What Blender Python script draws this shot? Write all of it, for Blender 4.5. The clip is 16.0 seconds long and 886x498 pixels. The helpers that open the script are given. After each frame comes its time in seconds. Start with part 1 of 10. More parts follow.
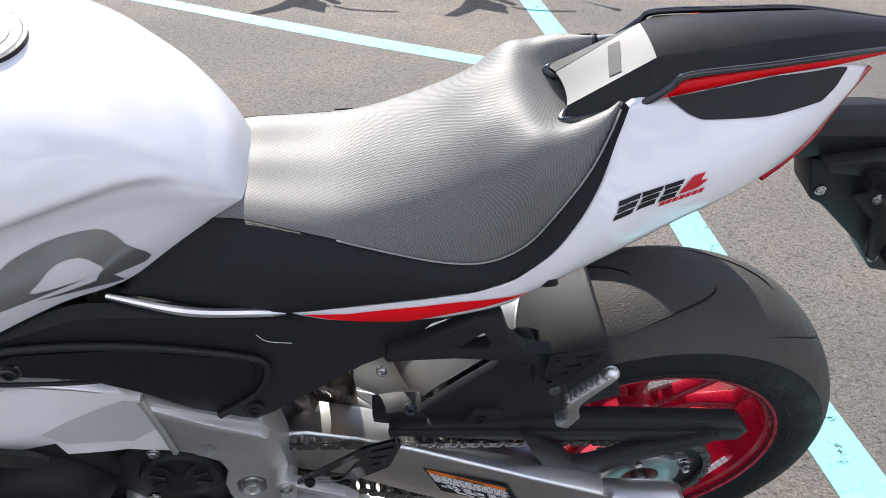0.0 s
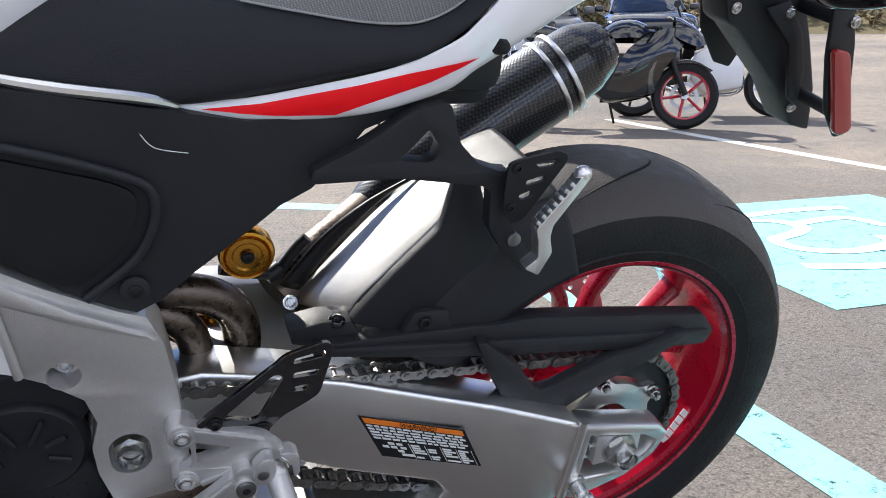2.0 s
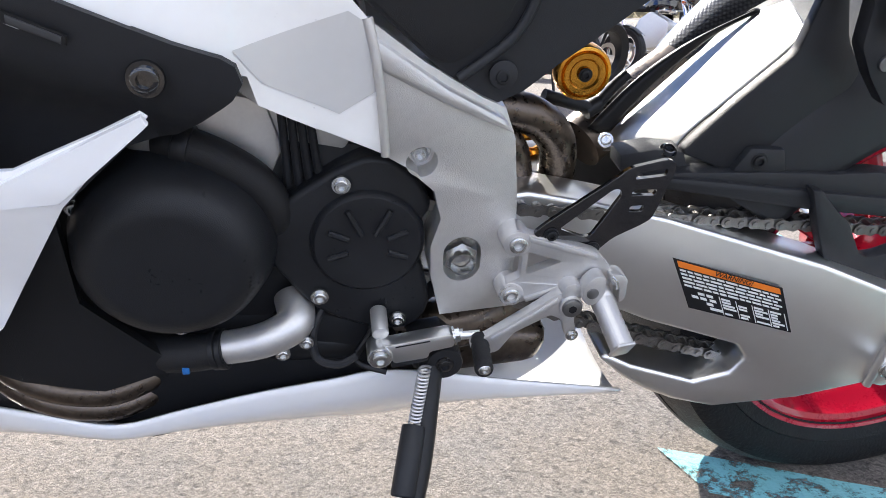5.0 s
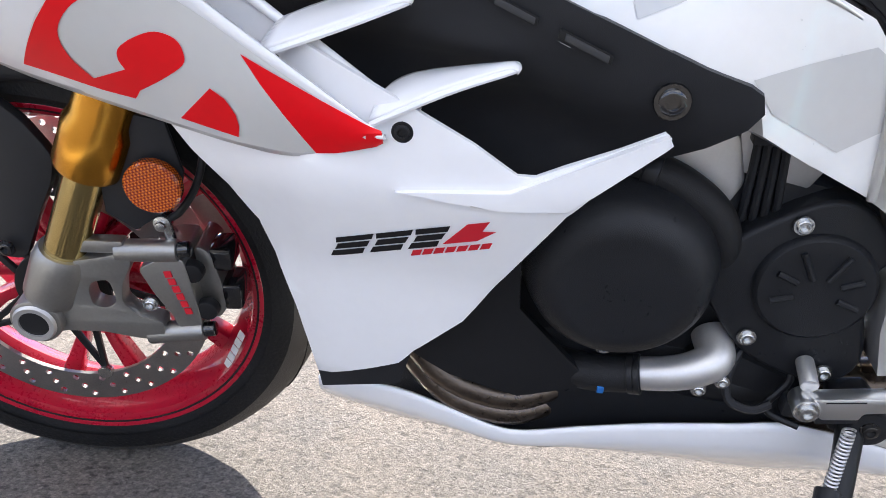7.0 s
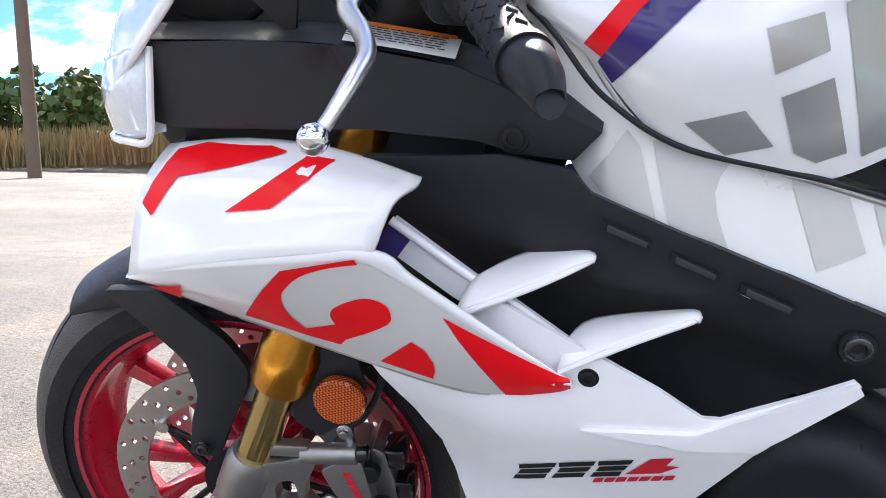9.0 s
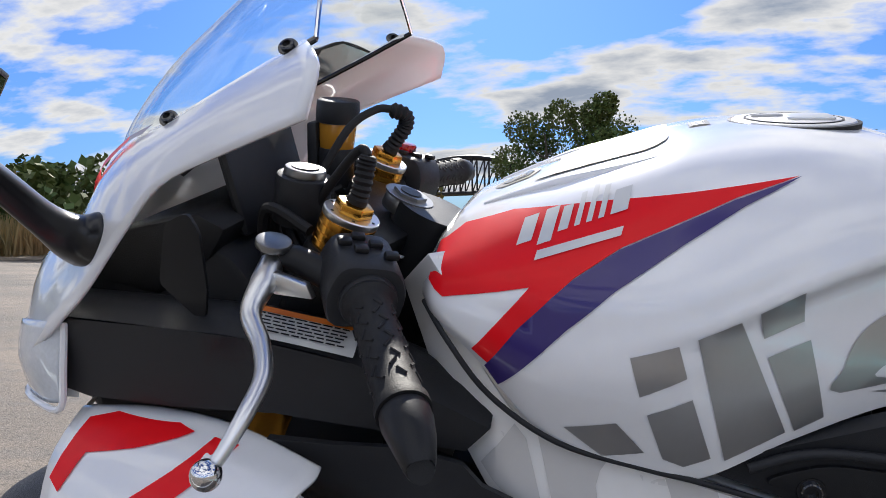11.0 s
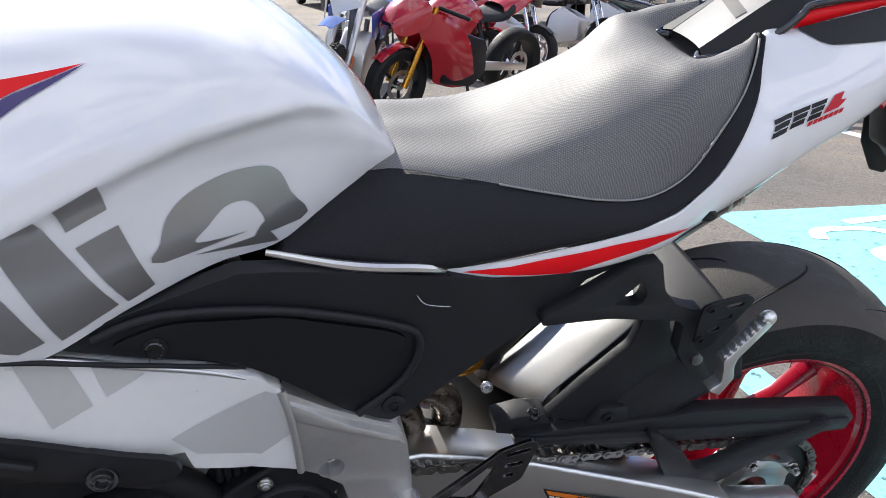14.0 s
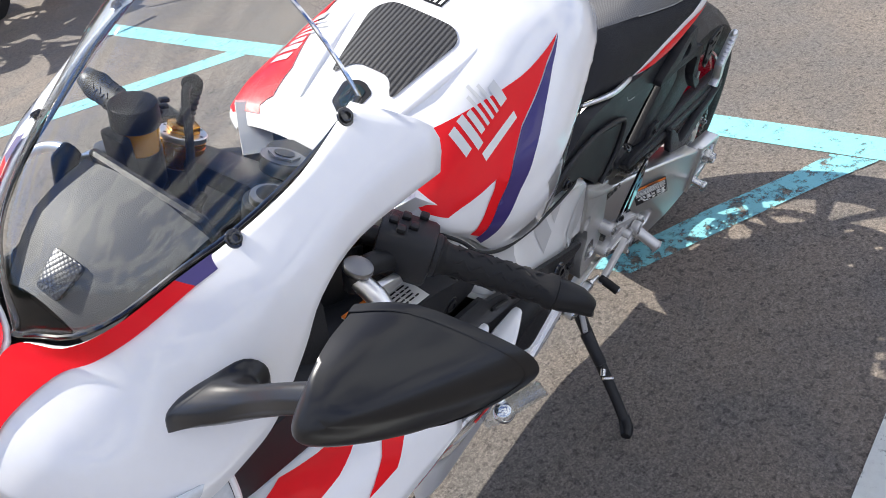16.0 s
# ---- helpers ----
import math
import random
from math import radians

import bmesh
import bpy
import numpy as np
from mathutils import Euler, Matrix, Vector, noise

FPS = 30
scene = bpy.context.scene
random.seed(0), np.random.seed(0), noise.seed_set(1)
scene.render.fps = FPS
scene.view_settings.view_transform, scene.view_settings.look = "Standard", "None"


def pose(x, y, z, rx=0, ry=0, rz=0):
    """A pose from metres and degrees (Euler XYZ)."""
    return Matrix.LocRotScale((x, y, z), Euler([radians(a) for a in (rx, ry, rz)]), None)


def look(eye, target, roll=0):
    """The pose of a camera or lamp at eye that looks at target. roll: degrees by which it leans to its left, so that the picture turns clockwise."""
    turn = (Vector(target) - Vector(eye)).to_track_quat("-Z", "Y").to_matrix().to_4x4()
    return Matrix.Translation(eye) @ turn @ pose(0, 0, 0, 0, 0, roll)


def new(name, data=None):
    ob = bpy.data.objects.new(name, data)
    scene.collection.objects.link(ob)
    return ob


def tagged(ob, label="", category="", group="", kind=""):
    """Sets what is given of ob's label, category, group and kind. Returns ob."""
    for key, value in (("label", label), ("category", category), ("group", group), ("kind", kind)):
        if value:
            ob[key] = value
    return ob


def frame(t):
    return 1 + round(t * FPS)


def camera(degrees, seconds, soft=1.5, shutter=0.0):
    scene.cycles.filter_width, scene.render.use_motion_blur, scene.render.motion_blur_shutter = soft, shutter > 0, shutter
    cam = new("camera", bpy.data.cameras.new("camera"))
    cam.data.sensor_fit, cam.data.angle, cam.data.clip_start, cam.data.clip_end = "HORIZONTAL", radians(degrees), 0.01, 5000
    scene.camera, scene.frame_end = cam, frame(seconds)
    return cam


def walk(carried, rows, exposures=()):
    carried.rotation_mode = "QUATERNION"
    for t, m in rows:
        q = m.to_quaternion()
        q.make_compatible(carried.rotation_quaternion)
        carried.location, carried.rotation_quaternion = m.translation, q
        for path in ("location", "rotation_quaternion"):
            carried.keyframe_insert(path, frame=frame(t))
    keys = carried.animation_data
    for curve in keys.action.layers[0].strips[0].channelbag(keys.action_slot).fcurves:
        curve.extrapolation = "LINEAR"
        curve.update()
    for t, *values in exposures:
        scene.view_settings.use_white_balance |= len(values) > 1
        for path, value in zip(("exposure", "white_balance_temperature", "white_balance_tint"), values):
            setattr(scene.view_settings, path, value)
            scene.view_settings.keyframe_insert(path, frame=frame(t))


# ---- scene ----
cam = camera(59.2, 16.0, 0.9)
# seconds, eye in metres, Euler degrees
PATH = [
    (0.0, -0.386, -0.965, 1.250, 56.29, -0.33, -6.49),
    (0.5, -0.426, -0.991, 1.196, 59.70, 0.95, -15.40),
    (1.0, -0.441, -0.970, 1.090, 64.88, 1.35, -18.82),
    (1.5, -0.456, -0.962, 0.923, 69.77, 1.39, -19.85),
    (2.0, -0.495, -0.976, 0.818, 72.43, 1.46, -20.60),
    (2.5, -0.518, -0.993, 0.756, 72.69, 1.68, -21.62),
    (3.0, -0.521, -0.996, 0.717, 71.99, 1.70, -22.33),
    (3.5, -0.526, -0.992, 0.698, 71.55, 1.65, -21.70),
    (4.0, -0.567, -0.979, 0.684, 71.35, 1.30, -19.53),
    (4.5, -0.617, -0.966, 0.673, 71.21, 0.94, -15.00),
    (5.0, -0.687, -0.950, 0.662, 71.31, 0.62, -9.44),
    (5.2, -0.727, -0.945, 0.654, 71.42, 0.42, -7.06),
    (7.3, -0.903, -0.961, 0.649, 74.86, -1.74, 9.77),
    (7.5, -0.912, -0.966, 0.663, 75.50, -1.51, 10.74),
    (8.0, -0.928, -0.978, 0.696, 77.26, -0.70, 12.79),
    (8.5, -0.938, -0.981, 0.715, 79.23, 0.25, 14.31),
    (9.0, -0.948, -0.986, 0.766, 81.62, 1.15, 15.63),
    (9.2, -0.950, -0.990, 0.801, 82.72, 1.46, 16.21),
    (11.3, -0.874, -0.996, 0.936, 88.11, 0.77, 10.16),
    (11.5, -0.860, -0.992, 0.933, 88.16, 0.39, 7.99),
    (12.0, -0.830, -0.983, 0.923, 87.20, -0.18, 2.87),
    (12.5, -0.788, -0.982, 0.923, 85.21, -0.73, -2.20),
    (13.0, -0.737, -0.979, 0.917, 82.82, -0.40, -6.97),
    (13.3, -0.720, -0.979, 0.918, 81.10, -0.84, -9.73),
    (13.5, -0.684, -0.961, 0.936, 77.70, -0.17, -10.24),
    (14.0, -0.657, -0.993, 1.035, 69.11, 0.89, -15.26),
    (14.5, -0.748, -1.074, 1.277, 58.29, 2.11, -21.56),
    (15.0, -0.942, -1.052, 1.333, 54.43, 5.64, -29.33),
    (15.5, -1.245, -0.982, 1.363, 52.25, 8.67, -38.91),
    (16.0, -1.529, -0.874, 1.383, 50.99, 11.05, -52.86),
]
walk(cam, [(t, pose(x, y, z, a, b, c)) for t, x, y, z, a, b, c in PATH],
     [(0.0, 0.75), (3.0, 1.18), (5.0, 1.55), (8.5, 1.6), (9.5, 1.15), (11.3, 0.36), (13.2, 0.50), (14.0, 0.75), (14.5, 0.6), (16.0, 0.70)])

# ---- sun, sky ----
SUN_DIR = Vector((-0.150, 0.774, 0.616)).normalized()          # towards the sun
sun = new("sun", bpy.data.lights.new("sun", "SUN"))
sun.data.energy, sun.data.angle, sun.data.color = 5.0, radians(0.6), (1.0, 0.95, 0.87)
sun.matrix_world = look(SUN_DIR * 20, (0, 0, 0))

world = bpy.data.worlds.new("sky")
scene.world = world
world.use_nodes = True
wn, wl = world.node_tree.nodes, world.node_tree.links
wn.clear()
w_out = wn.new("ShaderNodeOutputWorld")
w_bg = wn.new("ShaderNodeBackground")
w_sky = wn.new("ShaderNodeTexSky")
w_sky.sky_type, w_sky.sun_disc = "NISHITA", False
w_sky.sun_elevation = math.asin(SUN_DIR.z)
w_sky.sun_rotation = math.atan2(SUN_DIR.x, SUN_DIR.y)
w_tc, w_sep, w_add, w_max = wn.new("ShaderNodeTexCoord"), wn.new("ShaderNodeSeparateXYZ"), wn.new("ShaderNodeMath"), wn.new("ShaderNodeMath")
w_dx, w_dy, w_com = wn.new("ShaderNodeMath"), wn.new("ShaderNodeMath"), wn.new("ShaderNodeCombineXYZ")
w_add.operation, w_max.operation, w_dx.operation, w_dy.operation = "ADD", "MAXIMUM", "DIVIDE", "DIVIDE"
w_add.inputs[1].default_value, w_max.inputs[1].default_value = 0.26, 0.05
w_map = wn.new("ShaderNodeMapping")                       # the cloud deck seen in perspective
w_map.inputs["Location"].default_value = (0.55, 0.28, 0.0)
w_map.inputs["Rotation"].default_value = (0, 0, radians(14))
w_map.inputs["Scale"].default_value = (0.75, 1.15, 1.0)
w_n = wn.new("ShaderNodeTexNoise")
w_n.inputs["Scale"].default_value, w_n.inputs["Detail"].default_value, w_n.inputs["Roughness"].default_value = 2.3, 12.0, 0.55
w_r = wn.new("ShaderNodeValToRGB")
w_r.color_ramp.elements[0].position, w_r.color_ramp.elements[1].position = 0.465, 0.545
w_r2 = wn.new("ShaderNodeValToRGB")                       # thin edges bright, thick hearts grey
w_r2.color_ramp.elements[0].position, w_r2.color_ramp.elements[1].position = 0.54, 0.66
w_r2.color_ramp.elements[0].color, w_r2.color_ramp.elements[1].color = (7.2, 7.2, 7.2, 1), (2.9, 3.4, 4.3, 1)
w_tint = wn.new("ShaderNodeMix")
w_tint.data_type, w_tint.blend_type = "RGBA", "MULTIPLY"
w_tint.inputs[0].default_value = 1.0
w_tint.inputs[7].default_value = (0.165, 0.325, 0.69, 1)
w_mix = wn.new("ShaderNodeMix")
w_mix.data_type = "RGBA"
wl.new(w_tc.outputs["Generated"], w_sep.inputs[0])
wl.new(w_sep.outputs["Z"], w_add.inputs[0])
wl.new(w_add.outputs[0], w_max.inputs[0])
wl.new(w_sep.outputs["X"], w_dx.inputs[0])
wl.new(w_max.outputs[0], w_dx.inputs[1])
wl.new(w_sep.outputs["Y"], w_dy.inputs[0])
wl.new(w_max.outputs[0], w_dy.inputs[1])
wl.new(w_dx.outputs[0], w_com.inputs["X"])
wl.new(w_dy.outputs[0], w_com.inputs["Y"])
wl.new(w_com.outputs[0], w_map.inputs[0])
wl.new(w_map.outputs[0], w_n.inputs["Vector"])
wl.new(w_n.outputs[0], w_r.inputs[0])
wl.new(w_n.outputs[0], w_r2.inputs[0])
wl.new(w_r.outputs[0], w_mix.inputs[0])
wl.new(w_sky.outputs[0], w_tint.inputs[6])
wl.new(w_tint.outputs[2], w_mix.inputs[6])
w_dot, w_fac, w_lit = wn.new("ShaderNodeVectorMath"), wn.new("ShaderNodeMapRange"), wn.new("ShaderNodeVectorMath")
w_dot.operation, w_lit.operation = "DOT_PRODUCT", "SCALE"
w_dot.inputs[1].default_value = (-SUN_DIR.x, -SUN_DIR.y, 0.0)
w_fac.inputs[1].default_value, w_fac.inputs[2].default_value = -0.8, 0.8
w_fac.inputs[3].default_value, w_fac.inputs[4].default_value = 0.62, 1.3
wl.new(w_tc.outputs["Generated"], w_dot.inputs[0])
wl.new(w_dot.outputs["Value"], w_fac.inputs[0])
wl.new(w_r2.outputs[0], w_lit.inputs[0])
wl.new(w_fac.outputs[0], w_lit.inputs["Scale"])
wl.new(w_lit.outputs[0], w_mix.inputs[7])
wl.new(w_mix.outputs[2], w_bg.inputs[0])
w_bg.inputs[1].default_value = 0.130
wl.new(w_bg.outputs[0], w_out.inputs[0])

# ---- materials ----
MATS = {}


def mat(name, color, rough=0.5, metal=0.0, coat=0.0, var=0.06, scale=30.0, bump=0.0, bscale=400.0, spec=0.5, trans=0.0, ior=1.45, aniso=0.0, flake=0.0):
    """A principled material with colour variation at two scales, uneven gloss and fine relief."""
    m = bpy.data.materials.new(name)
    m.use_nodes = True
    nt = m.node_tree
    p = nt.nodes["Principled BSDF"]
    p.inputs["Roughness"].default_value, p.inputs["Metallic"].default_value = rough, metal
    p.inputs["Coat Weight"].default_value, p.inputs["Coat Roughness"].default_value = coat, 0.03
    p.inputs["Specular IOR Level"].default_value, p.inputs["IOR"].default_value = spec, ior
    p.inputs["Transmission Weight"].default_value, p.inputs["Anisotropic"].default_value = trans, aniso
    p.inputs["Base Color"].default_value = (*color, 1)
    tc = nt.nodes.new("ShaderNodeTexCoord")
    if var > 0:
        n1, n2 = nt.nodes.new("ShaderNodeTexNoise"), nt.nodes.new("ShaderNodeTexNoise")
        n1.inputs["Scale"].default_value, n2.inputs["Scale"].default_value = scale, scale * 9
        n1.inputs["Detail"].default_value = 4
        add = nt.nodes.new("ShaderNodeMath")
        add.operation = "ADD"
        nt.links.new(n1.outputs[0], add.inputs[0])
        nt.links.new(n2.outputs[0], add.inputs[1])
        mr = nt.nodes.new("ShaderNodeMapRange")
        mr.inputs[1].default_value, mr.inputs[2].default_value = 0.6, 1.4
        mr.inputs[3].default_value, mr.inputs[4].default_value = 1 - var, 1 + var
        nt.links.new(add.outputs[0], mr.inputs[0])
        hs = nt.nodes.new("ShaderNodeHueSaturation")
        hs.inputs["Color"].default_value = (*color, 1)
        nt.links.new(mr.outputs[0], hs.inputs["Value"])
        nt.links.new(hs.outputs[0], p.inputs["Base Color"])
        rr = nt.nodes.new("ShaderNodeMapRange")
        rr.inputs[1].default_value, rr.inputs[2].default_value = 0.6, 1.4
        rr.inputs[3].default_value, rr.inputs[4].default_value = max(0.0, rough * (1 - 1.6 * var)), min(1.0, rough * (1 + 1.6 * var))
        nt.links.new(add.outputs[0], rr.inputs[0])
        nt.links.new(rr.outputs[0], p.inputs["Roughness"])
        for n in (n1, n2):
            nt.links.new(tc.outputs["Object"], n.inputs["Vector"])
    if bump > 0:
        nb, b = nt.nodes.new("ShaderNodeTexNoise"), nt.nodes.new("ShaderNodeBump")
        nb.inputs["Scale"].default_value, nb.inputs["Detail"].default_value = bscale, 3
        b.inputs["Strength"].default_value, b.inputs["Distance"].default_value = bump, 0.002
        nt.links.new(tc.outputs["Object"], nb.inputs["Vector"])
        nt.links.new(nb.outputs[0], b.inputs["Height"])
        nt.links.new(b.outputs[0], p.inputs["Normal"])
    MATS[name] = m
    return m


white = mat("pearl_white_paint", (0.88, 0.88, 0.89), 0.22, 0.0, 1.0, 0.015, 8, 0.02, 900)
greyd = mat("pale_grey_graphic", (0.68, 0.68, 0.665), 0.3, 0.05, 1.0, 0.02, 8)
silver = mat("silver_graphic", (0.50, 0.50, 0.50), 0.30, 0.8, 0.7, 0.03, 12)
redd = mat("red_graphic", (0.840, 0.0030, 0.0096), 0.40, 0.0, 0.12, 0.03, 10, spec=0.25)
purple = mat("purple_blue_graphic", (0.035, 0.020, 0.15), 0.35, 0.0, 0.4, 0.03, 10)
blackp = mat("black_plastic", (0.0185, 0.0193, 0.0220), 0.42, 0.0, 0.0, 0.12, 14, 0.25, 1600, 0.34)
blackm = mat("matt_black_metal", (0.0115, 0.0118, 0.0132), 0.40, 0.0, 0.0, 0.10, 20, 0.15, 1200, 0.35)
blacks = mat("satin_black_shell", (0.011, 0.011, 0.012), 0.30, 0.0, 0.10, 0.01, 6)
dullst = mat("dull_turned_steel", (0.26, 0.26, 0.26), 0.36, 1.0, 0.0, 0.04, 60)
blackg = mat("gloss_black", (0.008, 0.008, 0.009), 0.12, 0.0, 1.0, 0.05, 20)
enginec = mat("engine_black", (0.014, 0.0148, 0.017), 0.33, 0.0, 0.0, 0.14, 25, 0.3, 1400, 0.32)
alu = mat("brushed_aluminium", (0.80, 0.80, 0.79), 0.32, 1.0, 0.0, 0.02, 6, 0.02, 900)
cast = mat("satin_frame_aluminium", (0.66, 0.65, 0.635), 0.36, 0.85, 0.0, 0.05, 18, 0.35, 1100)
castd = mat("raw_cast_aluminium", (0.60, 0.59, 0.58), 0.38, 0.75, 0.0, 0.05, 40, 0.12, 1500)
forkm = mat("grey_anodised_fork_foot", (0.34, 0.335, 0.32), 0.38, 0.9, 0.0, 0.08, 30, 0.15, 800)
chrome = mat("chrome", (0.75, 0.75, 0.76), 0.10, 1.0, 0.0, 0.03, 20)
steel = mat("zinc_steel", (0.58, 0.58, 0.565), 0.26, 1.0, 0.0, 0.04, 60)
chainm = mat("oiled_chain_steel", (0.24, 0.23, 0.215), 0.38, 0.9, 0.0, 0.25, 90, 0.2, 700)
gold = mat("gold_anodised", (0.66, 0.31, 0.045), 0.24, 1.0, 0.0, 0.06, 40)
goldtube = mat("gold_fork_tube", (0.52, 0.40, 0.17), 0.14, 1.0, 0.0, 0.05, 40)
exhm = mat("heat_tinted_exhaust", (0.13, 0.105, 0.085), 0.33, 0.95, 0.0, 0.35, 16, 0.1, 200)
redrim = mat("red_wheel_paint", (0.42, 0.004, 0.026), 0.28, 0.1, 0.8, 0.05, 25)
rubber = mat("tyre_rubber", (0.012, 0.012, 0.0125), 0.60, 0.0, 0.0, 0.25, 22, 0.5, 260, 0.3)
tread = mat("scrubbed_tyre_tread", (0.066, 0.060, 0.054), 0.62, 0.0, 0.0, 0.30, 45, 0.8, 420)
grooved = mat("tyre_groove", (0.006, 0.006, 0.006), 0.8, 0, 0, 0)
gripr = mat("grip_rubber", (0.013, 0.013, 0.014), 0.58, 0.0, 0.0, 0.10, 30, 0.3, 900, 0.35)
vinyl = mat("black_vinyl", (0.0150, 0.0155, 0.0187), 0.50, 0.0, 0.0, 0.10, 10, 0.5, 1300, 0.3)
redref = mat("red_reflector", (0.34, 0.012, 0.012), 0.2, 0.0, 1.0, 0.15, 300, 0.7, 700)
redgl = mat("red_gloss", (0.40, 0.008, 0.015), 0.12, 0.0, 1.0, 0.03, 20)
inkb = mat("black_ink", (0.010, 0.010, 0.011), 0.42, 0, 0.1, 0, spec=0.35)
inkw = mat("white_ink", (0.75, 0.75, 0.73), 0.4, 0, 0, 0)
inko = mat("orange_ink", (0.80, 0.20, 0.02), 0.4, 0, 0, 0)
inkr = mat("red_ink", (0.60, 0.015, 0.03), 0.4, 0, 0, 0)
stkw = mat("white_sticker", (0.72, 0.72, 0.70), 0.4, 0, 0, 0.02)
discm = mat("steel_disc", (0.44, 0.43, 0.42), 0.33, 1.0, 0.0, 0.12, 60, 0.1, 900)
amber = mat("amber_fluid", (0.45, 0.20, 0.02), 0.1, 0.0, 1.0, 0.05)
bluep = mat("blue_plastic", (0.02, 0.14, 0.42), 0.3, 0.0, 0.3, 0.05)


def glass(name, color, rough=0.0, ior=1.45, tint=0.9):
    m = bpy.data.materials.new(name)
    m.use_nodes = True
    nt = m.node_tree
    nt.nodes.remove(nt.nodes["Principled BSDF"])
    gl, tr, mx, lw = nt.nodes.new("ShaderNodeBsdfGlossy"), nt.nodes.new("ShaderNodeBsdfTransparent"), nt.nodes.new("ShaderNodeMixShader"), nt.nodes.new("ShaderNodeLayerWeight")
    pw, ad = nt.nodes.new("ShaderNodeMath"), nt.nodes.new("ShaderNodeMath")
    pw.operation, ad.operation = "POWER", "MULTIPLY_ADD"
    pw.inputs[1].default_value, ad.inputs[1].default_value, ad.inputs[2].default_value = 5.0, 0.9, ((ior - 1) / (ior + 1)) ** 2 * 2
    lw.inputs["Blend"].default_value = 0.5
    gl.inputs["Roughness"].default_value = rough
    tr.inputs["Color"].default_value = (*color, 1)
    nt.links.new(lw.outputs["Facing"], pw.inputs[0])
    nt.links.new(pw.outputs[0], ad.inputs[0])
    nt.links.new(ad.outputs[0], mx.inputs[0])
    nt.links.new(tr.outputs[0], mx.inputs[1])
    nt.links.new(gl.outputs[0], mx.inputs[2])
    nt.links.new(mx.outputs[0], nt.nodes["Material Output"].inputs["Surface"])
    MATS[name] = m
    return m


screen = glass("clear_screen", (0.93, 0.95, 0.95), 0.02, 1.42)
lens = glass("headlight_lens", (0.9, 0.92, 0.93), 0.02, 1.5)
carglass = mat("dark_car_glass", (0.02, 0.025, 0.03), 0.06, 0.0, 1.0, 0.05)


def weave(name, dark, light, size, rough, metal, coat, depth):
    """Woven or dotted cloth: a checker of fine cells with relief, in object space."""
    m = mat(name, dark, rough, metal, coat, 0.0)
    nt = m.node_tree
    p = nt.nodes["Principled BSDF"]
    tc = nt.nodes.new("ShaderNodeTexCoord")
    v = nt.nodes.new("ShaderNodeTexVoronoi")
    v.inputs["Scale"].default_value, v.inputs["Randomness"].default_value = 1 / size, 0.0
    mp = nt.nodes.new("ShaderNodeMapping")
    mp.inputs["Rotation"].default_value = (0.35, 0.3, radians(45))
    nt.links.new(tc.outputs["Object"], mp.inputs[0])
    nt.links.new(mp.outputs[0], v.inputs["Vector"])
    r = nt.nodes.new("ShaderNodeValToRGB")
    r.color_ramp.elements[0].position, r.color_ramp.elements[1].position = 0.25, 0.62
    r.color_ramp.elements[0].color, r.color_ramp.elements[1].color = (*light, 1), (*dark, 1)
    nt.links.new(v.outputs["Distance"], r.inputs[0])
    nt.links.new(r.outputs[0], p.inputs["Base Color"])
    b = nt.nodes.new("ShaderNodeBump")
    b.invert = True
    b.inputs["Strength"].default_value, b.inputs["Distance"].default_value = depth, 0.002
    nt.links.new(v.outputs["Distance"], b.inputs["Height"])
    nt.links.new(b.outputs[0], p.inputs["Normal"])
    return m


fabric = weave("dotted_seat_fabric", (0.115, 0.113, 0.111), (0.225, 0.220, 0.215), 0.0019, 0.55, 0.0, 0.0, 0.14)
fabric.node_tree.nodes["Voronoi Texture"].inputs["Randomness"].default_value = 0.12
orange = weave("orange_reflector", (0.22, 0.022, 0.004), (0.80, 0.17, 0.015), 0.0026, 0.2, 0.0, 1.0, 0.5)
carbon = weave("carbon_weave", (0.010, 0.010, 0.011), (0.06, 0.06, 0.062), 0.0042, 0.35, 0.2, 0.6, 0.25)

# twill stripes for the tank inlay
ribbed = mat("ribbed_carbon_inlay", (0.018, 0.018, 0.019), 0.5, 0.0, 0.1, 0, spec=0.3)
_nt = ribbed.node_tree
_tc, _w, _r, _b = (_nt.nodes.new(k) for k in ("ShaderNodeTexCoord", "ShaderNodeTexWave", "ShaderNodeValToRGB", "ShaderNodeBump"))
_w.bands_direction = "Y"
_w.inputs["Scale"].default_value, _w.inputs["Distortion"].default_value, _w.inputs["Detail"].default_value = 48, 1.2, 3
_w.inputs["Detail Scale"].default_value = 30
_r.color_ramp.elements[0].color, _r.color_ramp.elements[1].color = (0.012, 0.012, 0.013, 1), (0.085, 0.085, 0.087, 1)
_b.inputs["Strength"].default_value, _b.inputs["Distance"].default_value = 0.35, 0.002
_nt.links.new(_tc.outputs["Object"], _w.inputs["Vector"])
_nt.links.new(_w.outputs[0], _r.inputs[0])
_nt.links.new(_w.outputs[0], _b.inputs["Height"])
_nt.links.new(_r.outputs[0], _nt.nodes["Principled BSDF"].inputs["Base Color"])
_nt.links.new(_b.outputs[0], _nt.nodes["Principled BSDF"].inputs["Normal"])

# ---- mesh helpers ----
from mathutils.bvhtree import BVHTree
from mathutils.geometry import tessellate_polygon

MIRROR = Matrix.Diagonal((1, -1, 1, 1))


def shade(bm, angle=38):
    bm.normal_update()
    for fc in bm.faces:
        fc.smooth = True
    lim = radians(angle)
    for e in bm.edges:
        e.smooth = not (len(e.link_faces) == 2 and e.calc_face_angle(0) > lim)


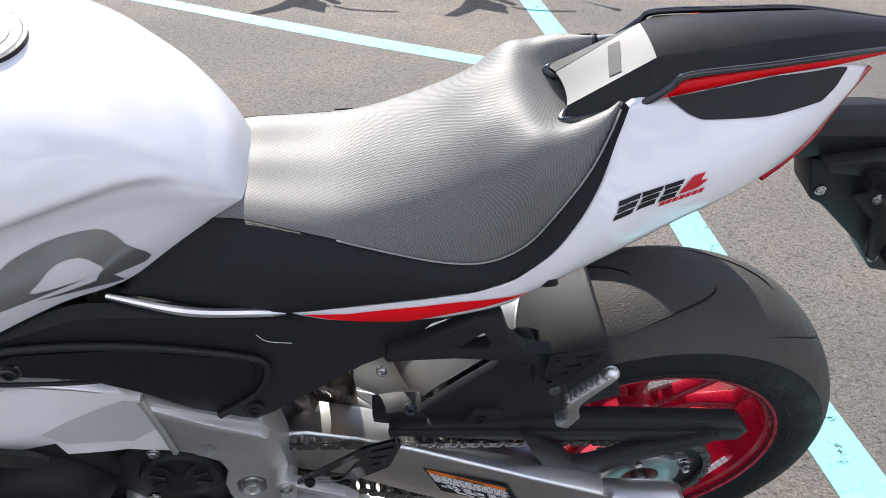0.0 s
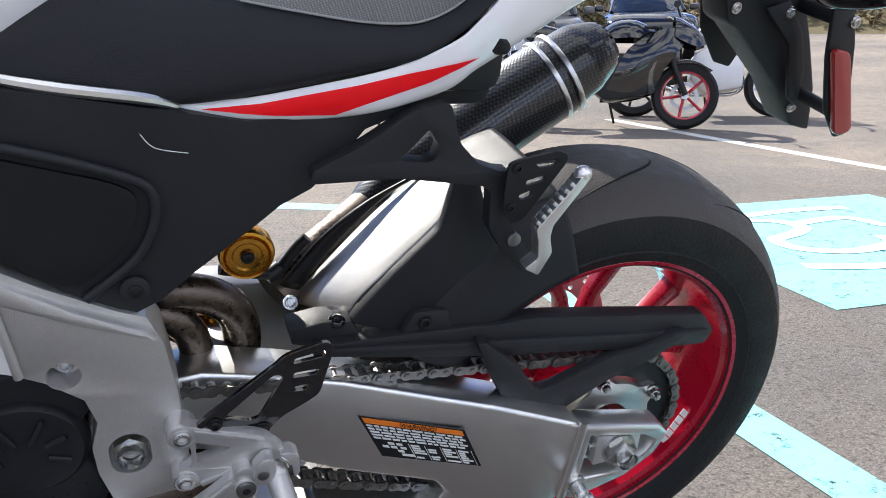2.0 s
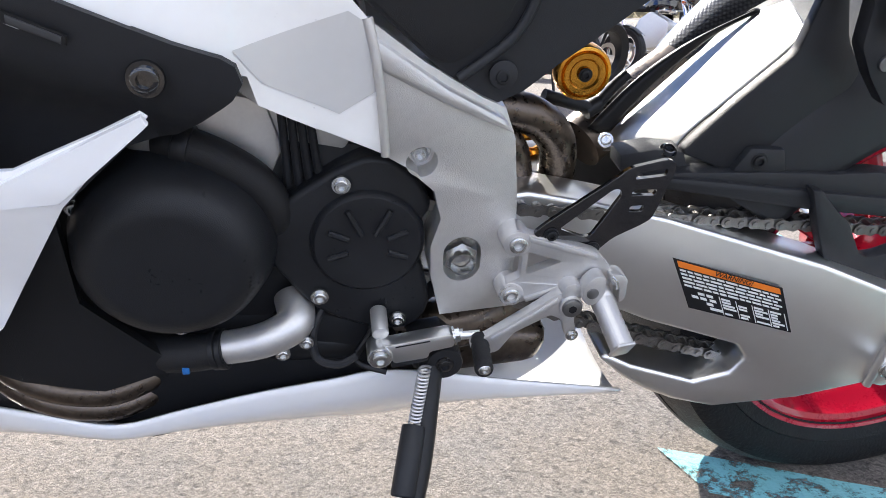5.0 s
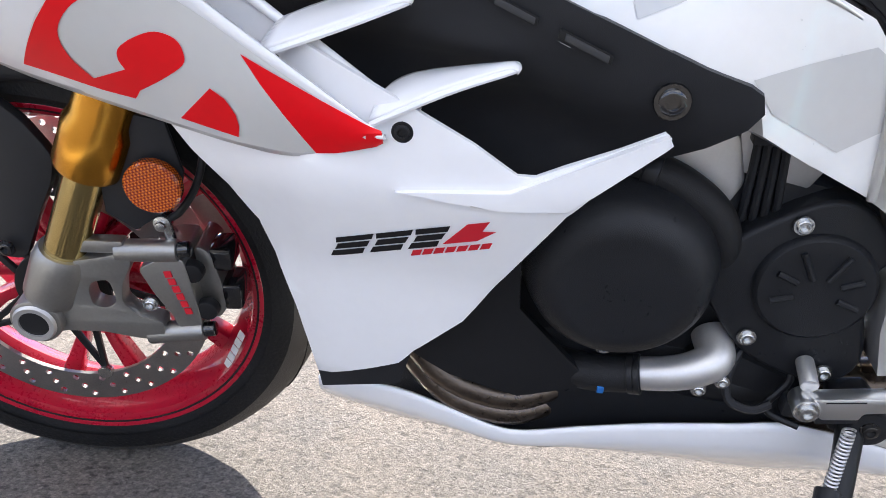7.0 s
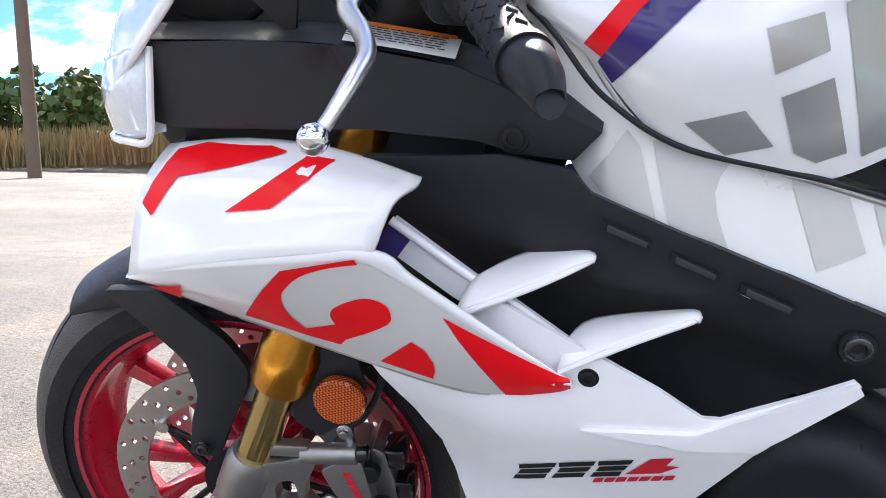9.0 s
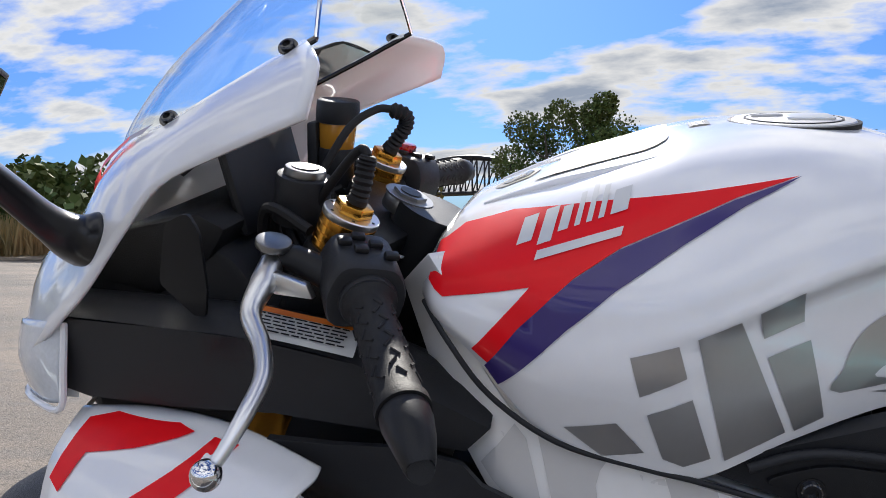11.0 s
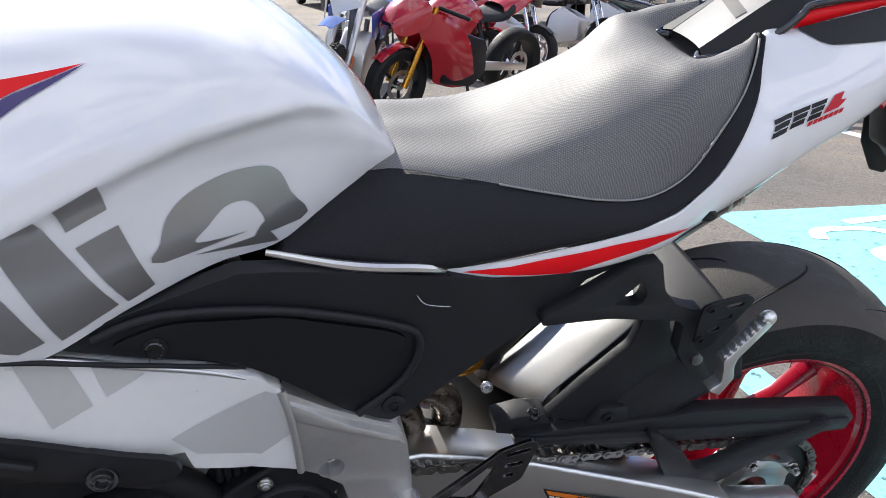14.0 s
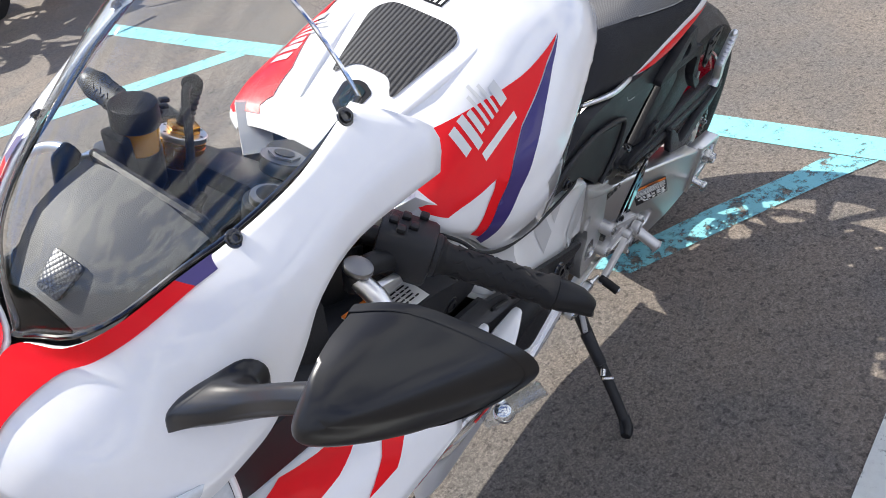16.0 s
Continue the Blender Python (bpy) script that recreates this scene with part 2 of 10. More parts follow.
def part(name, bm, material, parent=None, label="", angle=38, m=None):
    """Links a bmesh as one mesh object under a thing or a part."""
    if m is not None:
        bmesh.ops.transform(bm, matrix=m, verts=bm.verts)
        if m.determinant() < 0:
            bmesh.ops.reverse_faces(bm, faces=bm.faces)
    shade(bm, angle)
    me = bpy.data.meshes.new(name)
    bm.to_mesh(me)
    bm.free()
    for mt in material if isinstance(material, (list, tuple)) else [material]:
        me.materials.append(mt)
    ob = new(name, me)
    ob.parent = parent
    if label:
        ob["label"] = label
    return ob


def thing(name, label, category, m=None, group="", kind=""):
    ob = new(name)
    ob.empty_display_size = 0.1
    if m is not None:
        ob.matrix_world = m
    return tagged(ob, label, category, group, kind)


def join(*bms):
    out = bms[0]
    for b in bms[1:]:
        me = bpy.data.meshes.new("tmp")
        b.to_mesh(me)
        out.from_mesh(me)
        bpy.data.meshes.remove(me)
        b.free()
    return out


def bevel(bm, w, seg=1, angle=30):
    if w > 0:
        es = [e for e in bm.edges if len(e.link_faces) == 2 and e.calc_face_angle(0) > radians(angle)]
        bmesh.ops.bevel(bm, geom=es, offset=w, segments=seg, affect="EDGES", clamp_overlap=True, profile=0.5)
    return bm


def slab(outline, y0, y1, bev=0.003, seg=2, holes=()):
    """A plate whose outline lies in the x-z plane, from y0 to y1; y may be a function of (x, z). Holes are cut through."""
    bm = bmesh.new()
    f0 = y0 if callable(y0) else (lambda x, z: y0)
    f1 = y1 if callable(y1) else (lambda x, z: y1)
    loops = [list(outline)] + [list(h) for h in holes]
    tris = tessellate_polygon([[Vector((x, z, 0)) for x, z in lp] for lp in loops])
    flat = [q for lp in loops for q in lp]
    va = [bm.verts.new((x, f0(x, z), z)) for x, z in flat]
    vb = [bm.verts.new((x, f1(x, z), z)) for x, z in flat]
    if not holes:
        bm.faces.new(va)
        bm.faces.new(vb[::-1])
    else:
        for a, b, c in tris:
            try:
                bm.faces.new((va[a], va[b], va[c]))
                bm.faces.new((vb[c], vb[b], vb[a]))
            except ValueError:
                pass
    k = 0
    for lp in loops:
        n = len(lp)
        for i in range(n):
            j = (i + 1) % n
            bm.faces.new((va[k + i], va[k + j], vb[k + j], vb[k + i]))
        k += n
    bmesh.ops.recalc_face_normals(bm, faces=bm.faces)
    return bevel(bm, bev, seg)


def box(cx, cy, cz, sx, sy, sz, bev=0.002, seg=2):
    bm = bmesh.new()
    bmesh.ops.create_cube(bm, size=1, matrix=Matrix.Translation((cx, cy, cz)) @ Matrix.Diagonal((sx, sy, sz, 1)))
    return bevel(bm, bev, seg)


def basis(a, b):
    """A matrix whose z axis runs from a to b, at a."""
    d = Vector(b) - Vector(a)
    return Matrix.Translation(a) @ d.to_track_quat("Z", "Y").to_matrix().to_4x4(), d.length


def rod(a, b, r0, r1=None, seg=16, bev=0.0):
    m, n = basis(a, b)
    bm = bmesh.new()
    bmesh.ops.create_cone(bm, cap_ends=True, segments=seg, radius1=r0, radius2=r0 if r1 is None else r1, depth=n, matrix=m @ Matrix.Translation((0, 0, n / 2)))
    return bevel(bm, bev, 2, 50)


def catmull(p, n):
    """A smooth line through the points p, with n steps between two of them."""
    p = [Vector(q) for q in p]
    out = []
    for i in range(len(p) - 1):
        a, b, c, d = p[max(i - 1, 0)], p[i], p[i + 1], p[min(i + 2, len(p) - 1)]
        for k in range(n):
            t = k / n
            out.append(0.5 * ((2 * b) + (c - a) * t + (2 * a - 5 * b + 4 * c - d) * t * t + (3 * b - a - 3 * c + d) * t ** 3))
    return out + [p[-1]]


def tube(pts, r, n=6, seg=12, closed=False):
    """A round tube along a smooth line; r may be a list with a radius for each point."""
    line = catmull(pts, n) if n > 1 else [Vector(q) for q in pts]
    rs = [r] * len(line) if not isinstance(r, (list, tuple)) else [float(np.interp(i / (len(line) - 1) * (len(r) - 1), range(len(r)), r)) for i in range(len(line))]
    bm = bmesh.new()
    rings, up = [], Vector((0.13, 0.97, 0.2)).normalized()
    for i, c in enumerate(line):
        t = (line[min(i + 1, len(line) - 1)] - line[max(i - 1, 0)]).normalized()
        u = (up - t * up.dot(t)).normalized()
        up = u
        v = t.cross(u)
        rings.append([bm.verts.new(c + rs[i] * (math.cos(a) * u + math.sin(a) * v)) for a in (2 * math.pi * k / seg for k in range(seg))])
    for a, b in zip(rings, rings[1:]):
        for k in range(seg):
            bm.faces.new((a[k], a[(k + 1) % seg], b[(k + 1) % seg], b[k]))
    bm.faces.new(rings[0][::-1])
    bm.faces.new(rings[-1])
    bmesh.ops.recalc_face_normals(bm, faces=bm.faces)
    return bm


def lathe(profile, seg=48, closed=False, m=None, caps=True):
    """Turns a profile of (radius, y) about the y axis."""
    bm = bmesh.new()
    rings = []
    for r, y in profile:
        rings.append([bm.verts.new((r * math.cos(a), y, r * math.sin(a))) for a in (2 * math.pi * k / seg for k in range(seg))])
    pairs = list(zip(rings, rings[1:])) + ([(rings[-1], rings[0])] if closed else [])
    for a, b in pairs:
        for k in range(seg):
            bm.faces.new((a[k], a[(k + 1) % seg], b[(k + 1) % seg], b[k]))
    if caps and not closed:
        for rg in (rings[0], rings[-1]):
            if math.hypot(rg[0].co.x, rg[0].co.z) > 1e-5:
                bm.faces.new(rg)
    bmesh.ops.remove_doubles(bm, verts=bm.verts, dist=1e-6)
    bmesh.ops.recalc_face_normals(bm, faces=bm.faces)
    if m is not None:
        bmesh.ops.transform(bm, matrix=m, verts=bm.verts)
    return bm


def skin(rows, nu=4, nv=4, thick=0.0):
    """A smooth sheet through rows of points (all rows equally long)."""
    dense = [catmull(r, nv) for r in rows]
    cols = list(zip(*dense))
    cols = [catmull(c, nu) for c in cols]
    bm = bmesh.new()
    g = [[bm.verts.new(p) for p in c] for c in cols]
    for a, b in zip(g, g[1:]):
        for i in range(len(a) - 1):
            bm.faces.new((a[i], a[i + 1], b[i + 1], b[i]))
    bmesh.ops.remove_doubles(bm, verts=bm.verts, dist=1e-6)
    bmesh.ops.recalc_face_normals(bm, faces=bm.faces)
    if thick:
        thicken(bm, thick)
    return bm


def thicken(bm, d):
    """Gives an open sheet a thickness d, away from its normals."""
    bm.normal_update()
    old = list(bm.faces)
    edges = [e for e in bm.edges if len(e.link_faces) == 1]
    twin = {v: bm.verts.new(v.co - v.normal * d) for v in list(bm.verts)}
    rim = [(l.vert, l.link_loop_next.vert) for e in edges for l in e.link_loops]
    for fc in old:
        bm.faces.new([twin[v] for v in reversed(fc.verts)])
    for a, b in rim:
        bm.faces.new((b, a, twin[a], twin[b]))
    return bm


def flipto(bm, way):
    """Turns an open sheet so that it faces the given way on the whole."""
    bm.normal_update()
    s = sum((fc.normal * fc.calc_area() for fc in bm.faces), Vector())
    if s.dot(Vector(way)) < 0:
        bmesh.ops.reverse_faces(bm, faces=bm.faces)
    return bm


def half_rows(stations):
    """Rows for skin(): each station is x and (y, z) pairs from the middle line outwards on the left; mirrored to the right."""
    rows = []
    for x, *yz in stations:
        left = [(x, -y, z) for y, z in yz]
        rows.append(left[::-1] + [(x, y, z) for y, z in yz if y > 0])
    return rows


def bolt(at, way=(0, -1, 0), r=0.007, h=0.005, m=None):
    """A socket-head bolt: washer, head with a hexagonal hole."""
    at, w = Vector(at), Vector(way).normalized()
    q = Matrix.Translation(at) @ w.to_track_quat("Z", "Y").to_matrix().to_4x4()
    bm = bmesh.new()
    bmesh.ops.create_cone(bm, cap_ends=True, segments=18, radius1=r * 1.45, radius2=r * 1.35, depth=h * 0.35, matrix=q @ Matrix.Translation((0, 0, h * 0.15)))
    prof = [(r, 0.3 * h), (r, 0.85 * h), (0.86 * r, h), (0.58 * r, h), (0.52 * r, -0.9 * h)]
    rings = []
    for i, (rr, zz) in enumerate(prof):
        n = 18
        rings.append([bm.verts.new(q @ Vector((rr * math.cos(2 * math.pi * k / n), rr * math.sin(2 * math.pi * k / n), zz))) for k in range(n)])
    for a, b in zip(rings, rings[1:]):
        for k in range(18):
            bm.faces.new((a[k], a[(k + 1) % 18], b[(k + 1) % 18], b[k]))
    bm.faces.new(rings[-1])
    bmesh.ops.recalc_face_normals(bm, faces=bm.faces)
    return bm


def hexnut(at, way, r, h, hole=0.5):
    at, w = Vector(at), Vector(way).normalized()
    q = Matrix.Translation(at) @ w.to_track_quat("Z", "Y").to_matrix().to_4x4()
    bm = bmesh.new()
    bmesh.ops.create_cone(bm, cap_ends=True, segments=24, radius1=r * 1.35, radius2=r * 1.3, depth=h * 0.3, matrix=q @ Matrix.Translation((0, 0, h * 0.15)))
    bmesh.ops.create_cone(bm, cap_ends=True, segments=6, radius1=r * 1.1, radius2=r * 1.05, depth=h * 0.7, matrix=q @ Matrix.Translation((0, 0, h * 0.65)))
    bmesh.ops.create_cone(bm, cap_ends=False, segments=20, radius1=r * 0.78, radius2=r * 0.72, depth=h * 0.7, matrix=q @ Matrix.Translation((0, 0, h * 1.2)))
    bmesh.ops.create_cone(bm, cap_ends=False, segments=20, radius1=r * hole, radius2=r * 0.72, depth=h * 0.5, matrix=q @ Matrix.Translation((0, 0, h * 1.3)))
    return bm


def decal(polys, target, way, off=0.0012, step=0.014, plane="xz", start=2.0):
    """Flat shapes thrown along way onto the mesh object target and laid just proud of it."""
    tree = BVHTree.FromPolygons([v.co for v in target.data.vertices], [p.vertices for p in target.data.polygons])
    w = Vector(way).normalized()
    bm = bmesh.new()
    for poly in polys:
        lift = (lambda a, b: Vector((a, 0, b))) if plane == "xz" else (lambda a, b: Vector((a, b, 0)))
        one = bmesh.new()
        one.faces.new([one.verts.new(lift(a, b)) for a, b in poly])
        for ax in range(3):
            if plane == "xz" and ax == 1 or plane == "xy" and ax == 2:
                continue
            lo, hi = min(v.co[ax] for v in one.verts), max(v.co[ax] for v in one.verts)
            n = Vector([float(i == ax) for i in range(3)])
            for k in range(1, int((hi - lo) / step) + 1):
                geom = list(one.verts) + list(one.edges) + list(one.faces)
                bmesh.ops.bisect_plane(one, geom=geom, plane_co=n * (lo + k * step), plane_no=n)
        bmesh.ops.triangulate(one, faces=one.faces)
        for v in one.verts:
            loc, nor, *_ = tree.ray_cast(v.co - w * start, w)
            if loc is None:
                near, nor, *_ = tree.find_nearest(v.co + w * (-0.2))
                loc = near
            if nor.dot(w) > 0:
                nor = -nor
            v.co = loc + nor * off
        me = bpy.data.meshes.new("tmp")
        one.to_mesh(me)
        bm.from_mesh(me)
        bpy.data.meshes.remove(me)
        one.free()
    return flipto(bm, -w)


def slant(x0, z0, w, h, lean=0.3, up=0.0):
    """A leaning bar of a livery graphic: foot at (x0, z0), width w, height h, its foot rising by up along w."""
    return [(x0, z0), (x0 + w, z0 + up * w), (x0 + w + lean * h, z0 + h + up * w), (x0 + lean * h, z0 + h)]


def panel(outline, yf, thick=0.004, step=0.03, inward=1):
    """A curved sheet: an outline in the x-z plane, laid on the surface y = yf(x, z), with a thickness towards the middle."""
    bm = bmesh.new()
    bm.faces.new([bm.verts.new((x, 0, z)) for x, z in outline])
    for ax in (0, 2):
        lo, hi = min(v.co[ax] for v in bm.verts), max(v.co[ax] for v in bm.verts)
        n = Vector([float(i == ax) for i in range(3)])
        for k in range(1, int((hi - lo) / step) + 1):
            bmesh.ops.bisect_plane(bm, geom=list(bm.verts) + list(bm.edges) + list(bm.faces), plane_co=n * (lo + k * step), plane_no=n)
    for v in bm.verts:
        v.co.y = yf(v.co.x, v.co.z)
    flipto(bm, (0, -inward, 0))
    thicken(bm, thick)
    es = [e for e in bm.edges if len(e.link_faces) == 2 and e.calc_face_angle(0) > 1.0]
    bmesh.ops.bevel(bm, geom=es, offset=min(0.0012, thick * 0.3), segments=2, affect="EDGES", clamp_overlap=True, profile=0.5)
    return bm


def smooth_line(pts, n=4):
    """A closed outline rounded through its points (x, z)."""
    k = len(pts)
    v = [Vector((*p, 0)) for p in pts]
    out = []
    for i in range(k):
        a, b, c, d = v[i - 1], v[i], v[(i + 1) % k], v[(i + 2) % k]
        for j in range(n):
            t = j / n
            q = 0.5 * ((2 * b) + (c - a) * t + (2 * a - 5 * b + 4 * c - d) * t * t + (3 * b - a - 3 * c + d) * t ** 3)
            out.append((q.x, q.y))
    return out


def rounded(pts, r=0.01, n=4):
    """A closed outline with its corners rounded off by about r."""
    out, k = [], len(pts)
    for i in range(k):
        a, b, c = Vector(pts[i - 1]), Vector(pts[i]), Vector(pts[(i + 1) % k])
        ra, rc = min(r, (a - b).length * 0.45), min(r, (c - b).length * 0.45)
        p, q = b + (a - b).normalized() * ra, b + (c - b).normalized() * rc
        for j in range(n + 1):
            t = j / n
            w = p * (1 - t) ** 2 + b * 2 * t * (1 - t) + q * t * t
            out.append((w.x, w.y))
    return out

# ================= the motorcycle: x runs to its rear, z up, origin under the rear wheel =================
bike = thing("motorcycle", "white, red and grey sport motorcycle leaning on its side stand", "motorcycle", pose(0, 0, 0, 13.5, 2.4, 0))


def bpart(name, bm, material, label="", parent=None, angle=38, m=None):
    return part(name, bm, material, parent or bike, label, angle, m)


def lerp_y(*xy):
    xs, ys = zip(*xy)
    return lambda x, z: float(np.interp(x, xs, ys))


def ring_pts(cx, cz, r, n=24, a0=0.0, a1=360.0):
    return [(cx + r * math.cos(radians(a0 + (a1 - a0) * k / n)), cz + r * math.sin(radians(a0 + (a1 - a0) * k / n))) for k in range(n)]


# ---- wheels ----
def spokes(n, r0, r1, fork, w, y, tk, a_off=0.0):
    """Forked spokes of a cast wheel."""
    out = bmesh.new()
    for i in range(n):
        a = 2 * math.pi * i / n + a_off
        for s in (-1, 1):
            a1 = a + s * fork
            p = [Vector((r * math.cos(b), y, r * math.sin(b))) for r, b in ((r0, a + s * 0.16), (0.5 * (r0 + r1), a + s * (0.06 + fork * 0.45)), (r1, a1))]
            rows = []
            for k, c in enumerate(p):
                t = (p[min(k + 1, 2)] - p[max(k - 1, 0)]).normalized()
                side = Vector((-t.z, 0, t.x))
                ww, hh = w * (1.0, 0.8, 1.25)[k], tk * (1.0, 0.8, 0.95)[k]
                rows.append([c + side * ww + Vector((0, hh * 0.55, 0)), c + side * ww * 0.75 + Vector((0, -hh, 0)), c - side * ww * 0.75 + Vector((0, -hh, 0)), c - side * ww + Vector((0, hh * 0.55, 0)), c + side * ww + Vector((0, hh * 0.55, 0))])
            one = bmesh.new()
            g = [[one.verts.new(q) for q in r] for r in rows]
            for ra, rb in zip(g, g[1:]):
                for k in range(4):
                    one.faces.new((ra[k], ra[k + 1], rb[k + 1], rb[k]))
            bmesh.ops.remove_doubles(one, verts=one.verts, dist=1e-6)
            bmesh.ops.recalc_face_normals(one, faces=one.faces)
            bevel(one, 0.003, 2, 40)
            out = join(out, one)
    return out


def wheel(name, label, m, R, W, rim_r, n_spoke, fork, hub_r, spoke_y, a_off, seg=96):
    """A wheel about the y axis: tyre with sidewalls and scrubbed tread, rim, spokes, hub."""
    tyre_half = W / 2
    body = bpart(name, lathe([(rim_r - 0.012, -tyre_half * 0.86), (rim_r + 0.004, -tyre_half * 0.93), (rim_r + 0.012, -tyre_half * 0.965), (rim_r + 0.014, -tyre_half * 0.95), (R * 0.80, -tyre_half * 1.0), (R * 0.86, -tyre_half * 0.985), (R * 0.885, -tyre_half * 0.95), (R * 0.885, tyre_half * 0.95), (R * 0.80, tyre_half), (rim_r + 0.004, tyre_half * 0.93), (rim_r - 0.012, tyre_half * 0.86)], seg, caps=False), rubber, label, m=m, angle=50)
    tr = [(R * 0.884, -tyre_half * 0.952)]
    for k in range(-8, 9):
        a = k / 8 * 1.22
        tr.append((R * 0.884 + (R - R * 0.884) * (math.cos(a) - math.cos(1.22)) / (1 - math.cos(1.22)), tyre_half * 0.95 * math.sin(a) / math.sin(1.22)))
    tr.append((R * 0.884, tyre_half * 0.952))
    bpart("tread", lathe(tr, seg, caps=False), tread, "scrubbed brown-black tread", body, m=m)
    # sipes curving over the tread
    gr = bmesh.new()
    for i in range(9):
        for s in (-1, 1):
            pts = []
            for k in range(7):
                u = k / 6
                yy = s * tyre_half * (0.10 + 0.62 * u)
                rr = float(np.interp(abs(yy), [abs(q[1]) for q in tr[1:10]][::-1], [q[0] for q in tr[1:10]][::-1]))
                a = 2 * math.pi * (i + (0.5 if s > 0 else 0)) / 9 + 0.42 * u * u + 0.05 * u
                pts.append((rr * math.cos(a), yy, rr * math.sin(a)))
            gr = join(gr, tube(pts, [0.0006, 0.0016, 0.0018, 0.0018, 0.0016, 0.001, 0.0005], 3, 6))
    bpart("tread_groove", gr, grooved, "fine dark tread grooves", body, m=m)
    f = rim_r
    h = tyre_half
    rim = lathe([(f, -h * 0.86), (f - 0.004, -h * 0.90), (f - 0.009, -h * 0.885), (f - 0.011, -h * 0.80), (f - 0.018, -h * 0.76), (f - 0.022, -h * 0.55), (f - 0.036, -h * 0.25), (f - 0.038, h * 0.25), (f - 0.022, h * 0.55), (f - 0.018, h * 0.76), (f - 0.009, h * 0.885), (f, h * 0.86)], seg, True)
    rm = bpart("rim", rim, redrim, "glossy red wheel rim", body, m=m)
    bpart("spokes", spokes(n_spoke, hub_r * 0.9, f - 0.033, fork, 0.0125, spoke_y, 0.017, a_off), redrim, "red forked wheel spokes", rm, m=m)
    bpart("hub", lathe([(0.016, -0.075), (hub_r * 0.7, -0.07), (hub_r * 0.8, -0.045), (hub_r, -0.03), (hub_r, 0.03), (hub_r * 0.8, 0.045), (hub_r * 0.7, 0.07), (0.016, 0.075)], 40), redrim, "", rm, m=m)
    st = bmesh.new()
    for q in range(5):
        st = join(st, slab([(0, 0), (0.011, 0), (0.013, 0.010), (0.002, 0.010)], -0.0005, 0.0005, 0, 1))
        bmesh.ops.transform(st, matrix=Matrix.Translation((0.013, 0, 0)), verts=st.verts)
    bpart("rim_sticker", st, stkw, "pale marks on the rim lip", rm, m=m @ pose(0, 0, 0, 0, 25, 0) @ Matrix.Translation((f - 0.031, -h * 0.62, 0)) @ pose(0, 0, 0, 0, 90, 0) @ pose(-0.03, 0, 0, 30, 0, 0))
    return body


def disc(name, r0, r1, y, m, parent, label, n=18):
    """A brake disc: a ring drilled in slanting rows."""
    holes = []
    for i in range(n):
        for j, rr in enumerate((0.2, 0.5, 0.8)):
            a = 2 * math.pi * (i + 0.28 * j) / n
            holes.append(ring_pts((r0 + (r1 - r0) * rr) * math.cos(a), (r0 + (r1 - r0) * rr) * math.sin(a), 0.0042, 8))
    return bpart(name, slab(ring_pts(0, 0, r1, 72), y - 0.0025, y + 0.0025, 0, 1, [ring_pts(0, 0, r0, 60)] + holes), discm, label, parent, 30, m)


RW = Matrix.Translation((0, 0, 0.326))
rear_wheel = wheel("rear_wheel", "wide rear tyre on a red wheel", RW, 0.326, 0.204, 0.228, 5, 0.30, 0.062, 0.0, 0.35)
disc("brake_disc", 0.078, 0.112, 0.085, RW, rear_wheel, "drilled rear brake disc")
# rear caliper
bpart("brake_caliper", join(box(-0.085, 0.10, 0.385, 0.085, 0.05, 0.045, 0.008), rod((-0.1, 0.07, 0.385), (-0.1, 0.125, 0.385), 0.016), rod((-0.07, 0.07, 0.385), (-0.07, 0.125, 0.385), 0.016)), castd, "grey rear brake caliper")

# ---- sprocket, carrier, chain ----
CY = -0.112
teeth = []
for i in range(42):
    a = 2 * math.pi * i / 42
    for da, rr in ((-0.05, 0.100), (-0.022, 0.108), (0.022, 0.108), (0.05, 0.100)):
        teeth.append((rr * math.cos(a + da), 0.326 + rr * math.sin(a + da)))
sprocket = bpart("rear_sprocket", slab(teeth, CY - 0.003, CY + 0.003, 0, 1, [ring_pts(0, 0.326, 0.068, 30)] + [ring_pts(0.083 * math.cos(q), 0.326 + 0.083 * math.sin(q), 0.008, 10) for q in (0.3, 1.35, 2.4, 3.45, 4.5, 5.5)]), blackm, "black toothed rear sprocket")
carrier = []
for i in range(60):
    a = 2 * math.pi * i / 60
    carrier.append(((0.062 + 0.020 * max(0, math.cos(5 * a)) ** 2) * math.cos(a + 0.62), 0.326 + (0.062 + 0.020 * max(0, math.cos(5 * a)) ** 2) * math.sin(a + 0.62)))
car = bpart("sprocket_carrier", slab(carrier, CY - 0.012, CY + 0.03, 0.004, 2, [ring_pts(0, 0.326, 0.03, 24)]), alu, "bare aluminium sprocket carrier")
for i in range(5):
    a = 2 * math.pi * i / 5 + 0.62
    bpart("carrier_nut", hexnut((0.072 * math.cos(a), CY - 0.012, 0.326 + 0.072 * math.sin(a)), (0, -1, 0), 0.0072, 0.010), steel, "", car)
fs = []
for i in range(16):
    a = 2 * math.pi * i / 16
    for da, rr in ((-0.13, 0.036), (-0.05, 0.043), (0.05, 0.043), (0.13, 0.036)):
        fs.append((-0.60 + rr * math.cos(a + da), 0.435 + rr * math.sin(a + da)))
bpart("front_sprocket", slab(fs, CY - 0.004, CY + 0.004, 0), steel)


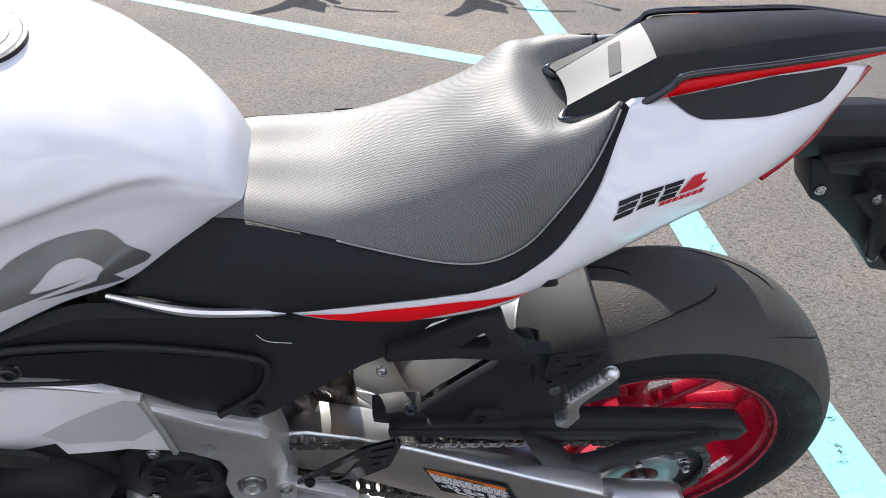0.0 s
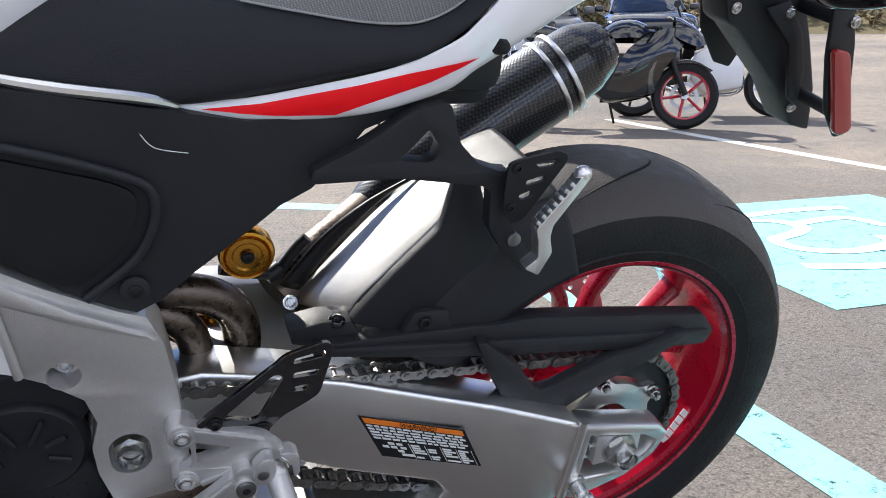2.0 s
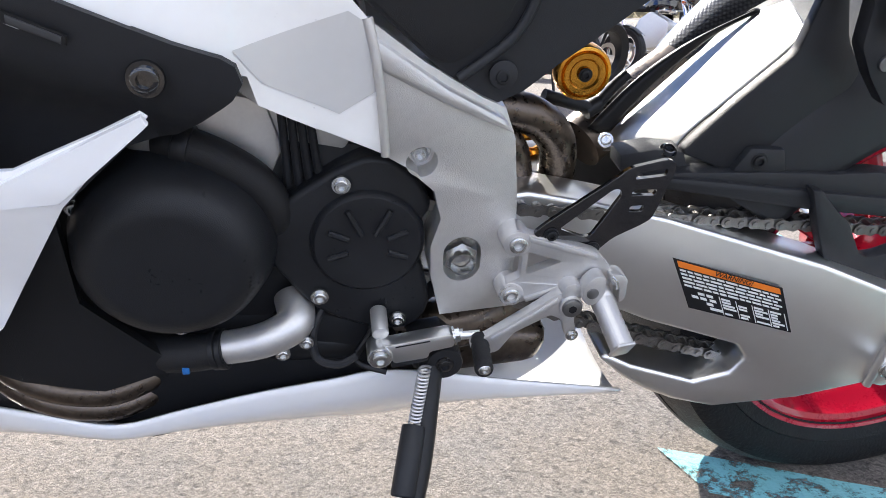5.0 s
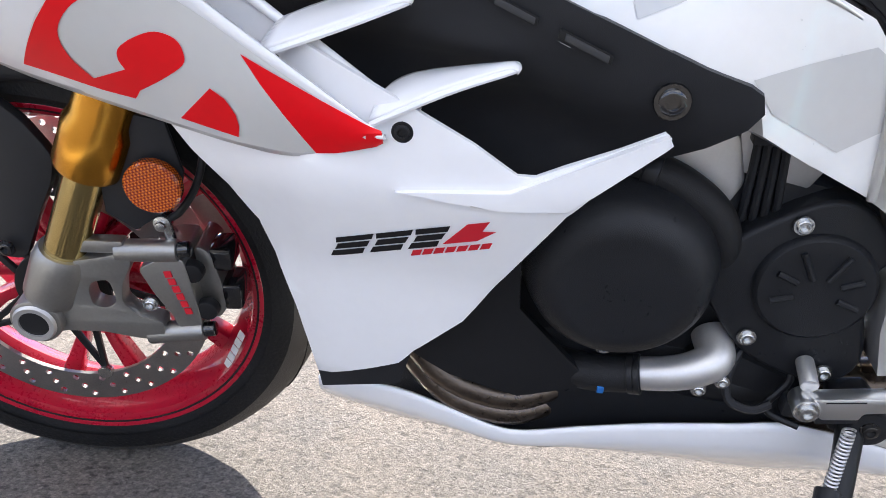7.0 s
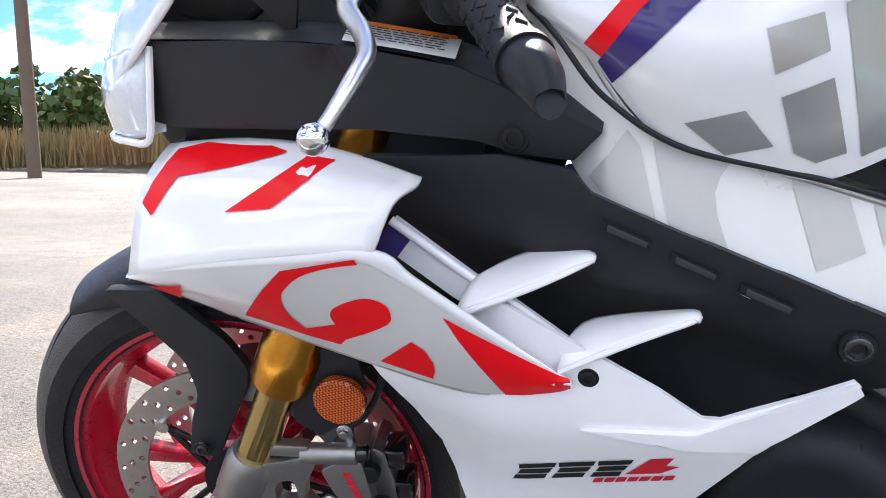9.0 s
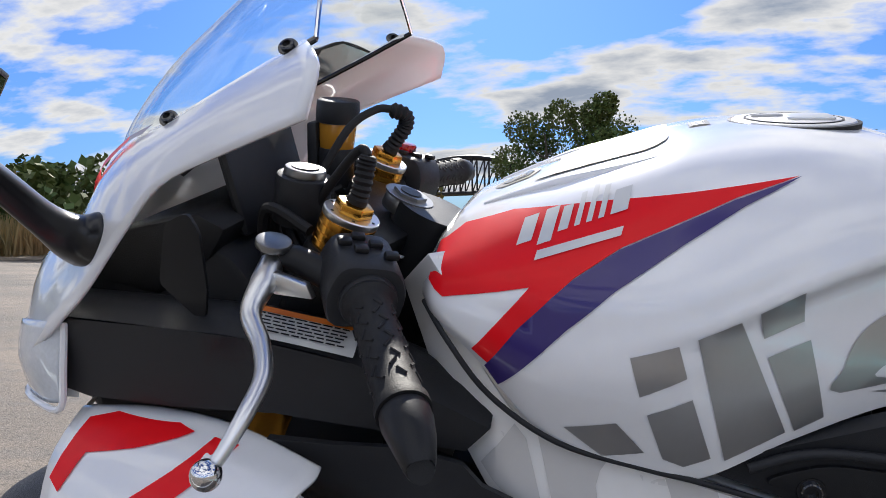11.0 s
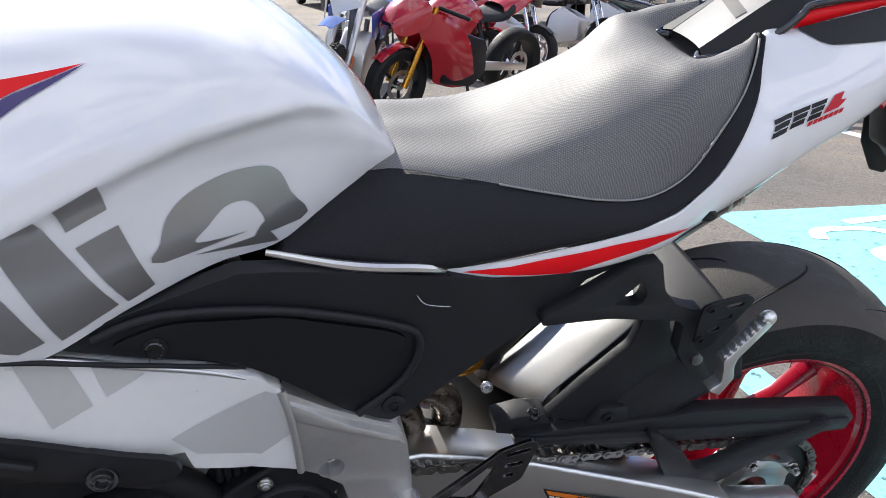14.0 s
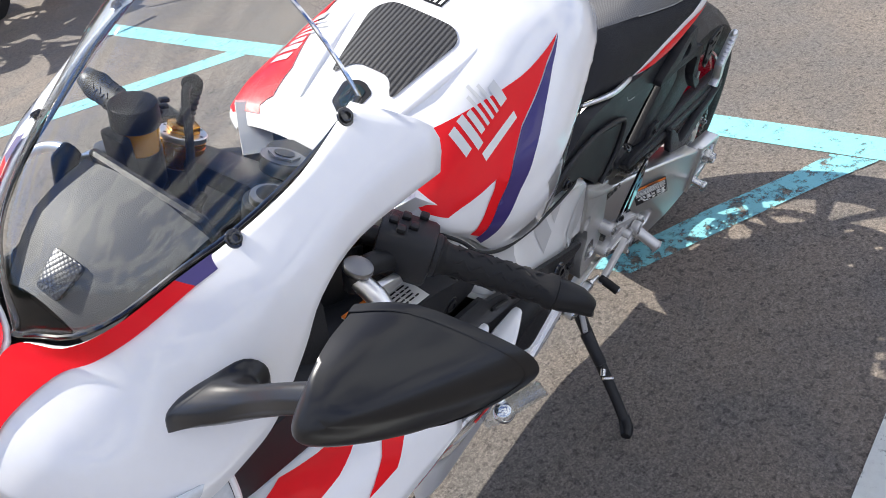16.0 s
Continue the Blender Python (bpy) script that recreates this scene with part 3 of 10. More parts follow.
def link_mesh(outer):
    o = 0.0095 if outer else 0.0062
    ol = []
    for a in range(-80, 81, 32):
        ol.append((0.0079 + 0.0068 * math.cos(radians(a)), 0.0068 * math.sin(radians(a))))
    ol.append((0, 0.0052))
    for a in range(100, 261, 32):
        ol.append((-0.0079 + 0.0068 * math.cos(radians(a)), 0.0068 * math.sin(radians(a))))
    ol.append((0, -0.0052))
    bm = join(slab(ol, -o - 0.0016, -o, 0), slab(ol, o, o + 0.0016, 0))
    for x in (-0.0079, 0.0079):
        bm = join(bm, rod((x, -o - 0.0035 if outer else -o, 0), (x, o + 0.002, 0), 0.0033 if outer else 0.0052, None, 8))
    shade(bm, 40)
    me = bpy.data.meshes.new("link")
    bm.to_mesh(me)
    bm.free()
    me.materials.append(chainm)
    return me


chain = bpart("drive_chain", rod((-0.6, CY - 0.008, 0.435), (-0.6, CY - 0.001, 0.435), 0.006), chainm, "oiled roller drive chain")
loop = []
rr, rf = 0.106, 0.043
for k in range(40):                                     # round the rear sprocket, from above
    a = radians(97 - 190 * k / 39)
    loop.append(Vector((rr * math.cos(a), 0.326 + rr * math.sin(a))))
low = catmull([(loop[-1].x, loop[-1].y, 0), (-0.20, 0.258, 0), (-0.40, 0.318, 0), (-0.585, 0.394, 0)], 30)
loop += [Vector((q.x, q.y)) for q in low[1:]]
for k in range(20):
    a = radians(-78 - 190 * k / 19)
    loop.append(Vector((-0.60 + rf * math.cos(a), 0.435 + rf * math.sin(a))))
loop.append(loop[0].copy())
arc = [0.0]
for a, b in zip(loop, loop[1:]):
    arc.append(arc[-1] + (b - a).length)
n_link = int(arc[-1] / 0.015875 / 2) * 2
links = [link_mesh(False), link_mesh(True)]
xs, zs = [q.x for q in loop], [q.y for q in loop]
for i in range(n_link):
    s = arc[-1] * (i + 0.5) / n_link
    p0 = [np.interp(s + d, arc, xs) for d in (-0.006, 0.006)], [np.interp(s + d, arc, zs) for d in (-0.006, 0.006)]
    ang = math.atan2(p0[1][1] - p0[1][0], p0[0][1] - p0[0][0])
    ob = new("link", links[i % 2])
    ob.parent = chain
    ob.matrix_basis = Matrix.Translation((sum(p0[0]) / 2, CY, sum(p0[1]) / 2)) @ Matrix.Rotation(-ang, 4, "Y")

# ---- swingarm ----
sy = lerp_y((-0.62, -0.10), (-0.46, -0.112), (-0.36, -0.130), (-0.2, -0.163), (-0.07, -0.178), (0.1, -0.178))
sw_out = [(-0.59, 0.468), (-0.50, 0.484), (-0.43, 0.474), (-0.355, 0.462), (-0.183, 0.421), (-0.077, 0.383), (-0.084, 0.264), (-0.16, 0.238), (-0.252, 0.217), (-0.30, 0.223), (-0.334, 0.234), (-0.368, 0.254), (-0.394, 0.276), (-0.386, 0.282), (-0.355, 0.268), (-0.282, 0.253), (-0.246, 0.270), (-0.233, 0.292), (-0.247, 0.310), (-0.30, 0.322), (-0.351, 0.333), (-0.45, 0.368), (-0.585, 0.398)]
swing = bpart("swingarm", slab(sw_out, sy, lambda x, z: sy(x, z) + 0.055, 0.006, 3), alu, "brushed aluminium swingarm with a welded axle end")
end = [(-0.078, 0.384), (0.038, 0.362), (0.053, 0.347), (0.040, 0.315), (0.004, 0.285), (-0.066, 0.262), (-0.085, 0.266)]
eh = [(-0.062, 0.366), (-0.066, 0.294), (-0.008, 0.296), (0.026, 0.322), (0.034, 0.338), (0.018, 0.350)]
bpart("axle_end", slab(end, lambda x, z: sy(x, z) - 0.004, lambda x, z: sy(x, z) + 0.03, 0.004, 2, [eh]), alu, "aluminium axle end plate", swing)
bpart("adjuster_block", slab([(-0.048, 0.356), (0.016, 0.350), (0.019, 0.313), (-0.046, 0.308)], -0.176, -0.150, 0.003), castd, "chain adjuster block", swing)
bpart("weld_bead", tube([(-0.074, -0.177, 0.388), (-0.077, -0.178, 0.35), (-0.081, -0.178, 0.30), (-0.083, -0.176, 0.262)], 0.0055, 6, 10), alu, "welded seam", swing)
bpart("axle_nut", hexnut((-0.014, -0.174, 0.331), (0, -1, 0), 0.0175, 0.018, 0.62), steel, "hollow axle nut", swing)
bpart("adjuster_screw", join(rod((-0.052, -0.165, 0.333), (-0.02, -0.165, 0.330), 0.0045), hexnut((-0.045, -0.165, 0.333), (1, 0, -0.1), 0.006, 0.007)), steel, "", swing)
bpart("stand_bobbin", join(rod((-0.07, -0.15, 0.295), (-0.07, -0.205, 0.288), 0.010, 0.010, 18, 0.002), rod((-0.07, -0.205, 0.288), (-0.07, -0.215, 0.287), 0.013, 0.012, 18, 0.002), rod((-0.07, -0.178, 0.292), (-0.07, -0.186, 0.291), 0.013, 0.013, 18, 0.002)), steel, "", swing)
# far arm and brace take a darker metal in place of the shade there
bpart("right_arm", slab(sw_out[:13], lambda x, z: -sy(x, z) - 0.05, lambda x, z: -sy(x, z), 0.005), dullst, "", swing)
bpart("cross_brace", box(-0.47, 0, 0.435, 0.07, 0.22, 0.08, 0.015), dullst, "", swing)
bpart("rear_axle", rod((0, -0.15, 0.326), (0, 0.17, 0.326), 0.013), steel, "", swing)
# warning label on the arm
lab = [(-0.342, 0.418), (-0.222, 0.392), (-0.196, 0.335), (-0.312, 0.357)]
LY = lambda x, z: sy(x, z) - 0.0014
lb = bpart("warning_label", slab(lab, LY, lambda x, z: sy(x, z) + 0.001, 0), inkb, "black warning label with an orange band", swing)
LYA = lambda x, z: sy(x, z) - 0.0024


def lab_pt(u, v):
    a = Vector(lab[0]).lerp(Vector(lab[1]), u)
    b = Vector(lab[3]).lerp(Vector(lab[2]), u)
    q = a.lerp(b, v)
    return (q.x, q.y)


def lab_bar(u0, v0, u1, v1):
    return slab([lab_pt(u0, v0), lab_pt(u1, v0), lab_pt(u1, v1), lab_pt(u0, v1)], LYA, LY, 0, 1)


bpart("orange_band", lab_bar(0.03, 0.03, 0.97, 0.15), inko, "", lb)
rnd = random.Random(4)
bars = bmesh.new()
for k in range(5):
    u = 0.03
    while u < 0.93:
        w = rnd.uniform(0.04, 0.11)
        bars = join(bars, lab_bar(u, 0.19 + 0.075 * k, min(u + w, 0.96), 0.225 + 0.075 * k))
        u += w + 0.015
for r in range(6):
    for c in range(4):
        if rnd.random() < 0.85:
            bars = join(bars, lab_bar(0.36 + 0.155 * c, 0.60 + 0.062 * r, 0.36 + 0.155 * c + rnd.uniform(0.06, 0.13), 0.635 + 0.062 * r))
for r, c in ((0, 0.12), (0, 0.2), (1, 0.05), (1, 0.13), (1, 0.22), (2, 0.18), (3, 0.2), (3, 0.26)):
    bars = join(bars, lab_bar(c + 0.02, 0.60 + 0.09 * r, c + 0.08, 0.65 + 0.09 * r))
for c in (0.345, 0.50, 0.655, 0.81, 0.965):
    bars = join(bars, lab_bar(c - 0.004, 0.585, c + 0.002, 0.965))
bpart("label_print", bars, inkw, "rows of unreadable fine print as bars", lb)


def words(text, size, m, material, parent, name="printed_words", bold=0.0):
    cu = bpy.data.curves.new("words", "FONT")
    cu.body, cu.size, cu.align_x, cu.align_y, cu.extrude, cu.offset = text, size, "CENTER", "CENTER", 0.0002, bold
    tmp = bpy.data.objects.new("words", cu)
    scene.collection.objects.link(tmp)
    bpy.context.view_layer.update()
    me = bpy.data.meshes.new_from_object(tmp.evaluated_get(bpy.context.evaluated_depsgraph_get()))
    bpy.data.objects.remove(tmp)
    bm = bmesh.new()
    bm.from_mesh(me)
    return bpart(name, bm, material, "", parent, m=m)


cq = lab_pt(0.5, 0.09)
words("WARNING!", 0.0085, Matrix.Translation((cq[0] + 0.004, sy(cq[0], 0) - 0.0046, cq[1])) @ pose(0, 0, 0, 90, 0, -11.7) @ pose(0, 0, 0, 0, 0, -12), inkb, lb)

# ---- chain guard ----
guard = [(-0.390, 0.510), (-0.367, 0.511), (-0.343, 0.513), (-0.209, 0.511), (-0.188, 0.509), (-0.132, 0.511), (-0.063, 0.503), (0.062, 0.487), (0.108, 0.481), (0.130, 0.455), (0.123, 0.435), (0.059, 0.437), (-0.122, 0.459), (-0.196, 0.467), (-0.265, 0.478), (-0.366, 0.494), (-0.390, 0.498)]
cg = bpart("chain_guard", slab(guard, -0.126, -0.102, 0.003, 2), blackp, "matt black plastic chain guard with an open triangle brace")
face = [(-0.392, 0.512), (-0.308, 0.504), (-0.202, 0.492), (0.120, 0.459), (0.117, 0.439), (0.054, 0.441), (-0.126, 0.463), (-0.199, 0.471), (-0.268, 0.481), (-0.368, 0.498), (-0.391, 0.501)]
bpart("guard_face", slab(face, -0.1315, -0.120, 0.004, 2), blackp, "", cg)
brace = [(-0.212, 0.499), (-0.200, 0.498), (-0.176, 0.475), (-0.156, 0.460), (-0.130, 0.422), (-0.119, 0.416), (-0.104, 0.418), (-0.026, 0.450), (0.010, 0.453), (0.065, 0.471), (0.080, 0.467), (0.057, 0.451), (0.031, 0.436), (-0.032, 0.411), (-0.078, 0.382), (-0.099, 0.372), (-0.138, 0.375), (-0.156, 0.388), (-0.188, 0.447)]
bpart("guard_brace", slab(brace, -0.142, -0.124, 0.003, 2), blackp, "", cg)
bpart("guard_foot", slab([(-0.412, 0.525), (-0.378, 0.531), (-0.346, 0.528), (-0.340, 0.514), (-0.295, 0.505), (-0.362, 0.494), (-0.410, 0.508)], -0.112, -0.080, 0.0018, 2), blackp, "", cg)
bpart("guard_bolt", bolt((-0.362, -0.108, 0.528), (0, -0.45, 1), 0.0065, 0.005), blackg, "", cg)
bpart("mount_tab", slab([(-0.297, 0.508), (-0.281, 0.537), (-0.243, 0.536), (-0.234, 0.508)], -0.1225, -0.105, 0.004), blackp, "", cg)
bpart("guard_bolt", bolt((-0.269, -0.122, 0.523), (0, -1, 0), 0.0065, 0.004), blackm, "", cg)

satin = mat("satin_grey_shield", (0.50, 0.50, 0.495), 0.42, 0.95, 0.0, 0.06, 25, 0.25, 1200)
# ---- rear hugger: black shell with a bright inner plate ----
hug = []
for k in range(9):
    a = radians(152 - 42 * k / 8)
    r = 0.352
    c = Vector((r * math.cos(a), 0, 0.326 + r * math.sin(a)))
    n = Vector((math.cos(a), 0, math.sin(a)))
    hug.append([tuple(c - n * 0.105 + Vector((0, -0.115, 0))), tuple(c - n * 0.05 + Vector((0, -0.117, 0))), tuple(c - n * 0.015 + Vector((0, -0.108, 0))), tuple(c + Vector((0, -0.085, 0))), tuple(c + n * 0.006), tuple(c + Vector((0, 0.085, 0))), tuple(c - n * 0.03 + Vector((0, 0.115, 0)))])
hugger = bpart("rear_hugger", flipto(skin(hug, 4, 4), (-0.5, -0.5, 1)), blackp, "matt black rear wheel hugger")
hugger.modifiers.new("shell", "SOLIDIFY").thickness = -0.003
sh_near = [(-0.347, -0.088, 0.517), (-0.334, -0.086, 0.539), (-0.295, -0.084, 0.577), (-0.243, -0.08, 0.628), (-0.234, -0.076, 0.646)]
sh_far = [(-0.379, 0.02, 0.469), (-0.367, 0.02, 0.499), (-0.292, 0.02, 0.583), (-0.239, 0.015, 0.631), (-0.209, 0, 0.654)]
shield = [[tuple(Vector(a).lerp(Vector(b), u) + Vector((-0.6, -0.5, 0.6)) * 0.007 * (1 - (2 * u - 1) ** 2)) for u in (0, 0.2, 0.5, 0.8, 1)] for a, b in zip(sh_near, sh_far)]
hf = bpart("hugger_front", flipto(skin(shield, 5, 5), (-0.6, -0.1, 0.8)), satin, "smooth satin front shield, shining in the sun", hugger, angle=60)
hf.modifiers.new("shell", "SOLIDIFY").thickness = 0.003
bpart("side_wall", slab(rounded([(-0.351, 0.528), (-0.307, 0.580), (-0.257, 0.632), (-0.247, 0.690), (-0.225, 0.692), (-0.208, 0.645), (-0.184, 0.614), (-0.199, 0.574), (-0.239, 0.515), (-0.29, 0.506)], 0.008), -0.114, -0.100, 0.004), blackp, "", hugger)
rib_l = [(-0.400, 0.02, 0.498), (-0.358, 0.02, 0.552), (-0.306, 0.02, 0.597), (-0.241, 0.015, 0.636)]
rib_r = [(-0.378, 0.016, 0.490), (-0.331, 0.016, 0.554), (-0.274, 0.016, 0.609), (-0.229, 0.012, 0.637)]
rb_ = bpart("shield_rib", flipto(skin([[a, tuple(Vector(a).lerp(Vector(b), 0.5) + Vector((-0.003, -0.004, 0.003))), b] for a, b in zip(rib_l, rib_r)], 5, 4), (-0.5, -1, 0.5)), blackm, "black rib beside the shield", hugger, angle=60)
rb_.modifiers.new("shell", "SOLIDIFY").thickness = 0.004

# ---- shock reservoir, link, linkage area ----
bpart("shock_reservoir", join(lathe([(0.0, -0.092), (0.006, -0.092), (0.007, -0.089), (0.014, -0.089), (0.016, -0.091), (0.021, -0.091), (0.0225, -0.088), (0.024, -0.09), (0.027, -0.089), (0.0285, -0.085), (0.0285, -0.073), (0.02, -0.068)], 40, False, Matrix.Translation((-0.446, 0.024, 0.591)))), gold, "gold anodised shock adjuster knob")
bpart("adjuster_screw", bolt((-0.446, -0.068, 0.591), (0, -1, 0), 0.005, 0.003), blackm)
bpart("reservoir_body", rod((-0.446, -0.045, 0.591), (-0.440, 0.045, 0.595), 0.017), castd, "grey reservoir body")
spr = []
for k in range(70):
    a = k / 70 * 2 * math.pi * 6
    spr.append((-0.470 + 0.026 * math.cos(a) - 0.006 * k / 70, 0.02 + 0.026 * math.sin(a), 0.38 + 0.125 * k / 70))
bpart("shock_spring", tube(spr, 0.0055, 1, 8), gold, "gold shock spring")
bpart("strut", join(rod((-0.412, -0.015, 0.535), (-0.470, -0.02, 0.552), 0.007), tube([(-0.405, 0.0, 0.528), (-0.385, 0.0, 0.556), (-0.372, 0.0, 0.570)], 0.0065), rod((-0.420, -0.015, 0.532), (-0.404, -0.010, 0.540), 0.0095)), blackm, "black link struts")
bpart("strut_bolt", bolt((-0.396, -0.03, 0.505), (-0.3, -1, 0.5), 0.006, 0.004), steel)
# ---- exhaust headers looping behind the frame ----
ex = bpart("exhaust_header", tube([(-0.66, -0.045, 0.535), (-0.57, -0.052, 0.555), (-0.535, -0.052, 0.552), (-0.505, -0.052, 0.547), (-0.483, -0.050, 0.538), (-0.464, -0.048, 0.521), (-0.454, -0.045, 0.497), (-0.451, -0.035, 0.45), (-0.455, 0.0, 0.36), (-0.50, 0.0, 0.30)], 0.0205, 6, 24), exhm, "heat-tinted steel exhaust header")
bpart("header_bend", tube([(-0.64, -0.055, 0.505), (-0.56, -0.060, 0.530), (-0.530, -0.060, 0.526), (-0.512, -0.060, 0.512), (-0.503, -0.058, 0.490), (-0.499, -0.05, 0.455), (-0.50, 0.0, 0.36)], 0.0175, 6, 20), exhm, "", ex)
bpart("collector_pipe", tube([(-0.66, -0.08, 0.30), (-0.56, -0.095, 0.315), (-0.50, -0.08, 0.335), (-0.45, -0.04, 0.36)], 0.030, 8, 18), exhm, "", ex)
# silencer on the right
mu = bpart("silencer", tube([(-0.275, 0.10, 0.540), (-0.20, 0.130, 0.580), (-0.10, 0.150, 0.640), (-0.004, 0.156, 0.700)], [0.032, 0.050, 0.057, 0.056], 6, 28), carbon, "carbon exhaust silencer with steel clamps")
bpart("end_cap", tube([(-0.006, 0.156, 0.699), (0.035, 0.158, 0.725), (0.066, 0.158, 0.744)], [0.054, 0.050, 0.034], 5, 28), carbon, "", mu)
bpart("end_bore", rod((0.055, 0.158, 0.737), (0.072, 0.158, 0.748), 0.026, None, 24), blackg, "", mu)
for u in (0.0, 0.020):
    c0, c1 = Vector((-0.016 + u * 0.85, 0.156, 0.6925 + u * 0.53)), Vector((-0.010 + u * 0.85, 0.156, 0.6963 + u * 0.53))
    bpart("clamp", rod(c0, c1, 0.0585, None, 36, 0.001), alu, "", mu)
bpart("steel_sleeve", tube([(-0.40, 0.04, 0.47), (-0.34, 0.07, 0.505), (-0.27, 0.10, 0.543)], 0.033, 5, 20), exhm, "stained steel sleeve", mu)
# ---- fuel tank ----
tank_rows = half_rows([
    (-1.092, (0, 0.915), (0.055, 0.914), (0.105, 0.905), (0.130, 0.895), (0.140, 0.885), (0.135, 0.875)),
    (-1.075, (0, 0.935), (0.075, 0.932), (0.140, 0.915), (0.163, 0.900), (0.172, 0.885), (0.168, 0.870)),
    (-1.04, (0, 0.952), (0.098, 0.944), (0.166, 0.916), (0.184, 0.890), (0.190, 0.865), (0.184, 0.848)),
    (-0.98, (0, 0.977), (0.112, 0.962), (0.184, 0.918), (0.202, 0.880), (0.208, 0.840), (0.192, 0.785)),
    (-0.91, (0, 0.999), (0.118, 0.985), (0.192, 0.926), (0.214, 0.880), (0.220, 0.840), (0.198, 0.766)),
    (-0.86, (0, 1.012), (0.120, 0.997), (0.190, 0.933), (0.210, 0.885), (0.212, 0.840), (0.192, 0.758)),
    (-0.79, (0, 1.018), (0.118, 1.003), (0.178, 0.944), (0.188, 0.895), (0.186, 0.850), (0.170, 0.786)),
    (-0.72, (0, 1.010), (0.110, 0.996), (0.158, 0.953), (0.158, 0.900), (0.154, 0.860), (0.142, 0.806)),
    (-0.66, (0, 0.988), (0.098, 0.976), (0.130, 0.944), (0.128, 0.900), (0.122, 0.862), (0.112, 0.806)),
    (-0.60, (0, 0.945), (0.080, 0.936), (0.098, 0.918), (0.097, 0.890), (0.093, 0.868), (0.086, 0.838)),
    (-0.558, (0, 0.900), (0.058, 0.894), (0.070, 0.885), (0.071, 0.876), (0.070, 0.868), (0.066, 0.858)),
    (-0.540, (0, 0.866), (0.040, 0.864), (0.052, 0.862), (0.054, 0.860), (0.052, 0.857), (0.050, 0.854))])
tank_bm = skin(tank_rows, 9, 10)


def ease(u):
    u = min(1.0, max(0.0, u))
    return u * u * (3 - 2 * u)


# knee recess: hollow below a crease that rises to the rear, with a soft swell above it
for v in tank_bm.verts:
    x, y, z = v.co
    if abs(y) > 0.03:
        u = float(np.interp(x, [-0.98, -0.917, -0.86, -0.811, -0.768, -0.728, -0.684, -0.642, -0.591], [0.868, 0.877, 0.891, 0.910, 0.927, 0.939, 0.944, 0.945, 0.930])) - z
        amp = 0.011 * ease((x + 0.96) / 0.17) * ease((-0.575 - x) / 0.05)
        hollow = ease((u + 0.004) / 0.022) * (1 - 0.75 * ease((u - 0.035) / 0.07)) - 0.22 * math.exp(-((u + 0.014) / 0.012) ** 2)
        v.co.y -= math.copysign(amp * hollow, y)
tank = bpart("fuel_tank", flipto(tank_bm, (0, 0, 1)), white, "pearl white fuel tank with red and purple stripes", angle=60)
L = (0, 1, 0)
# red and purple stripe, both sides
stripe_r = [(-1.066, 0.893), (-1.082, 0.900), (-1.082, 0.920), (-1.060, 0.936), (-1.016, 0.951), (-0.939, 0.967), (-0.884, 0.976), (-0.798, 0.990), (-0.842, 0.976), (-0.884, 0.958), (-0.925, 0.940), (-0.960, 0.918), (-0.974, 0.906), (-1.000, 0.880), (-1.026, 0.846), (-1.040, 0.856), (-0.994, 0.909)]
stripe_p = [(-0.796, 0.990), (-0.838, 0.970), (-0.880, 0.945), (-0.930, 0.912), (-0.964, 0.882), (-1.018, 0.827), (-1.029, 0.843), (-1.002, 0.878), (-0.976, 0.904), (-0.962, 0.916), (-0.927, 0.938), (-0.886, 0.956), (-0.844, 0.974)]
for sgn in (1, -1):
    way = (0, sgn, 0)
    bpart("red_stripe", decal([stripe_r], tank, way, 0.0012, 0.008), redd, "red stripe", tank)
    bpart("purple_stripe", decal([stripe_p], tank, way, 0.0016, 0.008), purple, "purple-blue stripe edge", tank)
    # the wordmark stands as plain leaning bars
    marks = []
    x = -1.008
    for k, (w, h, lo) in enumerate(((0.012, 0.016, 0), (0.011, 0.021, -0.004), (0.008, 0.015, 0), (0.0045, 0.020, 0), (0.0045, 0.023, 0), (0.0045, 0.020, 0), (0.013, 0.015, 0))):
        marks.append(slant(x, 0.932 + lo + 0.36 * (x + 1.008), w, h, 0.25, 0.36))
        x += w + 0.0048
    marks.append(slant(-0.992, 0.925, 0.066, 0.006, 0.3, 0.33))
    bpart("stripe_mark", decal(marks, tank, way, 0.0022, 0.006), greyd, "pale logo drawn as leaning bars", tank)
# big silver graphic, low on the sides
big = [[(-0.917, 0.868), (-0.883, 0.878), (-0.876, 0.853), (-0.909, 0.838)], [(-0.903, 0.822), (-0.871, 0.835), (-0.853, 0.779), (-0.873, 0.772), (-0.889, 0.780)],
       [(-0.870, 0.883), (-0.840, 0.895), (-0.797, 0.796), (-0.842, 0.775)], [(-0.827, 0.901), (-0.796, 0.915), (-0.793, 0.890), (-0.822, 0.879)], [(-0.818, 0.864), (-0.787, 0.875), (-0.768, 0.806), (-0.790, 0.796)],
       [(-0.965, 0.80), (-0.925, 0.812), (-0.903, 0.785), (-0.935, 0.776)]]
arch = smooth_line([(-0.759, 0.828), (-0.759, 0.849), (-0.752, 0.871), (-0.735, 0.887), (-0.706, 0.896), (-0.679, 0.895), (-0.661, 0.886), (-0.650, 0.861), (-0.640, 0.826)], 4) + [(-0.662, 0.809), (-0.667, 0.820)] + smooth_line([(-0.678, 0.834), (-0.679, 0.853), (-0.690, 0.866), (-0.707, 0.866), (-0.722, 0.852), (-0.731, 0.838)], 4) + [(-0.743, 0.829)]
bpart("silver_graphic", decal(big + [arch], tank, L, 0.0010), silver, "large cropped silver graphic in plain shapes", tank)
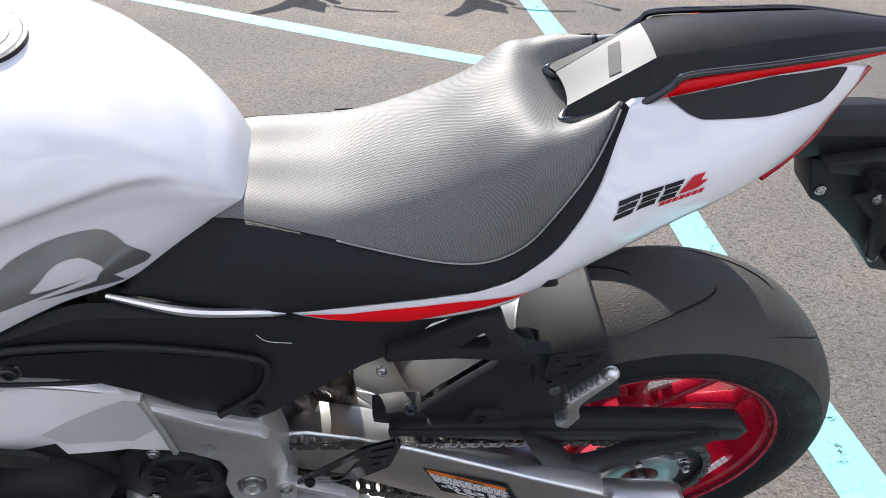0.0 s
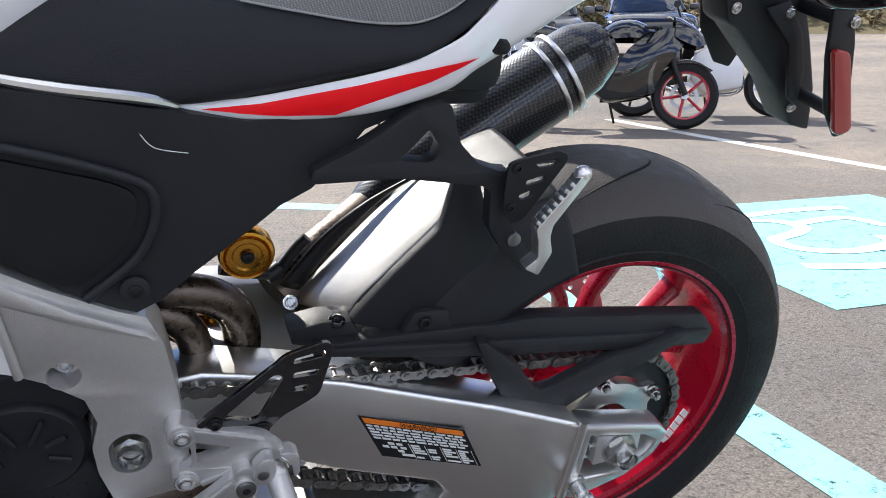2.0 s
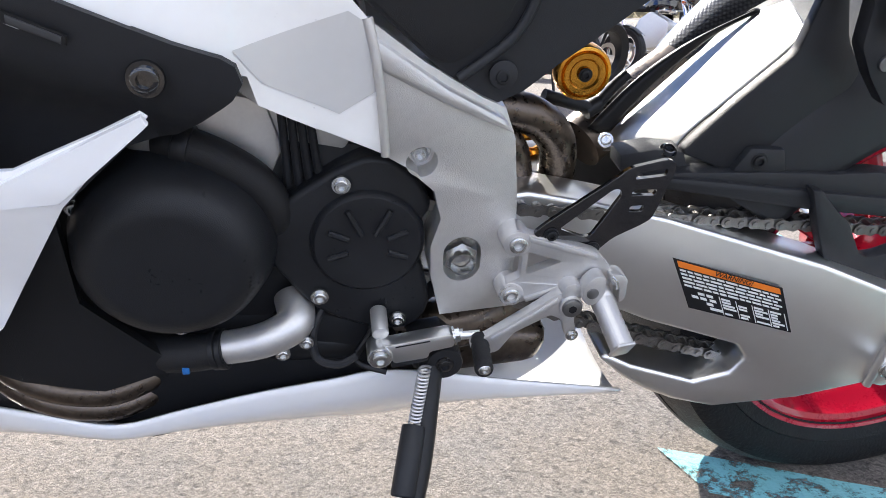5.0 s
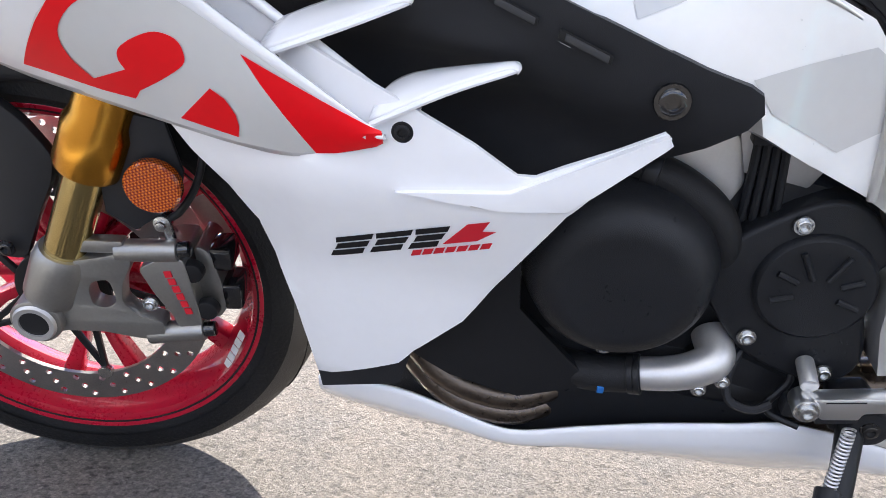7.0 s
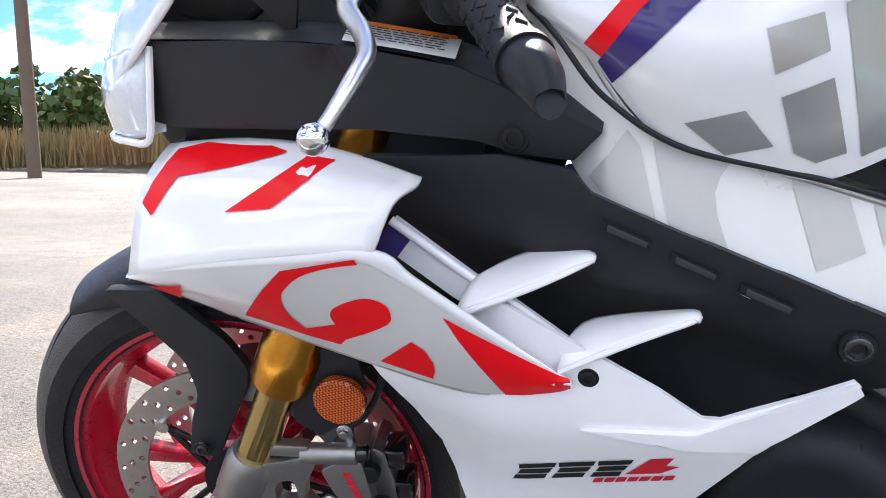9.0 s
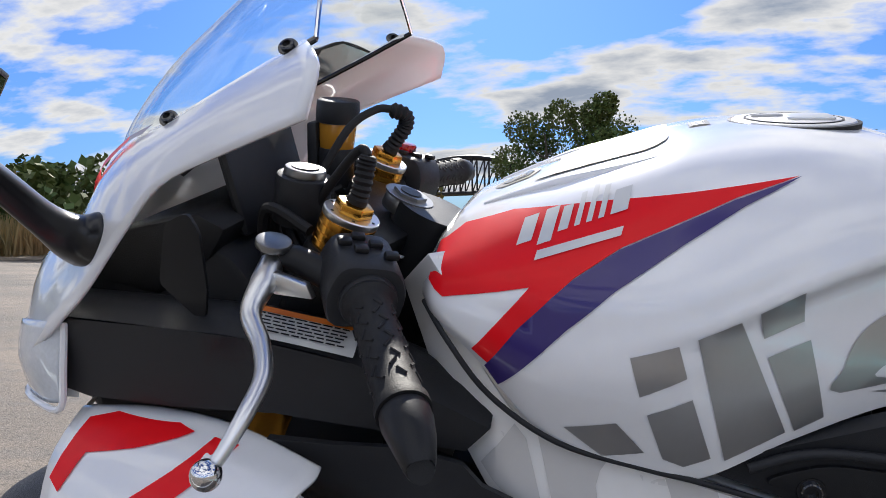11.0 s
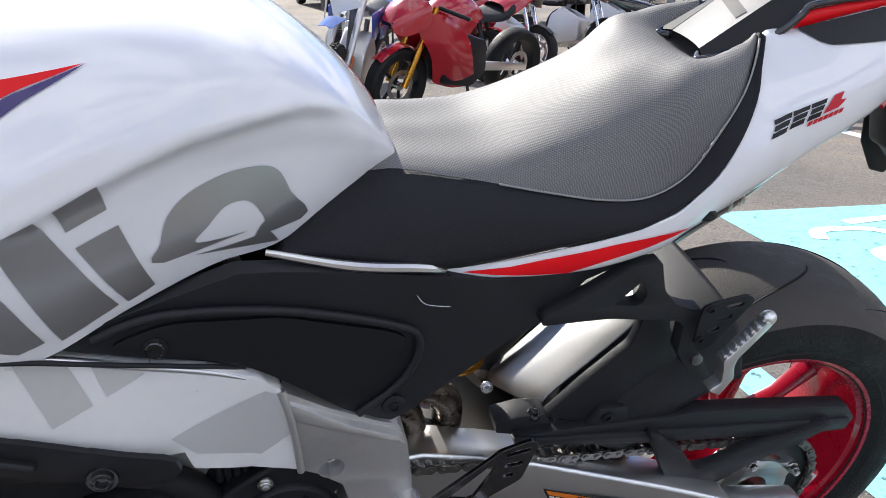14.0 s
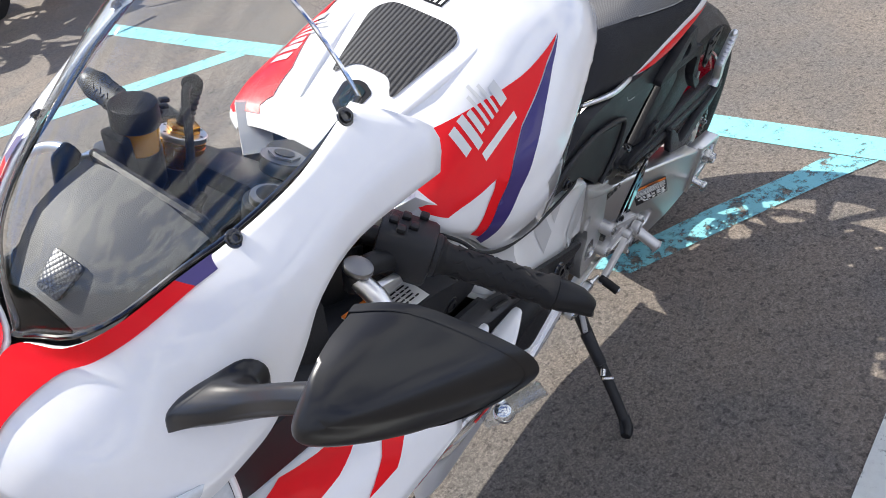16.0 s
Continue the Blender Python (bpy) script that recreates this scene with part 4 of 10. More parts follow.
# filler cap, tag, badge, ribbed inlay on top
capz = 1.0092
cap = bpart("filler_cap", lathe([(0.0525, 0.000), (0.0525, 0.0065), (0.051, 0.0080), (0.0425, 0.0084), (0.0415, 0.0072), (0.0405, 0.0072), (0.0395, 0.0090), (0.0, 0.0098)], 56, False, Matrix.Translation((-0.778, 0, capz)) @ pose(0, 0, 0, 90, 0, 0)), cast, "round aluminium filler cap with key flap", tank)
# black rings put the shade of the cap's gaps into colour
bpart("cap_gap", lathe([(0.0528, 0.0), (0.0528, 0.0072), (0.0560, 0.0066), (0.0560, 0.0)], 56, False, Matrix.Translation((-0.778, 0, capz)) @ pose(0, 0, 0, 90, 0, 0)), blackm, "black ring drawn for the shaded gap round the cap", cap)
bpart("gap_line", lathe([(0.0402, 0.0070), (0.0402, 0.0092), (0.0418, 0.0090), (0.0418, 0.0070)], 56, False, Matrix.Translation((-0.778, 0, capz)) @ pose(0, 0, 0, 90, 0, 0)), blackm, "", cap)
bpart("key_flap", slab(rounded([(-0.018, -0.02), (0.022, -0.02), (0.022, 0.016), (-0.018, 0.016)], 0.006), -0.002, 0.002, 0.001, 2), alu, "", cap, m=Matrix.Translation((-0.768, -0.004, capz + 0.0096)) @ pose(0, 0, 0, 90, 0, 0))
bpart("cap_wedge", slab([(-0.018, -0.004), (0.010, -0.012), (0.010, 0.004)], -0.002, 0.002, 0.0005), castd, "", cap, m=Matrix.Translation((-0.795, 0.006, capz + 0.0094)) @ pose(0, 0, 0, 90, 0, 20))
bpart("fuel_tag", decal([[(-0.868, -0.013), (-0.850, -0.013), (-0.850, 0.016), (-0.868, 0.016)]], tank, (0, 0, -1), 0.0008, plane="xy"), inkb, "small black tag", tank)
bpart("tag_print", decal([[(-0.865, -0.010 + 0.008 * k), (-0.854, -0.010 + 0.008 * k), (-0.854, -0.006 + 0.008 * k), (-0.865, -0.006 + 0.008 * k)] for k in range(3)], tank, (0, 0, -1), 0.0014, plane="xy"), inkw, "", tank)
inlay = rounded([(-0.888, -0.050), (-0.885, 0.050), (-0.905, 0.068), (-1.012, 0.046), (-0.985, 0.028), (-0.985, -0.028), (-1.012, -0.046), (-0.905, -0.068)], 0.014, 4)
bpart("ribbed_inlay", decal([inlay], tank, (0, 0, -1), 0.0014, 0.02, plane="xy"), ribbed, "dark ribbed carbon inlay", tank)
# raised lips beside the inlay
for s in (-1, 1):
    bpart("tank_lip", tube([(-1.05, s * 0.060, 0.945), (-0.98, s * 0.076, 0.968), (-0.90, s * 0.088, 0.990), (-0.862, s * 0.072, 1.003)], [0.002, 0.007, 0.0065, 0.002], 6, 12), white, "", tank)
shield = rounded([(-1.040, -0.018), (-1.012, -0.022), (-1.004, -0.006), (-1.004, 0.006), (-1.012, 0.022), (-1.040, 0.018), (-1.050, 0.0)], 0.004)
bd = bpart("shield_badge", decal([shield], tank, (0, 0, -1), 0.0008, plane="xy"), inkb, "small black and gold shield badge", tank)
bpart("badge_field", decal([rounded([(-1.034, -0.012), (-1.014, -0.014), (-1.009, 0), (-1.014, 0.014), (-1.034, 0.012), (-1.042, 0)], 0.004)], tank, (0, 0, -1), 0.0014, plane="xy"), goldtube, "", bd)
bpart("badge_mark", decal([slant(-1.03, -0.008 + 0.006 * k, 0.012, 0.003, 0.4) for k in range(3)], tank, (0, 0, -1), 0.002, plane="xy"), inkb, "", bd)
# airbox skirt under the tank
bpart("tank_underside", box(-0.87, 0, 0.79, 0.32, 0.20, 0.08, 0.01), blackp)
bpart("edge_rubber", tube([(-1.088, -0.150, 0.880), (-1.06, -0.187, 0.860), (-1.025, -0.194, 0.818), (-0.97, -0.196, 0.782), (-0.90, -0.197, 0.766), (-0.862, -0.193, 0.757), (-0.80, -0.184, 0.738), (-0.735, -0.171, 0.716), (-0.70, -0.158, 0.698)], 0.0024, 6, 10), blackp, "black rubber edge strip")

# ---- seat ----
pipe_m = mat("grey_piping", (0.30, 0.30, 0.29), 0.5, 0, 0, 0.05)
st = [(-0.665, 0.800, 0.100, 0.800, 0.120, 0.802), (-0.60, 0.852, 0.072, 0.846, 0.132, 0.796), (-0.555, 0.872, 0.080, 0.862, 0.136, 0.789), (-0.50, 0.876, 0.093, 0.858, 0.138, 0.786), (-0.45, 0.886, 0.105, 0.853, 0.139, 0.791), (-0.40, 0.907, 0.117, 0.847, 0.141, 0.800), (-0.345, 0.935, 0.128, 0.842, 0.144, 0.811), (-0.30, 0.954, 0.133, 0.846, 0.147, 0.823), (-0.262, 0.967, 0.131, 0.868, 0.149, 0.834), (-0.232, 0.976, 0.124, 0.910, 0.147, 0.856), (-0.212, 0.982, 0.118, 0.958, 0.140, 0.905)]
pad_rows = half_rows([(x, (0, tz - dz), (0.35 * ey, tz - dz - 0.002), (0.70 * ey, tz - dz - 0.22 * (tz - dz - ez)), (0.90 * ey, tz - dz - 0.60 * (tz - dz - ez)), (ey, ez)) for (x, tz, ey, ez, by, bz), dz in zip(st[1:8], (0, 0.004, 0.008, 0.014, 0.018, 0.020, 0.012))] + [
    (-0.262, (0, 0.957), (0.046, 0.959), (0.088, 0.957), (0.116, 0.930), (0.131, 0.868)), (-0.232, (0, 0.951), (0.045, 0.956), (0.078, 0.966), (0.104, 0.952), (0.122, 0.910)),
    (-0.205, (0, 0.943), (0.045, 0.950), (0.066, 0.974), (0.090, 0.970), (0.105, 0.944)), (-0.176, (0, 0.940), (0.040, 0.945), (0.050, 0.976), (0.057, 0.987), (0.064, 0.982))])
seat = bpart("seat", flipto(skin(pad_rows, 5, 5), (0, 0, 1)), fabric, "rider's seat in grey dotted fabric with black vinyl sides", angle=70)
side_rows = {}
for s in (-1, 1):
    pair = [((x, ey, ez), (x, by + 0.004, bz)) for x, tz, ey, ez, by, bz in st[:8]]
    pair += [((-0.262, 0.131, 0.868), (-0.250, 0.151, 0.863)), ((-0.232, 0.122, 0.910), (-0.220, 0.141, 0.903)), ((-0.208, 0.107, 0.942), (-0.198, 0.119, 0.940)), ((-0.190, 0.086, 0.966), (-0.184, 0.091, 0.967)), ((-0.176, 0.064, 0.983), (-0.170, 0.061, 0.987))]
    rows = [[(a[0], s * (a[1] + 0.001), a[2]), (0.35 * a[0] + 0.65 * b[0], s * (0.35 * a[1] + 0.65 * b[1] + 0.002), 0.6 * a[2] + 0.4 * b[2]), (b[0], s * b[1], b[2]), (b[0], s * (b[1] - 0.02), b[2] - 0.012)] for a, b in pair]
    sd = bpart("seat_side", flipto(skin(rows, 5, 4), (0, s, 0.2)), vinyl, "black vinyl seat side", seat, angle=70)
    sd.modifiers.new("shell", "SOLIDIFY").thickness = 0.004
    bpart("seat_piping", tube([(a[0], s * (a[1] + 0.0025), a[2] + 0.001) for a, b in pair[4:]], 0.0011, 5, 8), pipe_m if s < 0 else vinyl, "thin pale piping seam", seat)
bpart("seat_base", box(-0.40, 0, 0.80, 0.40, 0.20, 0.07, 0.02), blackp)

def model_shapes(x0, z0, length, up):
    """A model mark as plain leaning shapes: black pieces, then red ones; foot at (x0, z0), rising by up along its length."""
    k = length / 0.150

    def q(u, v):
        return (x0 + k * (u + 0.40 * v), z0 + k * (v + up * (u + 0.40 * v)))
    black = []
    for u0, u1 in ((0.000, 0.033), (0.036, 0.067), (0.070, 0.098)):
        black += [[q(u0, 0), q(u1 - 0.003, 0), q(u1 - 0.003, 0.0065), q(u0 + 0.001, 0.0065)], [q(u0 + 0.002, 0.008), q(u1 - 0.002, 0.008), q(u1 - 0.001, 0.0145), q(u0 + 0.003, 0.0145)], [q(u0 + 0.001, 0.016), q(u1, 0.016), q(u1, 0.022), q(u0 - 0.001, 0.022)]]
    red = [[q(0.099, 0.002), q(0.128, 0.002), q(0.140, 0.010), q(0.128, 0.012), q(0.130, 0.022), q(0.112, 0.022)]]
    red += [slant(x0 + k * (0.072 + 0.0098 * j), z0 + k * (-0.0085 + up * (0.072 + 0.0098 * j)), 0.0082 * k, 0.0072 * k, 0.35, up) for j in range(7)]
    return black, red


# ---- tail ----
for s in (-1, 1):
    up = [(-0.515, 0.128, 0.7795), (-0.46, 0.136, 0.782), (-0.40, 0.141, 0.793), (-0.33, 0.147, 0.810), (-0.281, 0.153, 0.833), (-0.26, 0.152, 0.850), (-0.234, 0.148, 0.879), (-0.212, 0.133, 0.915), (-0.193, 0.110, 0.946), (-0.172, 0.060, 0.986), (-0.129, 0.058, 0.992), (-0.09, 0.057, 1.001), (-0.028, 0.052, 1.013), (0.04, 0.044, 1.020), (0.080, 0.035, 1.013)]
    lo = [(-0.512, 0.126, 0.768), (-0.46, 0.134, 0.763), (-0.40, 0.139, 0.763), (-0.34, 0.143, 0.770), (-0.28, 0.144, 0.788), (-0.252, 0.142, 0.806), (-0.225, 0.140, 0.822), (-0.195, 0.137, 0.840), (-0.165, 0.133, 0.858), (-0.136, 0.127, 0.873), (-0.101, 0.119, 0.890), (-0.068, 0.111, 0.902), (-0.024, 0.096, 0.919), (0.020, 0.073, 0.936), (0.054, 0.050, 0.974)]
    puff = [0.004, 0.006, 0.006, 0.006, 0.006, 0.007, 0.009, 0.013, 0.020, 0.030, 0.028, 0.025, 0.020, 0.012, 0.004]
    rows = [[(a[0], s * a[1], a[2]), (0.5 * (a[0] + b[0]), s * (0.5 * (a[1] + b[1]) + q), 0.5 * (a[2] + b[2])), (b[0], s * b[1], b[2]), (b[0] + 0.004, s * (b[1] - 0.03), b[2] - 0.004)] for a, b, q in zip(up, lo, puff)]
    tail = bpart("tail_panel", flipto(skin(rows, 5, 5), (0, s, 0)), white, "pearl white tail panel with a red flash", angle=60)
    tail.modifiers.new("shell", "SOLIDIFY").thickness = 0.003
    w = (0, -s, 0)
    bpart("red_flash", decal([[(-0.487, 0.774), (-0.44, 0.779), (-0.36, 0.795), (-0.29, 0.813), (-0.255, 0.821), (-0.30, 0.799), (-0.345, 0.783), (-0.380, 0.770), (-0.43, 0.770)]], tail, w, 0.0016, 0.007), redd, "", tail)
    bpart("black_inset", decal([rounded([(-0.130, 0.9915), (-0.110, 0.983), (-0.098, 0.981), (-0.03, 0.986), (0.025, 0.993), (0.040, 1.003), (0.052, 1.0175), (0.040, 1.019), (-0.028, 1.0125), (-0.09, 1.0005)], 0.003)], tail, w, 0.0015, 0.008), blackp, "black inset", tail)
    bpart("red_edge", tube([(-0.020, s * 0.095, 0.919), (0.006, s * 0.081, 0.928), (0.036, s * 0.064, 0.946), (0.056, s * 0.050, 0.976), (0.082, s * 0.035, 1.013)], 0.0026, 5, 8), redgl, "", tail)
    blk, red = model_shapes(-0.185, 0.907, 0.098, 0.27)
    for piece in blk + red:
        bpart("model_mark", decal([piece], tail, w, 0.0015, 0.006), inkb if piece in blk else inkr, "piece of the model mark, a plain leaning shape", tail)
bpart("tail_eye", lathe([(0.0, -0.004), (0.009, -0.004), (0.013, -0.001), (0.013, 0.01)], 24, False, Matrix.Translation((-0.2415, -0.1475, 0.8315)) @ pose(0, 0, 0, 10, 25, 0) @ Matrix.Diagonal((1.35, 1, 0.7, 1))), blackm, "oval fastener hole")
# solo seat cover: hard hump in satin black and grey
greyc = mat("grey_satin_plastic", (0.21, 0.207, 0.203), 0.5, 0.0, 0.1, 0.05, 20)
hump_pts = [[(-0.222, 0.047, 0.957), (-0.217, 0.030, 0.961), (-0.214, 0.015, 0.961), (-0.213, 0, 0.961)], [(-0.150, 0.056, 0.988), (-0.140, 0.031, 1.019), (-0.140, 0.016, 1.021), (-0.140, 0, 1.0215)], [(-0.115, 0.056, 1.013), (-0.10, 0.030, 1.025), (-0.10, 0.016, 1.028), (-0.10, 0, 1.029)], [(-0.03, 0.050, 1.022), (-0.03, 0.027, 1.036), (-0.03, 0.014, 1.038), (-0.03, 0, 1.039)], [(0.04, 0.042, 1.028), (0.04, 0.022, 1.042), (0.04, 0.011, 1.044), (0.04, 0, 1.0445)], [(0.145, 0.018, 1.030), (0.145, 0.010, 1.037), (0.145, 0.005, 1.039), (0.145, 0, 1.0395)]]
hump_rows = [[(x, -y, z) for x, y, z in r] + [(x, y, z) for x, y, z in r[2::-1]] for r in hump_pts]
hump = bpart("seat_cowl", bevel(flipto(skin(hump_rows[1:], 1, 1), (0, 0, 1)), 0.002, 2, 18), blackm, "satin black and grey tail cowl", angle=25)
face = [r[1:-1] for r in hump_rows[:2]]
bpart("cowl_front", flipto(skin(face, 2, 2), (-1, 0, 0.5)), greyc, "grey front face of the cowl", hump, angle=25)
for s in (-1, 1):
    cheek = [[tuple(p) for p in ((-0.222, s * 0.047, 0.957), (-0.150, s * 0.056, 0.988))], [(-0.217, s * 0.030, 0.9615), (-0.140, s * 0.031, 1.019)]]
    bpart("cowl_cheek", flipto(skin(cheek, 1, 1), (0, s, 0)), blackm, "", hump)
    bpart("cowl_lip", tube([(-0.217, s * 0.030, 0.955), (-0.223, s * 0.045, 0.953), (-0.191, s * 0.051, 0.965), (-0.149, s * 0.0575, 0.987), (-0.128, s * 0.058, 1.006), (-0.114, s * 0.057, 1.017), (-0.03, s * 0.051, 1.025), (0.04, s * 0.043, 1.031), (0.145, s * 0.019, 1.031)], [0.004, 0.0055, 0.005, 0.0045, 0.004, 0.0035, 0.0035, 0.0035, 0.002], 5, 10), blackg, "gloss black edge", hump)
    band = [[(-0.150, s * 0.0575, 0.989), (-0.148, s * 0.0575, 0.991)], [(-0.127, s * 0.0585, 0.993), (-0.122, s * 0.0565, 1.008)], [(-0.09, s * 0.0575, 1.002), (-0.088, s * 0.055, 1.015)], [(-0.028, s * 0.0525, 1.014), (-0.028, s * 0.050, 1.023)], [(0.04, s * 0.0445, 1.021), (0.04, s * 0.043, 1.028)], [(0.125, s * 0.024, 1.028), (0.125, s * 0.0235, 1.030)]]
    rb = bpart("cowl_red_line", flipto(skin(band, 4, 1), (0, s, 0)), redd, "red band under the cowl", hump)
    rb.modifiers.new("shell", "SOLIDIFY").thickness = 0.002
bpart("cowl_mark", decal([[(-0.178, -0.022), (-0.168, -0.024), (-0.160, 0.020), (-0.170, 0.022)]], bpy.data.objects["cowl_front"], (0, 0, -1), 0.0008, 0.01, plane="xy"), inkb, "dark logo as a plain bar", hump)
# undertail, plate bracket, indicator, reflector
tray_bm = skin(half_rows([(-0.03, (0, 0.945), (0.035, 0.94), (0.055, 0.928), (0.045, 0.900), (0, 0.898)), (0.07, (0, 0.938), (0.022, 0.934), (0.034, 0.924), (0.030, 0.890), (0, 0.888)), (0.15, (0, 0.941), (0.022, 0.935), (0.032, 0.921), (0.028, 0.904), (0, 0.902)), (0.198, (0, 0.935), (0.020, 0.930), (0.028, 0.915), (0.025, 0.905), (0, 0.904)), (0.225, (0, 0.922), (0.016, 0.921), (0.022, 0.912), (0.020, 0.906), (0, 0.905))]), 1, 1)
bmesh.ops.holes_fill(tray_bm, edges=tray_bm.edges, sides=0)
bmesh.ops.recalc_face_normals(tray_bm, faces=tray_bm.faces)
ut = bpart("tail_tray", bevel(tray_bm, 0.0015, 2, 22), blackm, "black plastic plate hanger under the tail", angle=22)
bpart("tray_seam", tube([(0.200, 0.0, 0.9355), (0.196, -0.010, 0.9335), (0.204, -0.014, 0.931), (0.202, -0.026, 0.918)], 0.0007, 1, 6), steel, "bright seam at the end cap", ut)
bpart("lamp_box", slab([(0.085, 0.892), (0.188, 0.906), (0.205, 0.893), (0.180, 0.868), (0.095, 0.880)], -0.046, 0.046, 0.004), blackp, "", ut)
bpart("hanger_arm", slab([(0.080, 0.885), (0.108, 0.820), (0.125, 0.812), (0.209, 0.740), (0.250, 0.690), (0.285, 0.682), (0.270, 0.740), (0.240, 0.800), (0.200, 0.872)], -0.026, 0.026, 0.005), blackp, "", ut)
bpart("far_bracket", slab([(0.135, 0.84), (0.165, 0.845), (0.225, 0.765), (0.212, 0.738), (0.185, 0.745), (0.150, 0.79)], 0.070, 0.076, 0.003), blackp, "", ut)
bpart("hanger_fin", slab([(0.140, 0.842), (0.172, 0.852), (0.205, 0.815), (0.226, 0.770), (0.232, 0.722), (0.214, 0.734), (0.19, 0.80)], -0.044, -0.036, 0.003), blackp, "", ut)
bpart("reflector_arm", join(slab([(0.185, 0.862), (0.215, 0.860), (0.236, 0.815), (0.272, 0.705), (0.255, 0.700), (0.225, 0.735), (0.20, 0.80)], -0.094, -0.087, 0.003), rod((0.205, -0.03, 0.845), (0.21, -0.09, 0.842), 0.010), rod((0.245, -0.02, 0.735), (0.248, -0.09, 0.730), 0.008)), blackp, "", ut)
bpart("side_reflector", slab(rounded([(0.196, 0.812), (0.222, 0.810), (0.268, 0.712), (0.243, 0.706)], 0.010), -0.104, -0.094, 0.003), redref, "red side reflector", ut)
for bx, by_, bz in ((0.112, -0.027, 0.838), (0.175, -0.045, 0.838), (0.240, -0.027, 0.716), (0.222, -0.095, 0.84)):
    bpart("hanger_bolt", bolt((bx, by_, bz), (0, -1, 0), 0.005, 0.004), steel, "", ut)
for s in (-1, 1):
    leaf = [[(0.163 + 0.008 * u + 0.016 * math.cos(a) * k, s * (0.088 + 0.100 * u), 0.880 + 0.004 * u + 0.023 * math.sin(a) * k) for a in [2 * math.pi * j / 12 for j in range(13)]] for u, k in ((0, 0.25), (0.04, 0.85), (0.25, 1.0), (0.55, 0.80), (0.82, 0.45), (0.96, 0.16), (1.0, 0.02))]
    ind = bpart("indicator", flipto(skin(leaf, 4, 3), (0, 0, 1)), blackg, "gloss black leaf-shaped turn signal", angle=60)
    bpart("stalk", join(rod((0.150, s * 0.03, 0.873), (0.162, s * 0.092, 0.880), 0.011, 0.009), rod((0.150, s * 0.045, 0.874), (0.153, s * 0.060, 0.876), 0.0135)), blackp, "", ind)

# ---- frame ----
sparg = mat("spar_graphic_grey", (0.60, 0.595, 0.585), 0.30, 0.15, 0.7, 0.02, 10)
fy = lerp_y((-1.12, -0.100), (-1.07, -0.162), (-1.02, -0.188), (-0.93, -0.195), (-0.80, -0.188), (-0.66, -0.163), (-0.52, -0.152))
spar_mat = mat("pale_silver_spar", (0.84, 0.832, 0.815), 0.28, 0.08, 0.7, 0.02, 10, 0.03, 900)
spar = [(-1.085, 0.920), (-1.066, 0.905), (-1.053, 0.873), (-1.022, 0.828), (-0.993, 0.796), (-0.935, 0.777), (-0.876, 0.760), (-0.806, 0.738), (-0.734, 0.714), (-0.69, 0.694), (-0.664, 0.664), (-0.655, 0.600), (-0.649, 0.549), (-0.709, 0.579), (-0.753, 0.605), (-0.76, 0.628), (-0.824, 0.645), (-0.908, 0.667), (-0.968, 0.694), (-1.03, 0.735), (-1.05, 0.760), (-1.085, 0.82), (-1.12, 0.88)]
fyz = lambda x, z: fy(x, z) - 0.26 * min(1.0, max(0.0, (-0.70 - x) / 0.1)) * min(1.0, max(0.0, (x + 1.06) / 0.06)) * (float(np.interp(x, [-1.05, -0.98, -0.85, -0.70], [0.80, 0.755, 0.715, 0.66])) - z)
frame_ob = bpart("frame_spar", panel(spar, fyz, 0.05, 0.02), spar_mat, "pale silver aluminium frame spar", angle=50)
bpart("spar_graphic", decal([[(-1.034, 0.752), (-1.006, 0.790), (-0.996, 0.778), (-0.978, 0.712), (-1.0, 0.722), (-1.024, 0.742)], [(-0.987, 0.782), (-0.964, 0.782), (-0.926, 0.772), (-0.936, 0.757), (-0.939, 0.745), (-0.936, 0.728), (-0.925, 0.700), (-0.969, 0.712)], [(-0.888, 0.762), (-0.846, 0.748), (-0.829, 0.702), (-0.862, 0.688)], [(-0.828, 0.742), (-0.791, 0.731), (-0.785, 0.722), (-0.817, 0.708)], [(-0.770, 0.648), (-0.683, 0.674), (-0.668, 0.664), (-0.656, 0.610), (-0.690, 0.590), (-0.750, 0.622)]], frame_ob, L, 0.0009), sparg, "pale grey graphic in plain shapes", frame_ob)
casting = [(-0.666, 0.666), (-0.62, 0.632), (-0.567, 0.600), (-0.545, 0.590), (-0.533, 0.561), (-0.524, 0.50), (-0.519, 0.44), (-0.518, 0.376), (-0.590, 0.372), (-0.602, 0.42), (-0.604, 0.452), (-0.596, 0.482), (-0.604, 0.511), (-0.622, 0.531), (-0.651, 0.549)]
slot = ring_pts(-0.5725, 0.442, 0.019, 12, 0, 180) + ring_pts(-0.5715, 0.430, 0.019, 12, 180, 360)
cs = bpart("frame_casting", slab(casting, lambda x, z: fy(x, z) + 0.001, -0.10, 0.007, 3, [ring_pts(-0.617, 0.541, 0.0145, 20), slot]), cast, "cast aluminium frame plate at the swingarm pivot")
bpart("pivot_pocket", slab(slot, -0.130, -0.12, 0), cast, "", cs)
bpart("pivot_nut", hexnut((-0.572, -0.131, 0.434), (0, -1, 0), 0.0165, 0.020, 0.55), steel, "zinc pivot nut", cs)
bpart("engine_bolt_pocket", slab(ring_pts(-0.617, 0.541, 0.0146, 20), -0.135, -0.125, 0), castd, "", cs)
bpart("engine_bolt", bolt((-0.617, -0.136, 0.541), (0, -1, 0), 0.0075, 0.008), steel, "", cs)
